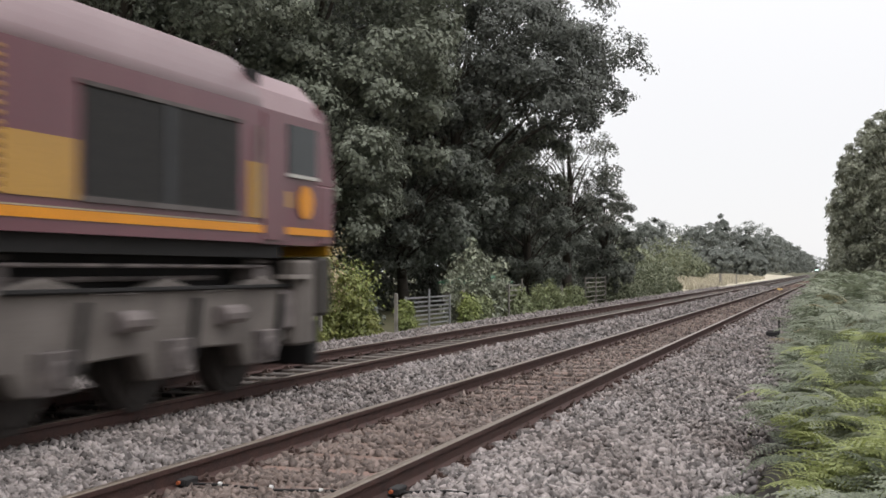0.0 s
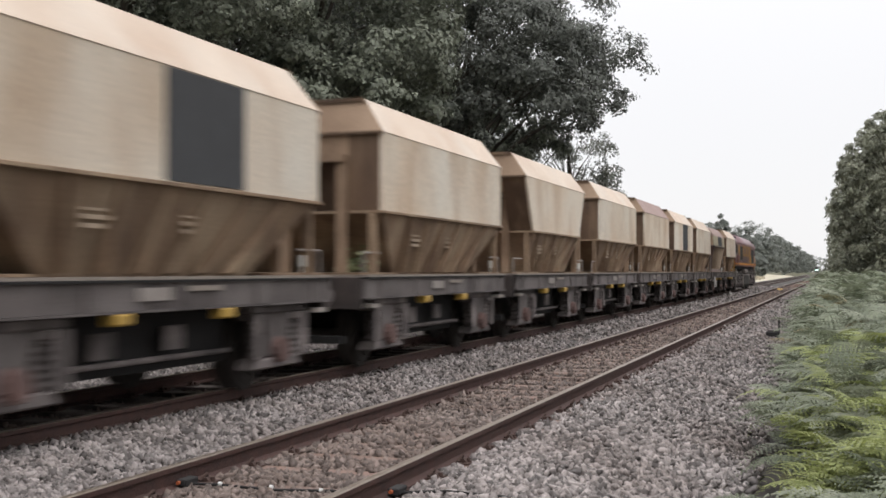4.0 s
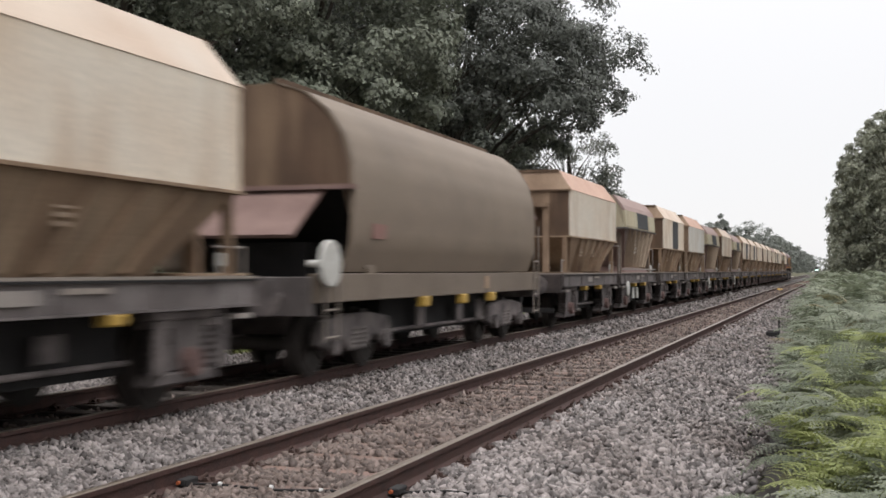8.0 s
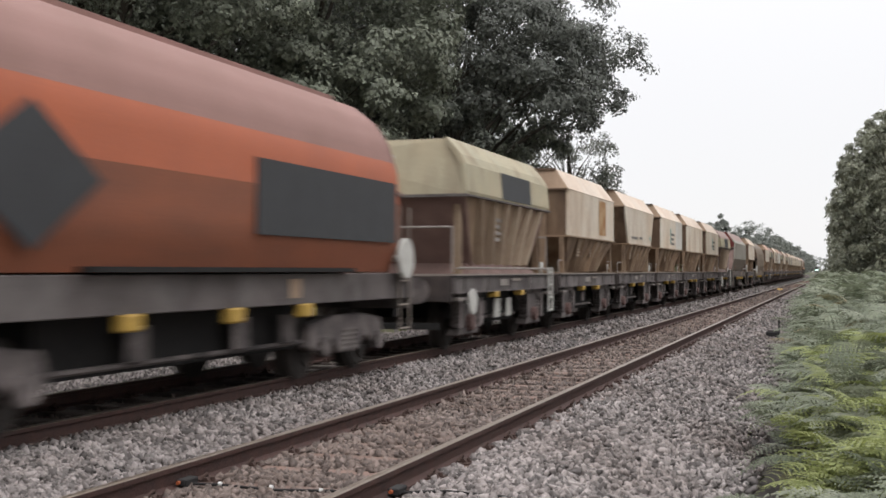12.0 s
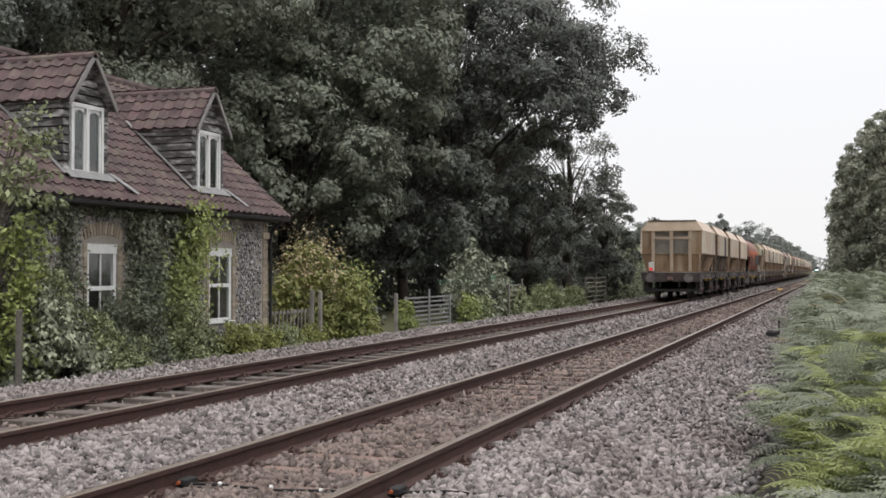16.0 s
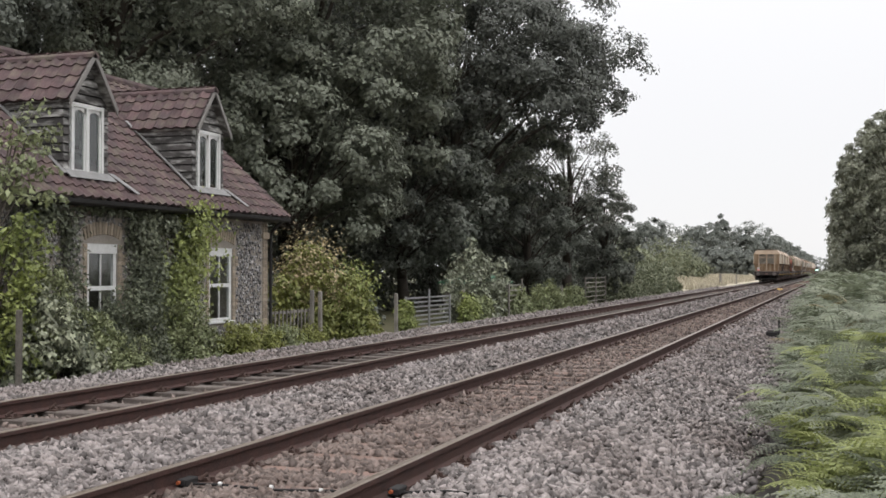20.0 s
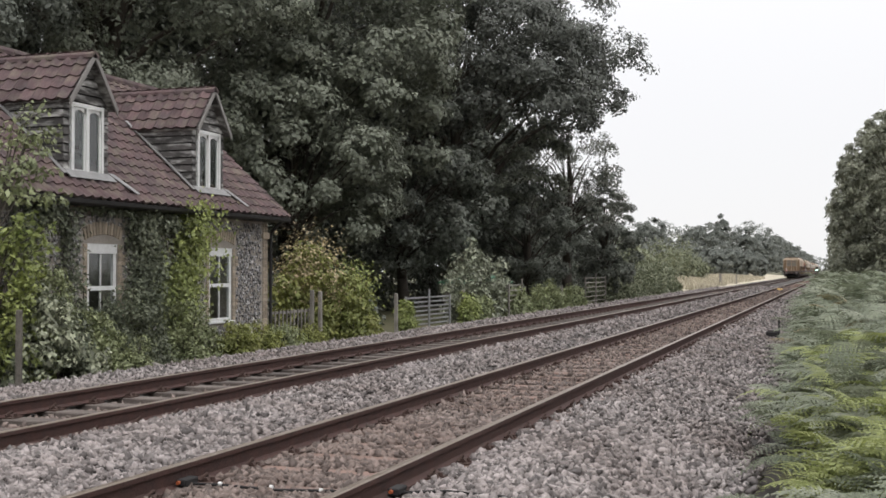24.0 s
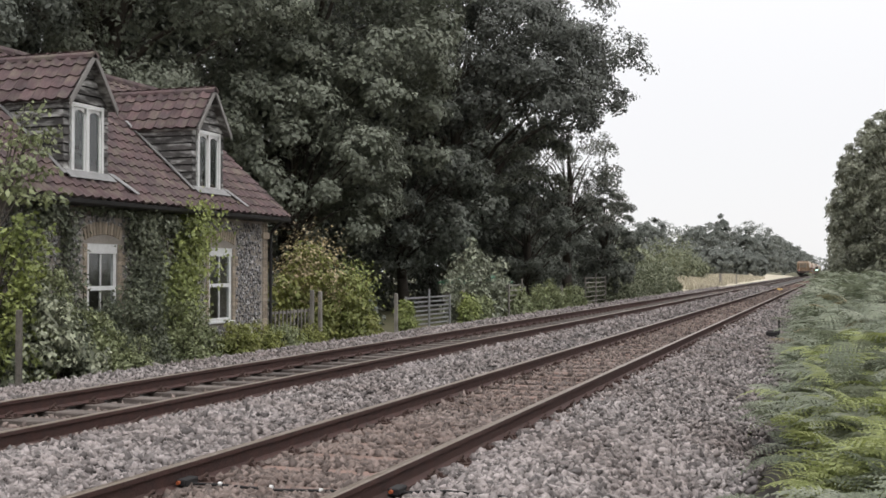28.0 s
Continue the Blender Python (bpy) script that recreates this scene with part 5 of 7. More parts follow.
def hurdle(label, x, y0, y1, z0, z1, rails, uprights, material, name="field_gate"):
    g = thing(name, label, "fence", m=pose(x, y0, 0))
    for i in range(rails):
        z = z0 + (z1 - z0) * i / (rails - 1)
        part("rail", Shape().box(-0.025, 0.025, 0, y1 - y0, z - 0.025, z + 0.025), material, g, bevel=0.006)
    for i in range(uprights):
        y = (y1 - y0) * i / (uprights - 1)
        part("upright", Shape().box(0.027, 0.075, y - 0.045, y + 0.045, -0.6, z1 + (0.25 if i == uprights // 2 else 0.06)), material, g, bevel=0.008)
    return g


hurdle("grey five-bar wooden gate beside the ballast", -12.0, 32.2, 36.3, -0.4, 0.55, 8, 3, M["galv"])
hurdle("grey slatted fence panel half hidden by hedge", -12.05, 58.5, 64.0, -0.2, 1.0, 6, 3, M["post"])
hurdle("grey slatted fence panel half hidden by hedge", -12.1, 44.0, 46.0, 0.2, 0.8, 4, 2, M["post"])
pal = thing("paling_fence", "low grey paling fence beside the cottage", "fence", m=pose(-12.3, 24.0, 0))
for i in range(12):
    part("pale", Shape().box(-0.015, 0.015, 0.2 * i, 0.2 * i + 0.035, -0.55, 0.45), M["post"], pal)
for z in (-0.2, 0.36):
    part("rail", Shape().box(-0.05, -0.016, 0, 2.6, z, z + 0.06), M["post"], pal)
low = thing("garden_rail", "weathered white-grey wooden rail half buried in shrubs", "fence", m=pose(-11.75, 16.6, 0))
part("rail", Shape().box(-0.03, 0.03, 0, 2.2, 0.28, 0.36), M["galv"], low)
for i in range(3):
    part("upright", Shape().box(-0.025, 0.025, 0.05 + i, 0.11 + i, -0.55, 0.28), M["galv"], low)
shed = thing("garden_shed", "low garden shed with a green felt roof behind the hedge", "shed", m=pose(-15.2, 50.0, -0.5))
part("shed_wall", Shape().box(-1.0, 1.0, -1.6, 1.6, 0, 1.35), M["post"], shed, "dark wooden walls")
part("shed_roof", Shape().prism([(-1.2, 1.32), (1.2, 1.32), (1.2, 1.38), (0, 1.75), (-1.2, 1.38)], -1.8, 1.8), M["tarp"], shed, "green felt roof")

marker = thing("track_marker", "small yellow marker plate lying between the rails", "marker", m=pose(-4.05, 95.0, -0.17))
part("plate", Shape().hexa([(-0.24, -0.25), (0.24, -0.25), (0.24, 0.25), (-0.24, 0.25)], 0, [(-0.18, -0.1), (0.18, -0.1), (0.18, 0.1), (-0.18, 0.1)], 0.17), M["yellow"], marker, bevel=0.02)
box = thing("lineside_box", "small dark trackside equipment box with a pale cable duct", "box", m=pose(-1.36, 30.6, -0.38))
part("case", Shape().box(-0.28, 0.05, -0.35, 0.35, 0, 0.24), M["cable"], box, "dark plastic case", bevel=0.03)
part("lid", Shape().box(-0.24, 0.02, -0.3, 0.3, 0.24, 0.27), M["gear"], box, bevel=0.01)
part("duct", Shape().box(0.06, 0.95, -0.06, 0.06, 0.12, 0.2), M["dusty_steel"], box, "pale concrete cable duct")
part("stake", Shape().tube((0.02, 0.28, 0.0), (0.02, 0.28, 0.5), 0.02), M["cable"], box)
signal = thing("railway_signal", "distant colour light signal showing a green lamp", "signal", m=pose(-2.75, 205.0, -0.25))
part("pole", Shape().tube((0, 0, 0), (0, 0, 2.2), 0.07), M["gear"], signal)
part("signal_head", Shape().box(-0.2, 0.2, 0, 0.2, 1.4, 2.3), M["cable"], signal, bevel=0.03)
part("lamp", Shape().tube((0, -0.03, 1.72), (0, 0.0, 1.72), 0.15, sides=14), M["signal"], signal, "lit green lamp")

# cables across the near track with clips and bonding leads
def lead(label, points, r=0.011):
    c = thing("track_cable", label, "cable")
    s = Shape()
    for a, b in zip(points, points[1:]):
        s.tube(a, b, r, sides=6)
    part("sheath", s, M["cable"], c)
    return c


lead("black bonding cable lying across the sleepers", [(-4.34, 7.27, -0.13), (-4.1, 7.34, -0.14), (-3.7, 7.28, -0.14), (-3.3, 7.38, -0.14), (-3.0, 7.36, -0.14)])
lead("black bonding cable running off over the ballast", [(-2.82, 7.42, -0.13), (-2.5, 7.52, -0.12), (-2.1, 7.65, -0.16), (-1.7, 7.6, -0.24)])
lead("black cable lying on the ballast between the tracks", [(-6.4, 8.1, -0.08), (-6.0, 8.05, -0.07), (-5.6, 7.9, -0.05), (-5.3, 7.6, -0.09), (-5.0, 7.5, -0.13)])
for x in (-4.12, -3.72, -3.34):
    c = thing("cable_tag", "small white cable tie on a black cable", "tag", "cable ties", pose(x, 7.33, -0.13))
    part("band", Shape().tube((-0.012, 0, 0), (0.012, 0, 0), 0.014, sides=8), M["white"], c)
for x, y in ((-4.36, 7.24), (-2.83, 7.40)):
    c = thing("rail_bond_clip", "small orange and black bonding clip on the rail foot", "clip", m=pose(x, y, -0.12))
    part("clamp", Shape().box(-0.03, 0.05, -0.06, 0.12, -0.02, 0.03), M["cable"], c, bevel=0.008)
    part("plug", Shape().tube((0, -0.05, 0.01), (0, -0.085, 0.01), 0.014), M["orange"], c, "orange plug")
mound = thing("boulder", "rounded grey-brown stone beside the ballast", "stone", m=pose(-11.2, 17.6, -0.45))
bmm = bmesh.new()
bmesh.ops.create_icosphere(bmm, subdivisions=3, radius=0.3)
for q in bmm.verts:
    q.co *= 1 + 0.25 * noise.noise(q.co * 4)
    q.co.z *= 0.8
mem = bpy.data.meshes.new("stone_body")
bmm.to_mesh(mem)
bmm.free()
mem.materials.append(M["post"])
ob = new("stone_body", mem)
ob.parent = mound


# ---- the freight train on the far track ----
SPEED, SLOWING = 20.643, 0.0063           # metres a second; the train eases off a little


def run(t):
    return SPEED * t - SLOWING * t * t


TRAIN = "wagons of the freight train"
MOVING = []                               # (thing, place of its middle when the clip starts)
WHEELS = []                               # (wheel pair on its axle, radius)
WHEEL_MESH = {}


def wheelset(owner, y, r, half=0.76):
    s = Shape()
    for side in (-1, 1):
        s.tube((side * (half - 0.06), 0, 0), (side * (half + 0.07), 0, 0), r, r, 20)
        s.tube((side * (half - 0.09), 0, 0), (side * (half - 0.06), 0, 0), r + 0.028, r + 0.028, 20)
        s.tube((side * (half + 0.07), 0, 0), (side * (half + 0.10), 0, 0), r * 0.86, r * 0.86, 20)
        for k in range(3):
            a = 2 * math.pi * k / 3
            s.tube((side * (half + 0.10), r * 0.5 * math.cos(a), r * 0.5 * math.sin(a)), (side * (half + 0.125), r * 0.5 * math.cos(a), r * 0.5 * math.sin(a)), r * 0.16, sides=8)
    s.tube((-half, 0, 0), (half, 0, 0), 0.09, 0.09, 10)
    axle = part("axle", Shape().tube((-half - 0.3, 0, 0), (half + 0.3, 0, 0), 0.08, 0.08, 10), M["wheel"], owner)
    axle.matrix_basis = pose(0, y, r)
    if r not in WHEEL_MESH:
        WHEEL_MESH[r] = s.mesh("wheelset", M["wheel"])
    ob = piece("wheelset", WHEEL_MESH[r], axle, Matrix.Identity(4))
    WHEELS.append((ob, r))


def buffer(owner, x, y, way, z=1.05):
    s = Shape().tube((x, y, z), (x, y + way * 0.38, z), 0.09, 0.075, 10).tube((x, y + way * 0.38, z), (x, y + way * 0.42, z), 0.2, 0.22, 14)
    part("buffer", s, M["gear"], owner)


def bars(owner, x, y, z, rows, wide, high, gap, material, name="lettering"):
    """Unreadable writing as plain bars on a side that faces +x."""
    s = Shape()
    for i in range(rows):
        s.box(x, x + 0.006, y, y + wide * (1 if i % 2 == 0 else 0.82), z - i * gap - high, z - i * gap)
    part(name, s, material, owner, "faded lettering")


def chassis(w, half, disc=None, ladder=None, deck=1.32):
    """Frame, two axles with their suspension, buffers and small gear of a short wagon of half length half."""
    for side in (-1, 1):
        part("longitudinal", Shape().box(side * 0.8 - 0.06, side * 0.8 + 0.06, -half + 0.1, half - 0.1, 0.98, deck - 0.03), M["black"], w)
    for y in (-2.0, 0, 2.0):
        part("cross_member", Shape().box(-1.3, 1.3, y, y + 0.12, 0.99, deck - 0.04), M["black"], w)
    part("frame_ledge", Shape().box(-1.40, 1.40, -half, half, deck - 0.028, deck), M["sill"], w, "dusty pale frame ledge")
    for side in (-1, 1):
        x0, x1 = sorted((side * 1.34, side * 1.385))
        beam = part("frame_side", Shape().box(x0, x1, -half, half, deck - 0.30, deck - 0.03), M["frame"], w, "grimy grey frame side beam")
        x0, x1 = sorted((side * 1.30, side * 1.415))
        part("top_flange", Shape().box(x0, x1, -half, half, deck - 0.052, deck - 0.03), M["black"], beam, "dark top flange")
        part("bottom_flange", Shape().box(x0, x1, -half, half, deck - 0.322, deck - 0.302), M["frame"], beam)
        for y in (-2.9, -1.5, 0.0, 1.5, 2.9):
            x0, x1 = sorted((side * 1.387, side * 1.405))
            part("stiffener", Shape().box(x0, x1, y - 0.02, y + 0.02, deck - 0.30, deck - 0.055), M["frame"], beam)
    for end in (-1, 1):
        part("headstock", Shape().box(-1.32, 1.32, end * half - 0.07, end * half + 0.07, 0.86, deck - 0.03), M["grime"], w, "grimy dark headstock", bevel=0.01)
        part("end_bar", Shape().box(-1.2, 1.2, end * half - 0.3 - 0.05, end * half - 0.3 + 0.05, 0.42, 0.52), M["black"], w)
        part("coupling", Shape().box(-0.12, 0.12, min(end * half, end * (half + 0.3)), max(end * half, end * (half + 0.3)), 0.92, 1.1), M["rusty_cap"], w, "rust-brown coupling hook", bevel=0.02)
        for x in (-0.45, 0.42):
            part("brake_hose", Shape().tube((x, end * (half + 0.08), 0.95), (x, end * (half + 0.22), 0.62), 0.03, sides=6), M["black"], w)
        for side in (-1, 1):
            buffer(w, side * 0.87, end * half, end)
        y = end * (half - 1.15)
        for side in (-1, 1):
            x0, x1 = sorted((side * 1.08, side * 1.3))
            su = part("suspension", Shape().box(x0, x1, y - 0.66, y + 0.66, 0.9, 1.0), M["gear"], w, "dusty suspension frame", bevel=0.02)
            x0, x1 = sorted((side * 1.02, side * 1.27))
            part("spring_seat", Shape().hexa([(x0, y - 0.6), (x1, y - 0.6), (x1, y + 0.6), (x0, y + 0.6)], 0.28, [(x0, y - 0.5), (x1, y - 0.5), (x1, y + 0.5), (x0, y + 0.5)], 0.40), M["gear"], su, bevel=0.02)
            part("axle_guard", Shape().prism([(y - 0.3, 0.42), (y + 0.3, 0.42), (y + 0.24, 0.66), (y + 0.34, 0.9), (y - 0.34, 0.9), (y - 0.24, 0.66)], side * 1.03, side * 1.25, "x"), M["frame"], su, "dark axle guard")
            for q in (-0.46, 0.46):
                coil = [(0.41 + k * 0.035, 0.095 if k % 2 else 0.08) for k in range(14)]
                part("spring", Shape().lathe(side * 1.19, y + q, coil), M["frame"], su, "coil spring")
                part("guard_leg", Shape().box(min(side * 1.28, side * 1.32), max(side * 1.28, side * 1.32), y + q * 1.25 - 0.09, y + q * 1.25 + 0.09, 0.4, 0.9), M["gear"], su, "pale dusty guard leg", bevel=0.01)
                part("spring_cap", Shape().box(min(side * 1.06, side * 1.3), max(side * 1.06, side * 1.3), y + q - 0.15, y + q + 0.15, 0.82, 0.9), M["gear"], su, bevel=0.01)
            part("axlebox", Shape().tube((side * 1.24, y, 0.48), (side * 1.35, y, 0.48), 0.16, 0.13, 12), M["rusty_cap"], su, "rust-red axlebox cover")
        wheelset(w, y, 0.46)
        for side in (-1, 1):
            part("step", Shape().box(min(side * 1.2, side * 1.42), max(side * 1.2, side * 1.42), end * (half - 0.3) - 0.16, end * (half - 0.3) + 0.16, 0.88, 0.93), M["dusty_steel"], w)
    for y in (-1.0, 0.85):
        part("release_box", Shape().box(1.26, 1.43, y - 0.11, y + 0.12, 0.89, 1.0), M["yellow"], w, "yellow brake release box", bevel=0.02)
    part("brake_cylinder", Shape().tube((0.7, -0.5, 0.72), (0.7, 0.5, 0.72), 0.19, sides=12), M["frame"], w)
    # solid near-black block: brake gear with the underframe's shade put in as colour
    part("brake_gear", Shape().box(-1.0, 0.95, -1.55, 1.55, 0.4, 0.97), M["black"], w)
    part("brake_rod", Shape().tube((1.05, -1.5, 0.52), (1.05, 1.5, 0.52), 0.03), M["gear"], w)
    for y, z in ((-1.05, 0.58), (0.15, 0.6)):
        part("side_plate", Shape().box(1.08, 1.12, y, y + 0.34, z, z + 0.24), M["gear"], w, "grey equipment plate", bevel=0.01)
    part("data_plate", Shape().box(1.402, 1.408, 0.1, 0.75, 1.18, 1.23), M["sill"], w)
    part("data_plate", Shape().box(1.402, 1.408, -0.75, -0.2, 1.1, 1.22), M["dusty_steel"], w, "pale lettering plate")
    stand = part("brake_stand", Shape().box(1.26, 1.3, half - 0.62, half - 0.36, 1.42, 1.56), M["disc"], w, "white hand-brake stand", bevel=0.01)
    for y in (half - 0.59, half - 0.40):
        part("leg", Shape().tube((1.28, y, deck), (1.28, y, 1.42), 0.014, sides=6), M["disc"], stand)
    if disc:
        y, z = disc
        part("hand_brake_wheel", Shape().tube((1.42, y, z), (1.46, y, z), 0.22, 0.22, 20).tube((1.3, y, z), (1.42, y, z), 0.04), M["disc"], w, "white disc hand-brake wheel", bevel=0.01)
    if ladder is not None:
        s = Shape()
        for q in (-0.17, 0.17):
            s.box(1.40, 1.44, ladder + q - 0.02, ladder + q + 0.02, 0.5, 1.45)
        for i in range(4):
            s.box(1.40, 1.44, ladder - 0.15, ladder + 0.15, 0.52 + 0.27 * i, 0.55 + 0.27 * i)
        part("ladder", s, M["disc"], w, "white steel ladder")


def cream_hopper(label, side_mat="cream", roof="cream_roof", panel=None, flare=0.0, mark=None, lower="hopper", last=False, plant=False):
    """A short two-axle hopper: a box-shaped upper body over a tapered hopper with fins."""
    w = thing("hopper_wagon", label, "wagon", TRAIN)
    chassis(w, 3.42)
    hw, L = 1.45, 2.95 if not flare else 2.87
    a = L - flare
    # upper box: outer shell with an open top
    side = Shape()
    for s in (-1, 1):
        side.slab([(s * hw, -a, 2.185), (s * hw, a, 2.185), (s * hw, L, 3.29), (s * hw, -L, 3.29)], 0.05 * s)
    part("side_sheet", side, M[side_mat], w, "dusty cream side sheets" if side_mat == "cream" else "repainted white side sheets")
    for e in (-1, 1):
        rear = last and e < 0
        # the rearmost end takes the lit colours, all other ends the shaded ones
        skin = M["end_gold" if rear else "end_brown" if side_mat == "cream" else "hopper"]
        slant = lambda z: e * (a + (L - a) * (z - 2.185) / 1.105)
        # two corner sheets stand flush, the middle is set back under a deep top rail
        for s in (-1, 1):
            part("end_sheet", Shape().slab([(s * 0.93, slant(2.185), 2.185), (s * (hw - 0.05), slant(2.185), 2.185), (s * (hw - 0.05), slant(3.29), 3.29), (s * 0.93, slant(3.29), 3.29)], -0.05 * e * s), skin, w,
                 "rust-stained brown end sheet")
        part("end_recess", Shape().slab([(-0.93, slant(2.185) - e * 0.3, 2.15), (0.93, slant(2.185) - e * 0.3, 2.15), (0.93, slant(3.2) - e * 0.22, 3.29), (-0.93, slant(3.2) - e * 0.22, 3.29)], -0.04 * e),
             M["end_grey" if rear else "end_brown"], w, "recessed end sheet")
        if rear:
            part("end_apron", Shape().slab([(-1.2, e * (a - 0.12), 1.352), (1.2, e * (a - 0.12), 1.352), (hw - 0.04, e * (a - 0.012), 2.15), (-hw + 0.04, e * (a - 0.012), 2.15)], -0.03 * e), M["end_gold"], w, "brown dusty lower end sheet")
        else:
            part("end_top_rail", Shape().slab([(-0.93, slant(2.97), 2.97), (0.93, slant(2.97), 2.97), (0.93, slant(3.29), 3.29), (-0.93, slant(3.29), 3.29)], -0.05 * e), M["end_grey" if rear else "end_tan"], w)
        part("end_cornice", Shape().box(-hw, hw, min(slant(3.29) - 0.02, slant(3.29) + e * 0.05), max(slant(3.29) + 0.02, slant(3.29) + e * 0.05), 3.245, 3.285), M["end_pale" if rear else "end_brown"], w)
    top = Shape()
    ti, te = 1.12, 2.78
    for s in (-1, 1):
        top.slab([(s * (hw + 0.01), -L - 0.01, 3.275), (s * (hw + 0.01), L + 0.01, 3.275), (s * ti, te, 3.75), (s * ti, -te, 3.75)], 0.03 * s)
    part("roof_slope", top, M[roof], w, "sloped dusty top edge")
    for e in (-1, 1):
        part("end_slope", Shape().slab([(-hw, e * (L + 0.01), 3.275), (hw, e * (L + 0.01), 3.275), (ti, e * te, 3.75), (-ti, e * te, 3.75)], -0.03 * e), M["end_pale" if last and e < 0 else "end_tan"], w)
        part("rim_bar", Shape().box(-ti, ti, min(e * te, e * (te + 0.05)), max(e * te, e * (te + 0.05)), 3.72, 3.77), M["end_brown"], w)
    part("load", Shape().box(-1.3, 1.3, -2.7, 2.7, 3.2, 3.3), M["ballast"], w, "stone load below the rim")
    lip = Shape().box(hw - 0.02, hw + 0.035, -a - 0.03, a + 0.03, 2.155, 2.195).box(-hw - 0.035, -hw + 0.02, -a - 0.03, a + 0.03, 2.155, 2.195)
    for e in (-1, 1):
        lip.box(-hw, hw, e * a - 0.03, e * a + 0.03, 2.155, 2.195)
    part("waist_lip", lip, M[lower], w, bevel=0.006)
    # lower hopper
    low = [(-1.12, -1.75), (1.12, -1.75), (1.12, 1.75), (-1.12, 1.75)]
    high = [(-hw + 0.02, -a + 0.02), (hw - 0.02, -a + 0.02), (hw - 0.02, a - 0.02), (-hw + 0.02, a - 0.02)]
    part("hopper", Shape().hexa(low, 1.32, high, 2.165), M[lower], w, "brown dust-caked tapered hopper")
    for s in (-1, 1):
        for i in range(6):
            y = -1.55 + 0.62 * i
            part("fin", Shape().slab([(s * 1.10, y * 0.9 - 0.25, 1.34), (s * 1.30, y * 0.9 - 0.25, 1.36), (s * (hw + 0.01), y * 1.25 + 0.1, 2.155), (s * (hw - 0.12), y * 1.25 + 0.1, 2.155)], 0.03), M[lower], w)
    for e in (-1, 1):
        for x in (-0.86, 0.0, 0.86):
            part("end_post", Shape().box(x - 0.07, x + 0.07, min(e * (a + 0.01), e * (a + 0.10)), max(e * (a + 0.01), e * (a + 0.10)), 1.352, 3.24 if last and e < 0 else 2.95), M["end_pale" if last and e < 0 else "end_tan"], w)
        part("end_beam", Shape().box(-0.93, 0.93, min(e * (a + 0.1), e * (a + 0.15)), max(e * (a + 0.1), e * (a + 0.15)), 2.87, 2.97), M["end_pale" if last and e < 0 else "end_tan"], w)
        part("end_platform", Shape().box(-1.3, 1.3, min(e * (a - 0.9), e * 3.4), max(e * (a - 0.9), e * 3.4), 1.323, 1.35), M[lower], w)
        part("corner_post", Shape().box(hw - 0.2, hw - 0.1, e * a - 0.05, e * a + 0.05, 1.34, 2.155), M[lower], w)
        part("end_rail", Shape().tube((1.3, e * 3.3, 1.35), (1.3, e * 3.3, 1.62), 0.015, sides=6).tube((1.3, e * 3.3, 1.62), (1.3, e * 2.7, 1.62), 0.015, sides=6), M["dusty_steel"], w)
    x = hw + 0.004
    if panel:
        y0, y1 = panel
        part("panel", Shape().box(x, x + 0.01, y0, y1, 2.21, 3.26), M["panel"], w, "dark grey painted panel")
    if mark == "teal":
        part("emblem", Shape().box(x, x + 0.006, -0.45, -0.12, 2.45, 3.0), M["teal"], w, "faded teal emblem")
        bars(w, x, -0.42, 2.86, 2, 1.35, 0.10, 0.2, M["lettering"])
        bars(w, x, 0.0, 2.62, 2, 0.95, 0.07, 0.12, M["lettering"])
    if mark == "white":
        part("emblem", Shape().box(x, x + 0.006, -0.6, -0.35, 2.4, 2.95), M["teal"], w, "faded teal emblem")
        bars(w, x, -0.5, 2.78, 3, 1.1, 0.09, 0.17, M["lettering"])
        part("patch", Shape().box(x, x + 0.004, 1.0, 2.93, 2.215, 3.295), M["white_side"], w, "repainted white patch")
    if mark == "rust":
        part("patch", Shape().box(x, x + 0.004, 0.75, 1.7, 2.3, 3.2), M["rust"], w, "flaking rusty patch")
    if mark == "text":
        bars(w, x, -1.7, 2.42, 1, 1.2, 0.07, 0.1, M["lettering"])
        bars(w, x, -0.2, 2.44, 1, 0.6, 0.07, 0.1, M["lettering"])
        part("emblem", Shape().box(x, x + 0.006, 1.9, 2.15, 2.36, 2.5), M["teal"], w)
    bars(w, 1.33, 0.1, 2.0, 4, 0.3, 0.04, 0.075, M["band_rib"])
    bars(w, 1.33, -1.5, 2.0, 4, 0.42, 0.04, 0.075, M["band_rib"])
    if plant:
        rng = np.random.default_rng(77)
        v, f = leaves(clumps([(1.0, -2.75, 1.55), (0.9, -2.6, 1.45)], 0.25, 40, rng), 0.12, rng)
        ob = new("weed", bulk("weed", v, f, M["hedge"]))
        ob.parent = w
    if last:
        lamp = part("tail_lamp", Shape().box(-1.0, -0.76, -3.58, -3.4, 1.35, 1.78), M["disc"], w, "white tail lamp with a red lens", bevel=0.03)
        part("lens", Shape().box(-0.97, -0.79, -3.59, -3.578, 1.4, 1.5), M["tail"], lamp, "lit red lens")
    return w


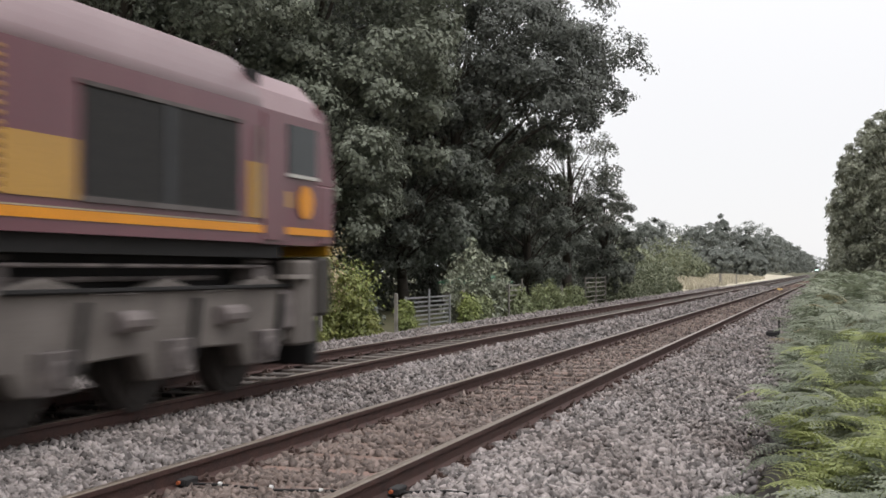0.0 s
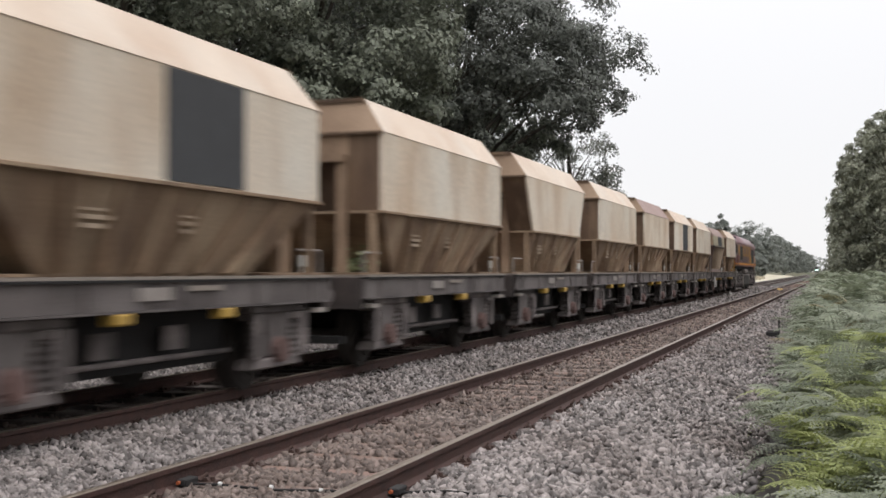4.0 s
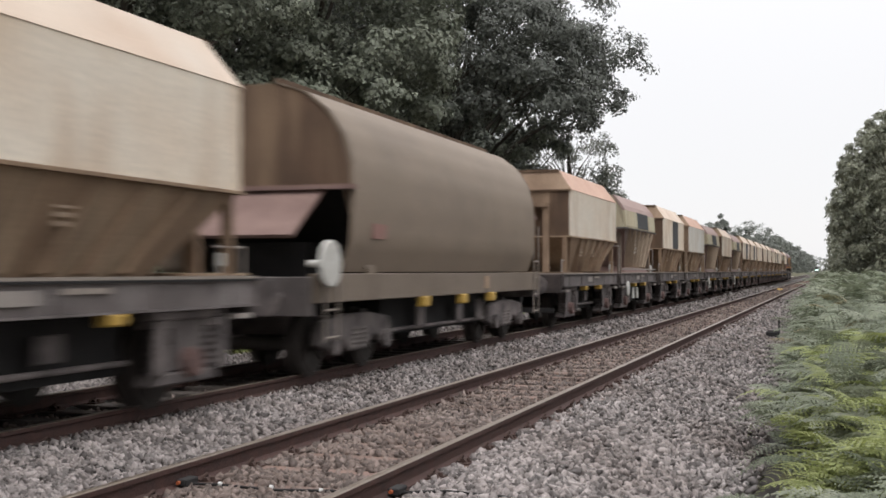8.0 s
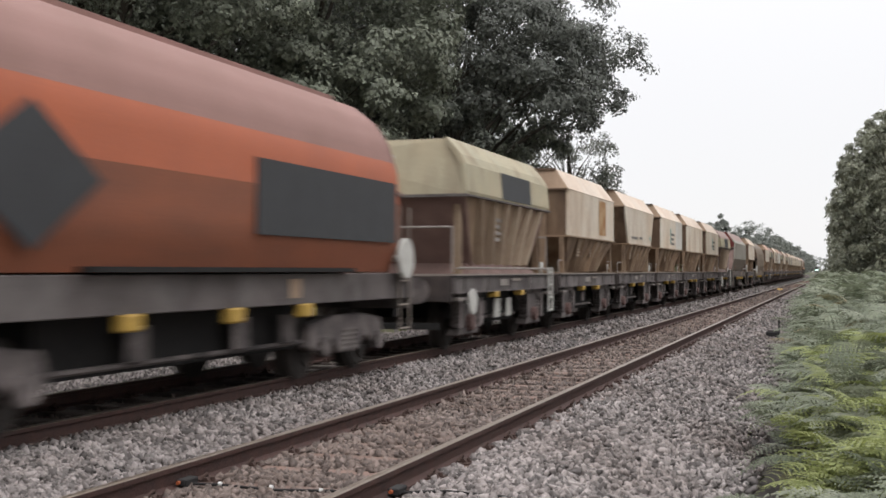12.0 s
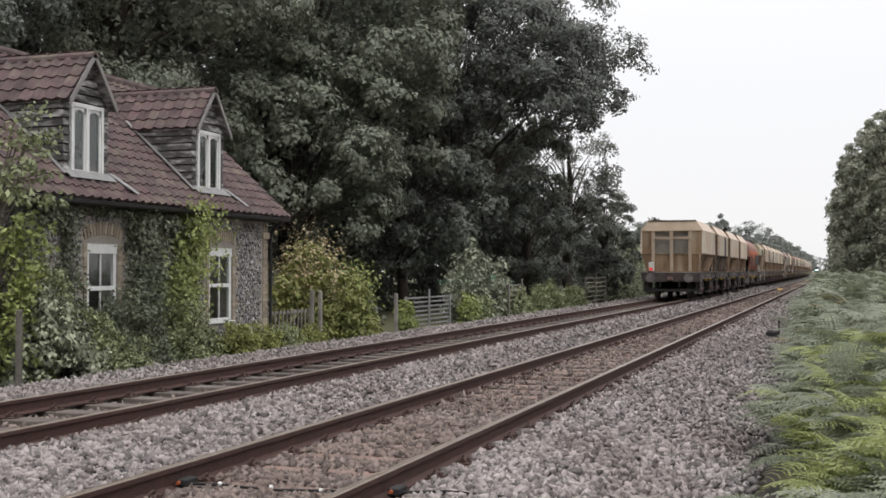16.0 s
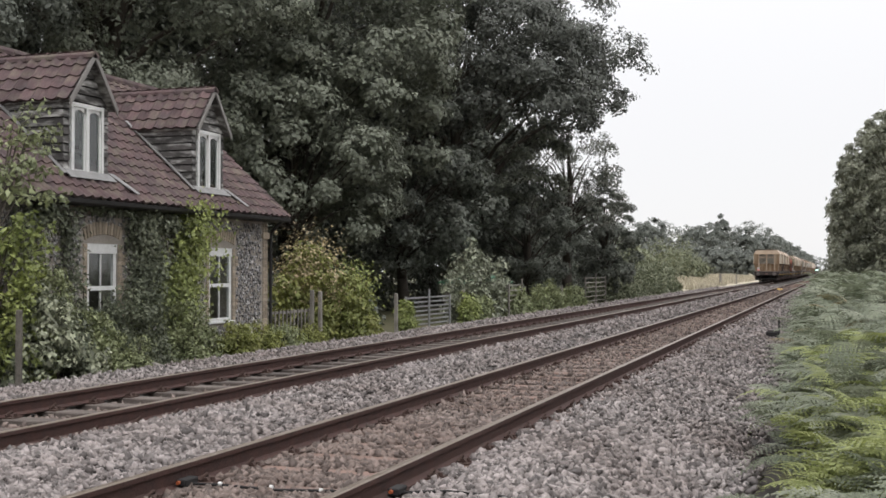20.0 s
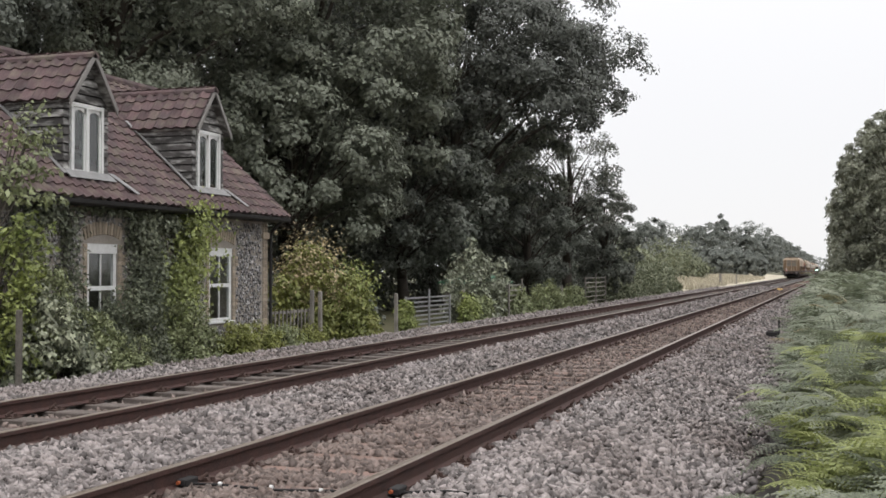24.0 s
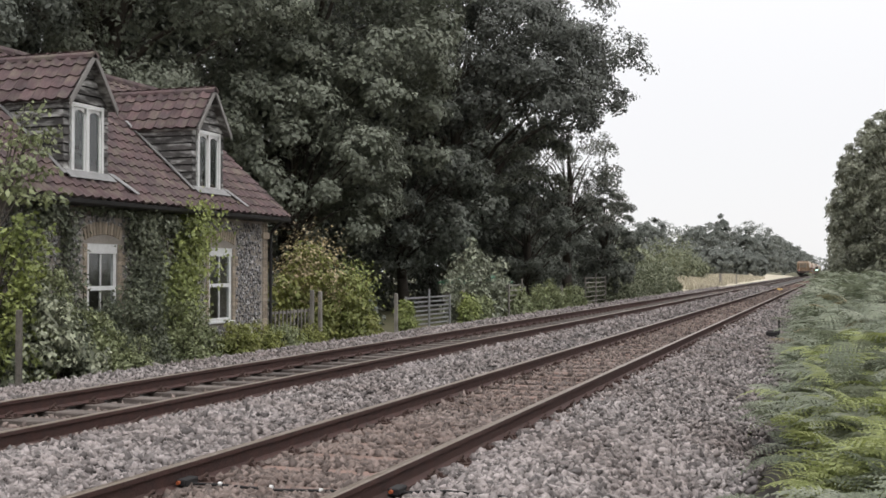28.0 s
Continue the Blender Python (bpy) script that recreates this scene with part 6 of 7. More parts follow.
def band_hopper(label, band="band", lower="hopper_dark", roof="pink_roof", disc=(-2.6, 0.85), ladder=None, end="band"):
    """A short two-axle hopper with a shallow painted band on top and a deep ribbed hopper below."""
    w = thing("hopper_wagon", label, "wagon", TRAIN)
    chassis(w, 3.42, disc, ladder)
    hw, L = 1.45, 2.95
    prof = [(hw - 0.02, 2.66), (hw, 2.72), (hw - 0.04, 3.18), (hw - 0.12, 3.34), (1.08, 3.64), (1.05, 3.60), (hw - 0.2, 3.3), (hw - 0.1, 3.16), (hw - 0.06, 2.72)]
    for s in (-1, 1):
        part("side_band", Shape().prism([(s * q[0], q[1]) for q in prof[:3] + prof[7:]], -L, L), M[band], w, "faded khaki painted band")
        part("roof_slope", Shape().prism([(s * q[0], q[1]) for q in prof[2:8]], -L, L), M[roof], w, "dusty pinkish sloped top")
    for e in (-1, 1):
        part("end_sheet", Shape().slab([(-hw + 0.06, e * L, 2.66), (hw - 0.06, e * L, 2.66), (hw - 0.12, e * (L - 0.02), 3.34), (1.06, e * (L - 0.1), 3.62), (-1.06, e * (L - 0.1), 3.62), (-hw + 0.12, e * (L - 0.02), 3.34)], -0.05 * e), M[end], w)
        part("end_beam", Shape().box(-hw, hw, e * L - 0.04, e * L + 0.04, 2.62, 2.67), M["frame"], w)
        for x in (-1.2, 1.2):
            part("end_post", Shape().box(x - 0.06, x + 0.06, e * 2.7 - 0.05, e * 2.7 + 0.05, 1.32, 2.66), M[lower], w)
        part("end_slope", Shape().slab([(-1.2, e * 1.9, 1.4), (1.2, e * 1.9, 1.4), (hw - 0.06, e * 2.85, 2.64), (-hw + 0.06, e * 2.85, 2.64)], -0.04 * e), M["end_pink" if disc else lower], w)
        part("end_rail", Shape().tube((1.3, e * 3.3, 1.35), (1.3, e * 3.3, 2.1), 0.018, sides=6).tube((1.3, e * 3.3, 2.1), (0.4, e * 3.3, 2.1), 0.018, sides=6), M["dusty_steel"], w)
    part("load", Shape().box(-1.25, 1.25, -2.8, 2.8, 3.2, 3.3), M["ballast"], w)
    part("waist_lip", Shape().box(hw - 0.07, hw + 0.03, -L - 0.02, L + 0.02, 2.63, 2.66).box(-hw - 0.03, -hw + 0.07, -L - 0.02, L + 0.02, 2.63, 2.66), M["frame"], w)
    low = [(-1.08, -1.85), (1.08, -1.85), (1.08, 1.85), (-1.08, 1.85)]
    high = [(-hw + 0.05, -2.84), (hw - 0.05, -2.84), (hw - 0.05, 2.84), (-hw + 0.05, 2.84)]
    part("hopper", Shape().hexa(low, 1.42, high, 2.64), M[lower], w, "deep grey-brown hopper")
    part("hopper_foot", Shape().hexa([(-1.3, -2.3), (1.3, -2.3), (1.3, 2.3), (-1.3, 2.3)], 1.32, [(-1.1, -1.9), (1.1, -1.9), (1.1, 1.9), (-1.1, 1.9)], 1.56), M["end_pink"], w, "dusty pink hopper foot")
    for s in (-1, 1):
        # ribs pale over a dark hopper: shadows between them are in the colours
        for i in range(6):
            y = -1.9 + 0.76 * i
            part("rib", Shape().slab([(s * 1.08, y * 0.8, 1.45), (s * 1.30, y * 0.8, 1.5), (s * (hw + 0.03), y * 1.12, 2.62), (s * (hw - 0.2), y * 1.12, 2.62)], 0.07), M["band_rib"], w, "dusty rib painted paler as lit")
    part("rim_rail", Shape().tube((1.38, -3.3, 1.42), (1.38, 3.3, 1.42), 0.02, sides=6), M["dusty_steel"], w)
    x = hw + 0.002
    part("panel", Shape().slab([(x, -0.75, 2.70), (x, 1.4, 2.70), (x - 0.035, 1.4, 3.19), (x - 0.035, -0.75, 3.19)], 0.008), M["panel"], w, "dark grey painted panel")
    bars(w, 1.32, -0.9, 2.35, 4, 0.5, 0.07, 0.12, M["dusty_steel"])
    for y in (-0.5, 0.3):
        part("side_plate", Shape().box(1.2, 1.23, y, y + 0.35, 0.5, 0.85), M["disc"], w, "pale grey equipment plate")
    return w


def bogie(w, y, r=0.42):
    bg = part("bolster", Shape().box(-0.97, 0.97, y - 0.2, y + 0.2, 0.5, 0.75), M["gear"], w)
    for s in (-1, 1):
        b = Shape().prism([(y - 1.25, 0.42), (y - 1.15, 0.72), (y - 0.45, 0.80), (y + 0.45, 0.80), (y + 1.15, 0.72), (y + 1.25, 0.42), (y + 0.95, 0.34), (y + 0.55, 0.5), (y + 0.3, 0.3), (y - 0.3, 0.3), (y - 0.55, 0.5), (y - 0.95, 0.34)],
                s * 0.98, s * 1.14, "x")
        part("bogie_side", b, M["gear"], bg, "dusty cast bogie side", bevel=0.02)
    for s in (-1, 1):
        for q in (-0.14, 0.14):
            part("spring", Shape().lathe(s * 1.09, y + q, [(0.32 + k * 0.03, 0.085 if k % 2 else 0.065) for k in range(11)]), M["bogie"], bg)
    for q in (-0.9, 0.9):
        for s in (-1, 1):
            part("axlebox", Shape().tube((s * 1.1, y + q, r), (s * 1.22, y + q, r), 0.13, sides=10), M["gear"], bg)
        wheelset(w, y + q, r)


def tub_wagon(label, body="round_body", orange=False, angular=False):
    """A long bogie hopper; a rounded or an angular tub overhanging sloped end sheets."""
    w = thing("bogie_hopper_wagon", label, "wagon", TRAIN)
    L, half = 4.72, 5.6
    for s in (-1, 1):
        part("side_beam", Shape().box(min(s * 1.26, s * 1.36), max(s * 1.26, s * 1.36), -half, half, 0.98, 1.34), M["frame" if orange or angular else "grey_low"], w, "grey-brown steel side beam", bevel=0.01)
    for y in (-half + 0.1, -2.5, 0, 2.5, half - 0.2):
        part("cross_member", Shape().box(-1.24, 1.24, y, y + 0.12, 1.0, 1.25), M["frame"], w)
    part("deck", Shape().box(-1.24, 1.24, -half, half, 1.26, 1.29), M["frame"], w)
    # near-black block under the floor, its shade put in with the gear
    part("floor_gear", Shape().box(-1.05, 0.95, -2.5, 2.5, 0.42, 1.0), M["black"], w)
    for y in (-1.4, 0.6, 1.75):
        part("side_plate", Shape().box(1.1, 1.14, y, y + 0.36, 0.52, 0.86), M["gear"], w, "grey equipment plate", bevel=0.01)
    part("brake_rod", Shape().tube((1.06, -2.4, 0.5), (1.06, 2.4, 0.5), 0.03, sides=6), M["gear"], w)
    if angular:
        prof = [(1.22, 1.40), (1.45, 2.12), (1.45, 3.12), (1.30, 3.32), (0.95, 3.78)]
    else:
        prof = [(1.32, 1.36), (1.45, 1.75), (1.48, 2.3), (1.45, 2.75), (1.33, 3.14), (1.12, 3.45), (0.8, 3.70), (0.42, 3.83)]
    def sheet(name, pts, mm, label, rear=None):
        """One long sheet of the tub's side, from the points of its section."""
        for s in (-1, 1):
            sh = Shape()
            n = len(pts)
            rear_at = rear or [L] * n
            vs = [(s * x, -r, z) for (x, z), r in zip(pts, rear_at)] + [(s * x, L, z) for x, z in pts]
            vs += [(s * (x - 0.05), -r, z - 0.01) for (x, z), r in zip(pts, rear_at)] + [(s * (x - 0.05), L, z - 0.01) for x, z in pts]
            fs = []
            for i in range(n - 1):
                fs += [(i, i + 1, n + i + 1, n + i), (2 * n + i + 1, 2 * n + i, 3 * n + i, 3 * n + i + 1), (i + 1, i, 2 * n + i, 2 * n + i + 1), (n + i, n + i + 1, 3 * n + i + 1, 3 * n + i)]
            fs += [(n - 1, 2 * n - 1, 4 * n - 1, 3 * n - 1), (n, 0, 2 * n, 3 * n)]
            sh.add(vs[:2 * n], [g for k, g in enumerate(fs[:-2]) if k % 4 == 0])
            part(name, sh.add(vs, [g for k, g in enumerate(fs) if k % 4 or k >= len(fs) - 2]), mm, w, label, smooth=not angular)
    if angular:
        sheet("side_sheet", prof[:2], M["grey_low"], "grimy lower side", [L + 0.75, L + 0.35])
        sheet("side_sheet", prof[1:4], M["grey_body"], "grey side sheet", [L + 0.35, L, L])
        sheet("roof_slope", prof[3:], M["pink_roof"], "dusty pink roof slope")
    else:
        fine = [(np.interp(t, range(len(prof)), [q[0] for q in prof]), np.interp(t, range(len(prof)), [q[1] for q in prof])) for t in np.linspace(0, len(prof) - 1, 22)]
        # the curve's shading is put in as three bands of colour
        if orange:
            sheet("tub_sheet", fine[:7], M[body], "weathered orange lower side, painted darker as shade")
            sheet("tub_sheet", fine[6:11], M["orange_bright"], "bright orange band of painted light")
            sheet("tub_sheet", fine[10:], M["orange_top"], "upper side painted dull pink as sky light")
        else:
            sheet("tub_sheet", fine, M[body], "brown dusty tub side")
    arch = [q for q in prof if q[1] > 2.44]
    base = [(1.46, 2.48)] if not angular else [(1.45, 2.86)]
    outline = base + [q for q in arch if q[1] > base[0][1]]
    full = outline + [(-q[0], q[1]) for q in reversed(outline)]
    ends = M["end_red"] if angular else M["end_brown"] if not orange else M["orange_top"]
    for e in (-1, 1):
        part("end_bulkhead", Shape().prism(full, e * (L - 0.02), e * (L - 0.09)), ends, w, "dark red end bulkhead" if angular else "brown rounded end bulkhead")
        part("bulkhead_lip", Shape().box(-1.5, 1.5, e * L - 0.08, e * L + 0.06, base[0][1] - 0.06, base[0][1]), M["end_pink"], w)
        top_y, low_y = e * (L - 0.15), e * (L + 0.72)
        sw = 1.4 if angular else 1.05
        if angular:
            for k in (0.2, 0.45, 0.7):
                zz, yy = base[0][1] - 0.02 + (1.42 - base[0][1]) * k, top_y + (low_y - top_y) * k + e * 0.06
                part("end_rung", Shape().tube((-1.1, yy, zz), (1.15, yy, zz), 0.03, sides=6), M["gear"], w)
            part("end_stiffener", Shape().slab([(0.35, top_y + e * 0.05, base[0][1] - 0.1), (0.5, top_y + e * 0.05, base[0][1] - 0.1), (0.5, low_y + e * 0.05, 1.45), (0.35, low_y + e * 0.05, 1.45)], 0.05 * -e), M["end_pink"], w)
        part("slope_sheet", Shape().slab([(-sw, top_y, base[0][1] - 0.02), (sw, top_y, base[0][1] - 0.02), (0.95 if not angular else 1.3, low_y, 1.78 if not angular else 1.42), (-0.95 if not angular else -1.3, low_y, 1.78 if not angular else 1.42)], 0.05 * -e),
             M["end_pink"], w, "dusty pink sloped end sheet")
        # chute and inner end near black: shade under the overhang is painted
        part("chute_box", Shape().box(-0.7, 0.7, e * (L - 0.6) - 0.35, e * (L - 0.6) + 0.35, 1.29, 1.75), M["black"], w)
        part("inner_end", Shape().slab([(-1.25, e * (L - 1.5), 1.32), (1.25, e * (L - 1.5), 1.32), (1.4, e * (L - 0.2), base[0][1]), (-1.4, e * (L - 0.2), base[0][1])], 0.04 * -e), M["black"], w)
        for x in (-1.3, 1.3):
            part("corner_brace", Shape().slab([(x, e * (L - 0.02), base[0][1]), (x, e * (L - 0.3), base[0][1]), (x, e * (L - 1.1), 1.34), (x, e * (L - 0.75), 1.34)], 0.05), M["round_body" if not angular else "grey_low"], w)
        part("headstock", Shape().box(-1.3, 1.3, e * half - 0.08, e * half + 0.08, 0.82, 1.3), M["frame"], w, bevel=0.01)
        for s in (-1, 1):
            buffer(w, s * 0.87, e * half, e)
        bogie(w, e * 3.75)
        s = Shape()
        for i in range(4):
            s.tube((1.38, e * 5.2 - 0.2, 0.55 + 0.34 * i), (1.38, e * 5.2 + 0.2, 0.55 + 0.34 * i), 0.014, sides=6)
        for q in (-0.2, 0.2):
            s.tube((1.38, e * 5.2 + q, 0.5), (1.38, e * 5.2 + q, 2.3 if e > 0 else 1.7), 0.016, sides=6)
        part("ladder", s, M["sill"], w, "pale steel end ladder")
        if e > 0:
            for z in (2.7, 3.0):
                part("handrail", Shape().tube((1.0, L + 0.12, z), (1.35, L + 0.12, z), 0.015, sides=6), M["disc"], w)
    part("load", Shape().box(-1.1, 1.1, -4.4, 4.4, 3.2, 3.3), M["ballast"], w)
    if not angular:
        part("top_rim", Shape().box(0.36, 0.46, -L, L, 3.82, 3.88).box(-0.46, -0.36, -L, L, 3.82, 3.88), ends, w)
    yd, zd = ((4.95, 1.55) if orange else (-5.5, 1.46)) if not angular else (4.75, 1.5)
    part("hand_brake_wheel", Shape().tube((1.46, yd, zd), (1.52, yd, zd), 0.29, 0.29, 20).tube((1.2, yd, zd), (1.46, yd, zd), 0.05), M["disc"], w, "white disc hand-brake wheel", bevel=0.012)
    for y in (-1.7, 0.2, 1.9):
        part("release_box", Shape().box(1.28, 1.42, y - 0.14, y + 0.14, 0.83, 0.99), M["yellow"], w, "yellow brake release box", bevel=0.02)
    part("data_plate", Shape().box(1.362, 1.37, 1.5, 1.78, 1.06, 1.28), M["end_tan"], w)
    if orange:
        part("diamond", Shape().slab([(1.50, -4.1, 2.12), (1.495, -3.2, 1.52), (1.50, -2.3, 2.12), (1.49, -3.2, 2.70)], 0.012), M["panel"], w, "dark grey diamond")
        part("panel", Shape().slab([(1.495, 0.45, 1.76), (1.495, 4.55, 1.76), (1.495, 4.55, 2.58), (1.495, 0.45, 2.58)], 0.012), M["panel"], w, "dark grey rectangle")
        part("side_step", Shape().box(1.30, 1.46, -2.4, 3.2, 1.36, 1.41), M["black"], w)
    elif not angular:
        part("red_mark", Shape().slab([(1.475, -4.1, 1.8), (1.475, -3.6, 1.8), (1.485, -3.6, 2.0), (1.485, -4.1, 2.0)], 0.004), M["orange_top"], w, "faded red mark")
    else:
        part("graffiti_mark", Shape().slab([(1.275, -3.4, 1.5), (1.275, -2.7, 1.5), (1.33, -2.7, 1.66), (1.33, -3.4, 1.66)], 0.004), M["orange_body"], w, "faded orange mark")
        for i in range(9):
            y = -4.2 + i
            part("rib", Shape().box(1.18, 1.40, y, y + 0.08, 1.06, 1.36), M["sill"], w)
    return w


def locomotive():
    loco = thing("diesel_locomotive", "maroon and gold diesel freight locomotive with yellow cab ends", "locomotive")
    L = 9.95
    prof = [(1.33, 1.80), (1.33, 3.17)]
    arc = [(1.33, 3.17), (1.31, 3.28), (1.25, 3.39), (1.17, 3.51), (1.08, 3.62), (0.98, 3.71), (0.86, 3.78), (0.7, 3.83), (0.5, 3.86)]
    hull = [(1.31, 1.68), *[(q[0] - 0.02, q[1]) for q in prof], *[(q[0] - 0.03, q[1] - 0.02) for q in arc[1:]]]
    hull = hull + [(-x, z) for x, z in reversed(hull)]
    part("body_core", Shape().prism(hull, -8.0, 8.0), M["maroon"], loco, "maroon body")
    for s in (-1, 1):
        part("side_sheet", Shape().box(min(s * 1.31, s * 1.33), max(s * 1.31, s * 1.33), -8.0, 8.0, 1.68, 3.17), M["maroon"], loco, "maroon body side")
        roof = arc + [(q[0] - 0.04, q[1] - 0.05) for q in reversed(arc)]
        part("roof_panel", Shape().prism([(s * q[0], q[1]) for q in roof], -8.0, 8.0), M["maroon_roof"], loco, "dusty maroon roof with a painted pale sky sheen", smooth=True)
        part("stripe", Shape().box(min(s * 1.335, s * 1.342), max(s * 1.335, s * 1.342), -L + 0.15, L - 0.15, 1.79, 1.875), M["stripe"], loco, "orange waist stripe")
        part("white_line", Shape().box(min(s * 1.335, s * 1.34), max(s * 1.335, s * 1.34), -7.9, 7.9, 1.88, 1.892), M["band"], loco)
        # ribbed body side
        n = 16
        for i in range(n):
            z0 = 1.96 + (3.12 - 1.96) * i / n
            zz = z0 + 0.036
            up = i >= 6
            if up:
                spans = [(-3.8, 3.7, "gold")]
                if 8 <= i <= 13:
                    spans = [(-3.8, -2.9, "gold"), (-2.9, -2.2, "maroon"), (-2.2, -1.9, "gold"), (-1.9, -1.2, "maroon"), (-1.2, 0.5, "gold"), (0.5, 1.3, "maroon"), (1.3, 3.7, "gold")]
            else:
                cut = 2.05 + i * 0.12
                spans = [(-3.8, cut, "maroon"), (cut, 3.7, "gold")]
            if s < 0:
                spans = [(-3.8, 3.7, "gold" if up else "maroon")]
            for y0, y1, mm in spans:
                part("rib", Shape().prism([(s * 1.33, z0), (s * 1.365, z0 + 0.012), (s * 1.365, zz), (s * 1.33, zz + 0.014)], y0, y1), M[mm], loco)
        for y0, y1, z0, z1 in ((4.75, 7.45, 2.0, 2.93), (-6.2, -4.0, 2.12, 2.98)):
            g = part("grille", Shape().box(min(s * 1.33, s * 1.345), max(s * 1.33, s * 1.345), y0, y1, z0, z1), M["grille"], loco, "dark air intake grille")
            for i in range(16):
                z = z0 + 0.02 + (z1 - z0 - 0.03) * i / 16
                part("slat", Shape().slab([(s * 1.346, y0 + 0.03, z), (s * 1.346, y1 - 0.03, z), (s * 1.352, y1 - 0.03, z + 0.05), (s * 1.352, y0 + 0.03, z + 0.05)], 0.004), M["grille"], g)
            ym = (y0 + y1) / 2
            part("grille_post", Shape().box(min(s * 1.346, s * 1.362), max(s * 1.346, s * 1.362), ym - 0.07, ym + 0.07, z0, z1), M["panel"], g, "grey centre post")
            part("grille_frame", Shape().box(min(s * 1.34, s * 1.365), max(s * 1.34, s * 1.365), y0 - 0.04, y1 + 0.04, z0 - 0.05, z0).box(min(s * 1.34, s * 1.365), max(s * 1.34, s * 1.365), y0 - 0.04, y1 + 0.04, z1, z1 + 0.04), M["frame"], g)
        part("gold_panel", Shape().box(min(s * 1.334, s * 1.345), max(s * 1.334, s * 1.345), 3.72, 4.68, 1.96, 2.46), M["gold"], loco, "gold side panel")
        part("gold_panel", Shape().box(min(s * 1.334, s * 1.345), max(s * 1.334, s * 1.345), -7.3, -6.55, 2.42, 3.1), M["gold"], loco, "gold side panel")
        part("warning_plate", Shape().box(min(s * 1.334, s * 1.342), max(s * 1.334, s * 1.342), -7.5, -7.12, 2.05, 2.2), M["loco_yellow"], loco)
        part("gold_panel", Shape().box(min(s * 1.334, s * 1.345), max(s * 1.334, s * 1.345), 7.66, 8.2, 1.95, 2.55), M["gold"], loco, "gold side panel")
        part("handrail", Shape().tube((s * 1.37, 7.85, 1.95), (s * 1.37, 7.85, 2.95), 0.018, sides=6).tube((s * 1.37, -6.5, 1.95), (s * 1.37, -6.5, 2.95), 0.018, sides=6), M["dusty_steel"], loco)
        part("door", Shape().box(min(s * 1.334, s * 1.35), max(s * 1.334, s * 1.35), 8.0, 8.55, 1.72, 3.12), M["maroon"], loco)
        part("door", Shape().box(min(s * 1.334, s * 1.35), max(s * 1.334, s * 1.35), -8.2, -7.6, 1.72, 3.12), M["maroon"], loco)
        part("solebar", Shape().box(min(s * 1.1, s * 1.26), max(s * 1.1, s * 1.26), -8.6, 8.6, 1.52, 1.68), M["black"], loco)
    part("roof_top", Shape().prism([(0.5, 3.8), (0.5, 3.86), (0.4, 3.92), (-0.4, 3.92), (-0.5, 3.86), (-0.5, 3.8)], -7.6, 7.6), M["bogie"], loco, "grimy roof hatches")
    part("exhaust", Shape().box(-0.6, 0.6, -1.2, 1.4, 3.86, 3.99), M["tank"], loco, bevel=0.02)
    for e in (-1, 1):
        cab = Shape()
        f = [(1.31, 1.67), (1.33, 3.17), (1.22, 3.40), (1.0, 3.62), (0.5, 3.78)]
        f = f + [(-x, z) for x, z in reversed(f)]
        cab.prism(f, e * 8.0, e * (L - 0.45))
        cb = part("cab", cab, M["maroon"], loco, "maroon driving cab")
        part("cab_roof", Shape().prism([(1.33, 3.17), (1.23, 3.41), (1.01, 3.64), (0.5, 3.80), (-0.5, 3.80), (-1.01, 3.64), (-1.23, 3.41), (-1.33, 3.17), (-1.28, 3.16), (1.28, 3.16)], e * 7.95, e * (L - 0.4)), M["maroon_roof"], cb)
        part("cab_nose", Shape().prism([(e * (L - 0.46), 1.68), (e * (L - 0.03), 1.68), (e * (L - 0.01), 2.42), (e * (L - 0.46), 2.42)], -1.325, 1.325, "x"), M["maroon"], cb, "maroon cab corner", bevel=0.03)
        part("cab_front", Shape().box(-1.26, 1.26, min(e * (L - 0.03), e * (L + 0.02)), max(e * (L - 0.03), e * (L + 0.02)), 1.55 if e > 0 else 1.2, 2.40), M["loco_yellow"], cb, "yellow lower cab front", bevel=0.02)
        part("windscreen_frame", Shape().prism([(e * (L - 0.46), 2.42), (e * (L + 0.02), 2.42), (e * (L - 0.25), 3.3), (e * (L - 0.46), 3.35)], -1.31, 1.31, "x"), M["maroon"], cb)
        for x in (-0.68, 0.68):
            part("windscreen", Shape().slab([(x - 0.52, e * (L + 0.012), 2.5), (x + 0.52, e * (L + 0.012), 2.5), (x + 0.52, e * (L - 0.2), 3.16), (x - 0.52, e * (L - 0.2), 3.16)], 0.02 * e), M["cab_glass"], cb, "dark windscreen pane")
            part("headlight", Shape().tube((x * 1.3, e * (L + 0.0), 1.95), (x * 1.3, e * (L + 0.05), 1.95), 0.11, sides=12), M["dusty_steel"], cb)
        part("lamp_cluster", Shape().box(-1.15, -0.65, e * (L + 0.02) - 0.02, e * (L + 0.02) + 0.03, 1.55, 1.85).box(0.65, 1.15, e * (L + 0.02) - 0.02, e * (L + 0.02) + 0.03, 1.55, 1.85), M["black"], cb)
        for s in (-1, 1):
            part("side_window", Shape().box(min(s * 1.332, s * 1.345), max(s * 1.332, s * 1.345), min(e * 8.62, e * 9.38), max(e * 8.62, e * 9.38), 2.5, 3.06), M["cab_glass"], cb, "dark cab side window")
            part("window_ledge", Shape().box(min(s * 1.33, s * 1.37), max(s * 1.33, s * 1.37), min(e * 8.6, e * 9.4), max(e * 8.6, e * 9.4), 2.45, 2.49), M["disc"], cb)
            buffer(loco, s * 0.87, e * (L - 0.05), e)
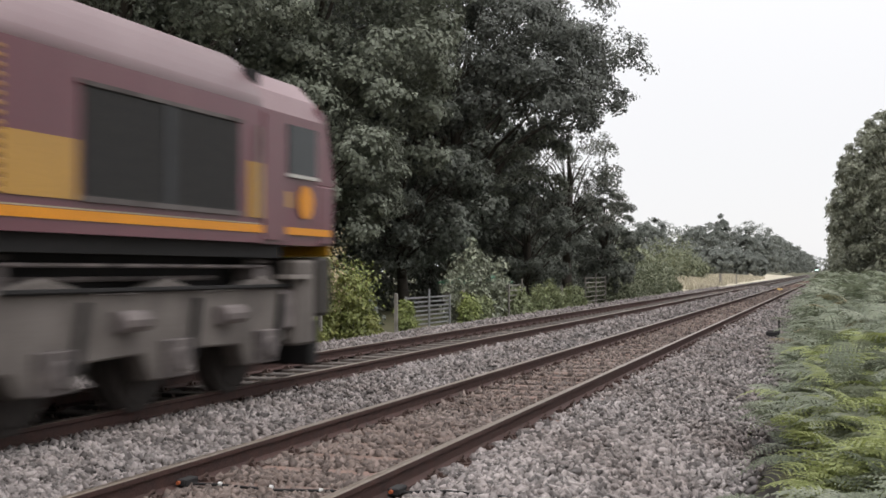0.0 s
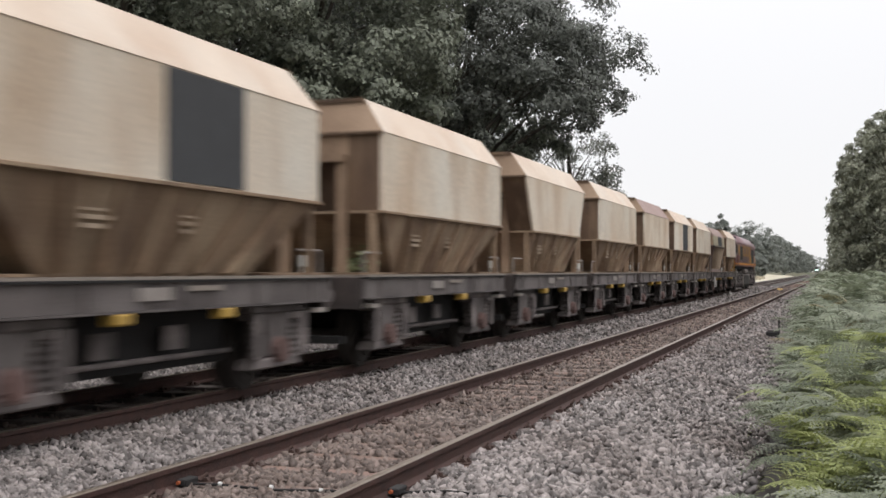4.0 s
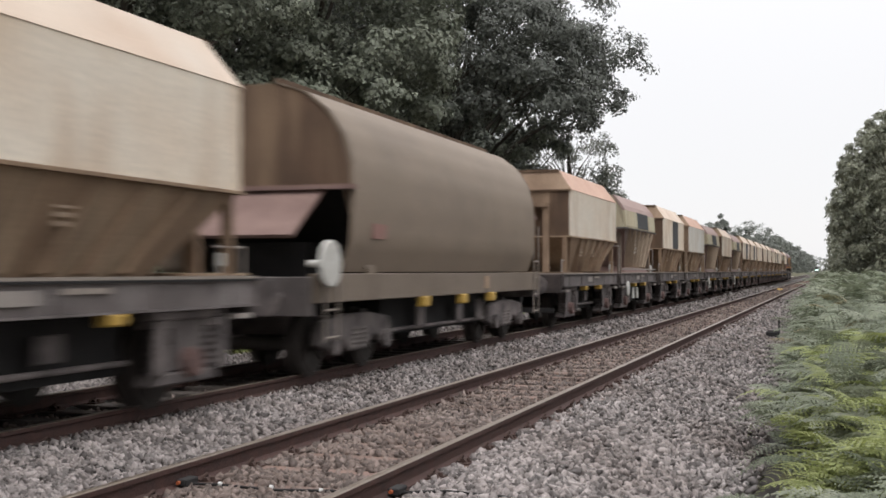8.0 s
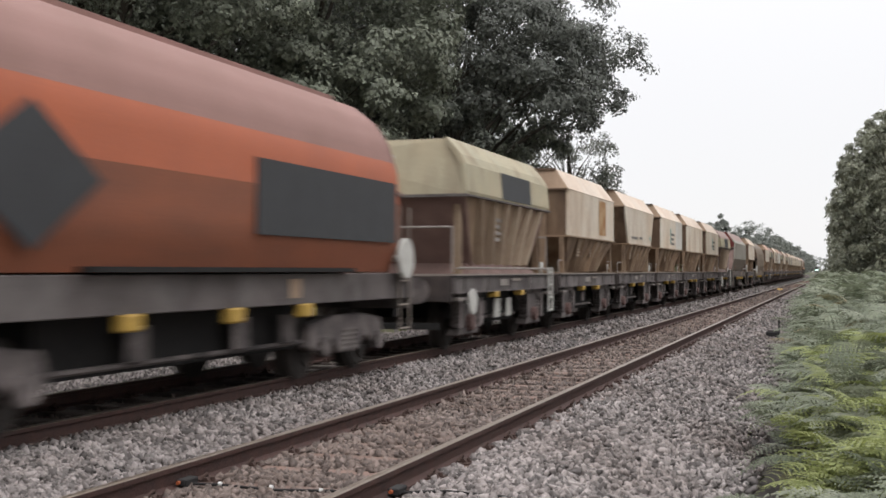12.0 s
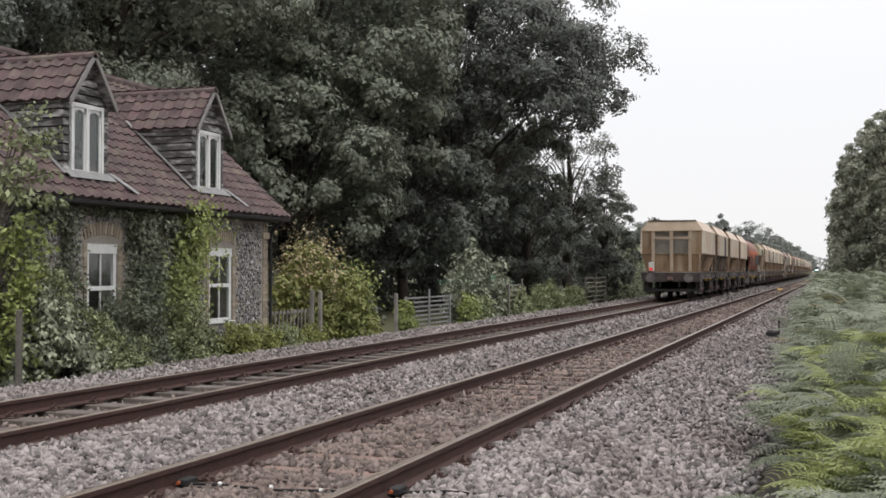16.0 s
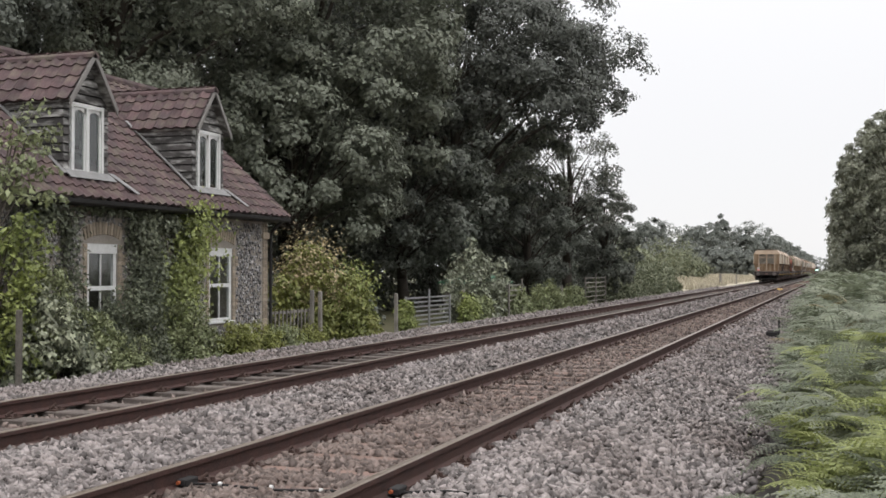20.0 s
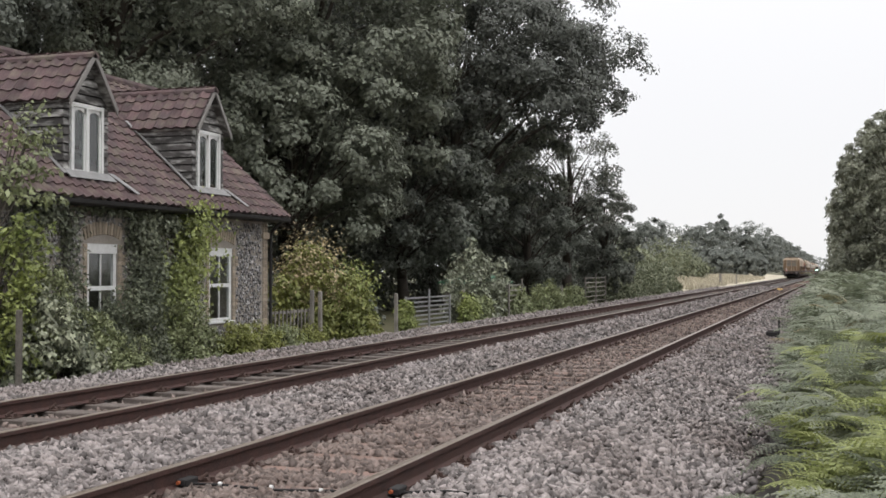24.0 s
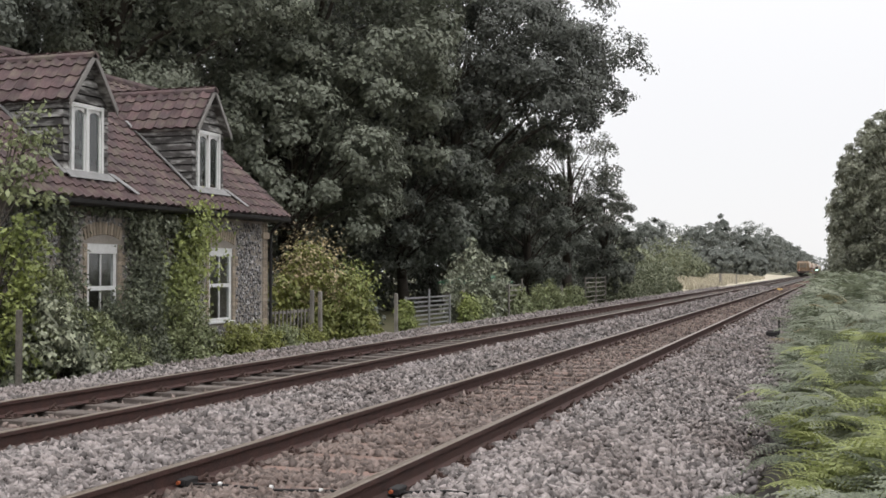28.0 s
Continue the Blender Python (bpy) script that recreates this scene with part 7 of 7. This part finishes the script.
            if e > 0:
                part("emblem", Shape().tube((s * 1.335, 9.1, 2.18), (s * 1.342, 9.1, 2.18), 0.2, sides=14), M["stripe"], cb, "orange round emblem")
                part("plate", Shape().box(min(s * 1.335, s * 1.342), max(s * 1.335, s * 1.342), 8.3, 8.7, 2.1, 2.28), M["gold"], cb)
        part("cab_brow", Shape().prism([(1.30, 3.14), (1.22, 3.40), (1.0, 3.63), (0.5, 3.79), (-0.5, 3.79), (-1.0, 3.63), (-1.22, 3.40), (-1.30, 3.14), (-1.2, 3.1), (1.2, 3.1)], e * (L - 0.395), e * (L - 0.34)), M["crimson"], cb, "crimson cab brow")
        part("roof_scoop", Shape().box(0.9, 1.2, e * 8.05 - 0.12, e * 8.05 + 0.12, 3.38, 3.6), M["black"], cb)
        part("plough", Shape().prism([(e * (L - 0.35), 0.22), (e * (L - 0.12), 0.2), (e * (L - 0.05), 0.75), (e * (L - 0.35), 0.8)], -1.15, 1.15, "x"), M["black"], loco, bevel=0.02)
        part("buffer_beam", Shape().box(-1.3, 1.3, min(e * (L - 0.4), e * (L - 0.05)), max(e * (L - 0.4), e * (L - 0.05)), 0.82, 1.54), M["tank"], loco, bevel=0.04)
        for s in (-1, 1):
            part("cab_step", Shape().box(min(s * 1.1, s * 1.34), max(s * 1.1, s * 1.34), e * (L - 0.85) - 0.25, e * (L - 0.85) + 0.25, 0.5, 1.5), M["bogie"], loco, bevel=0.03)
        # three-axle bogie
        y = e * 6.35
        for s in (-1, 1):
            o = [(y - 2.75, 0.58), (y - 2.75, 1.16), (y - 1.9, 1.32), (y - 1.3, 1.18), (y - 0.6, 1.16), (y, 1.3), (y + 0.6, 1.16), (y + 1.3, 1.18), (y + 1.9, 1.32), (y + 2.75, 1.16), (y + 2.75, 0.58),
                 (y + 2.35, 0.55), (y + 2.2, 0.36), (y + 1.5, 0.34), (y + 1.35, 0.58), (y + 0.5, 0.6), (y + 0.33, 0.34), (y - 0.33, 0.34), (y - 0.5, 0.6), (y - 1.35, 0.58), (y - 1.5, 0.34), (y - 2.2, 0.36), (y - 2.35, 0.55)]
            bg = part("bogie", Shape().prism(o, s * 0.98, s * 1.22, "x"), M["bogie"], loco, "brown-grey three-axle bogie frame", bevel=0.02)
            for q in (-1.85, 0, 1.85):
                part("axlebox", Shape().box(min(s * 1.2, s * 1.32), max(s * 1.2, s * 1.32), y + q - 0.2, y + q + 0.2, 0.36, 0.72).tube((s * 1.3, y + q, 0.53), (s * 1.38, y + q, 0.53), 0.12, sides=12), M["gear"], bg, bevel=0.01)
                part("damper", Shape().tube((s * 1.26, y + q + 0.3, 0.5), (s * 1.26, y + q + 0.42, 1.1), 0.04, sides=8), M["black"], bg)
            for q in (-0.8, 1.0):
                part("brake_cylinder", Shape().tube((s * 1.28, y + q - 0.2, 0.92), (s * 1.3, y + q + 0.2, 0.92), 0.10, sides=10), M["gear"], bg)
            part("bogie_pipe", Shape().tube((s * 1.25, y - 2.5, 1.2), (s * 1.25, y + 2.5, 1.2), 0.025, sides=6), M["black"], loco)
            part("sand_box", Shape().box(min(s * 1.05, s * 1.3), max(s * 1.05, s * 1.3), y + e * 2.45 - 0.2, y + e * 2.45 + 0.2, 0.7, 1.15), M["gear"], loco, bevel=0.03)
            part("step", Shape().box(min(s * 1.2, s * 1.4), max(s * 1.2, s * 1.4), y + e * 2.5 - 0.25, y + e * 2.5 + 0.25, 1.28, 1.33), M["dusty_steel"], loco)
        for q in (-1.85, 0, 1.85):
            wheelset(loco, y + q, 0.53)
    part("fuel_tank", Shape().prism([(-1.25, 1.08), (1.25, 1.08), (1.32, 0.95), (1.32, 0.40), (1.1, 0.2), (-1.1, 0.2), (-1.32, 0.40), (-1.32, 0.95)], -2.1, 2.5), M["tank"], loco, "grimy dark fuel tank", bevel=0.02)
    part("tank_ledge", Shape().box(1.0, 1.36, -2.0, 2.4, 1.08, 1.13), M["dusty_steel"], loco, "pale dusty ledge")
    part("battery_box", Shape().box(-1.3, 1.3, -3.1, -2.15, 0.3, 1.12), M["bogie"], loco, bevel=0.02)
    for y in (0.2, 1.6):
        part("air_reservoir", Shape().tube((1.12, y - 0.5, 1.34), (1.12, y + 0.4, 1.34), 0.16, sides=14), M["dusty_steel"], loco, "pale dusty air reservoir")
    part("pipe_run", Shape().tube((1.0, -7.5, 1.3), (1.0, 7.5, 1.3), 0.025, sides=6).tube((1.05, -4, 1.2), (1.05, 4, 1.2), 0.025, sides=6).tube((1.18, 2.6, 1.42), (1.18, 8.4, 1.42), 0.02, sides=6), M["gear"], loco)
    for y in (-4.2, -3.4, 3.0, 3.8, 8.3, -8.3):
        part("equipment_case", Shape().box(0.9, 1.18, y - 0.22, y + 0.2, 1.05, 1.42).tube((1.1, y - 0.3, 1.48), (1.1, y + 0.3, 1.48), 0.03, sides=6), M["gear"], loco, bevel=0.02)
    part("frame_beam", Shape().box(-0.85, 0.85, -8.8, 8.8, 0.95, 1.68), M["black"], loco)
    return loco


def place(w, middle):
    w.matrix_basis = pose(FAR_LINE, middle, 0)
    MOVING.append((w, middle))


CREAM = "dusty cream two-axle stone hopper wagon"
KHAKI = "grimy two-axle hopper wagon with a khaki band and dark panel"
place(locomotive(), 13.42 - 9.95)
TRAINSET = [
    (-7.9, "cream", CREAM, {}), (-15.5, "band", KHAKI, {"roof": "pink_roof", "end": "end_tan"}), (-23.3, "cream", CREAM, {}),
    (-31.0, "cream", CREAM + " with a dark grey panel", {"panel": (-0.55, 1.0)}), (-38.7, "cream", CREAM + " with a pinkish top", {"roof": "pink_roof"}),
    (-46.3, "cream", CREAM, {}), (-54.1, "cream", CREAM + " with flared ends", {"flare": 0.62}), (-61.8, "cream", CREAM + " with a weed growing on it", {"plant": True}),
    (-69.8, "cream", CREAM + " with a dark grey panel", {"panel": (-0.4, 1.1)}), (-77.5, "cream", CREAM + " with a dark grey panel", {"panel": (-0.6, 0.9)}),
    (-85.2, "band", KHAKI + "", {}), (-93.1, "cream", CREAM, {}), (-100.8, "band", KHAKI, {"roof": "pink_roof", "lower": "hopper"}),
    (-108.6, "cream", "two-axle hopper wagon with white sides and pinkish top", {"side_mat": "white_side", "roof": "salmon_roof"}),
    (-116.4, "cream", CREAM + " with a dark grey panel", {"panel": (-0.6, 0.95)}), (-124.5, "band", "grimy two-axle hopper wagon with a khaki band and pinkish roof", {"roof": "pink_roof"}),
    (-132.1, "cream", CREAM + " with a salmon-pink top", {"roof": "salmon_roof"}), (-141.6, "tub", "long brown bogie hopper wagon with a rounded tub", {}),
    (-154.0, "cream", CREAM, {}), (-163.2, "tub", "long grey angular bogie hopper wagon with red ends", {"angular": True}),
    (-175.9, "band", "grimy two-axle hopper wagon with khaki band, white ladder", {"ladder": 3.2, "lower": "hopper"}), (-183.6, "cream", CREAM + " with a faded teal emblem", {"mark": "teal"}),
    (-191.5, "cream", CREAM + " with a weed growing on it", {"plant": True}), (-199.2, "cream", CREAM + " with a white repainted patch", {"mark": "white"}),
    (-206.88, "cream", CREAM + " with flared ends and faded lettering", {"flare": 0.62, "mark": "text"}), (-214.5, "cream", CREAM + " with a flaking rusty patch", {"mark": "rust"}),
    (-222.3, "band", "grimy two-axle hopper wagon with khaki band, white ladder", {"ladder": 3.2, "roof": "band", "lower": "hopper"}), (-231.5, "tub", "long weathered orange bogie hopper wagon with a rounded tub", {"body": "orange_body", "orange": True}),
    (-243.9, "cream", CREAM, {}), (-251.6, "cream", CREAM, {}), (-259.5, "cream", "cream two-axle stone hopper wagon with a small dark panel", {"panel": (0.7, 1.6), "lower": "hopper_dark"}),
    (-267.2, "cream", "dusty cream two-axle hopper wagon carrying the lit tail lamp", {"last": True})]
for front, sort, label, options in TRAINSET:
    maker = {"cream": cream_hopper, "band": band_hopper, "tub": tub_wagon}[sort]
    place(maker(label, **options), front - (4.72 if sort == "tub" else 2.95))


# ---- what moves ----
def roll(radius, t):
    """How far a wheel has turned about its axle, in degrees, at t seconds."""
    return math.degrees(run(t) / radius)


def motions():
    times = [0, 2, 4, 6, 8, 10, 12, 14, 16, 18, 20, 22, 24, 26, 28]
    for w, middle in MOVING:
        walk(w, [(t, pose(FAR_LINE, middle + run(t), 0)) for t in times])
    # the wheels turn: a row for each thirtieth of a second, so that no step is more than a quarter turn
    ticks = [i / 30 for i in range(841)]
    turning = {}
    for ob, r in WHEELS:
        if r not in turning:
            walk(ob, [(t, pose(0, 0, 0, -roll(r, t), 0, 0)) for t in ticks])
            turning[r] = ob.animation_data
        else:
            # wheels of one size turn alike
            ob.rotation_mode = "QUATERNION"
            ob.animation_data_create()
            ob.animation_data.action = turning[r].action
            ob.animation_data.action_slot = turning[r].action_slot
    # leafy branches sway in the train's draught
    sway = [0, 1, 2, 3, 4, 5, 6, 7, 8, 9, 10, 11, 12, 12.6, 13.2, 13.8, 14.4, 15, 15.6, 16.4, 17.4, 18.6, 20, 22, 24, 26, 28]
    for k, ob in enumerate(SPRAYS):
        at = ob.matrix_basis.translation.copy()
        rows = []
        for i, t in enumerate(sway):
            force = 5.0 if t < 15 else 5.0 * math.exp(-(t - 15) * 0.5) + 0.5
            rows.append((t, pose(at.x, at.y, at.z, force * math.sin(2.3 * i + k), 0.6 * force * math.cos(1.9 * i + 2 * k), 0)))
        walk(ob, rows)


motions()
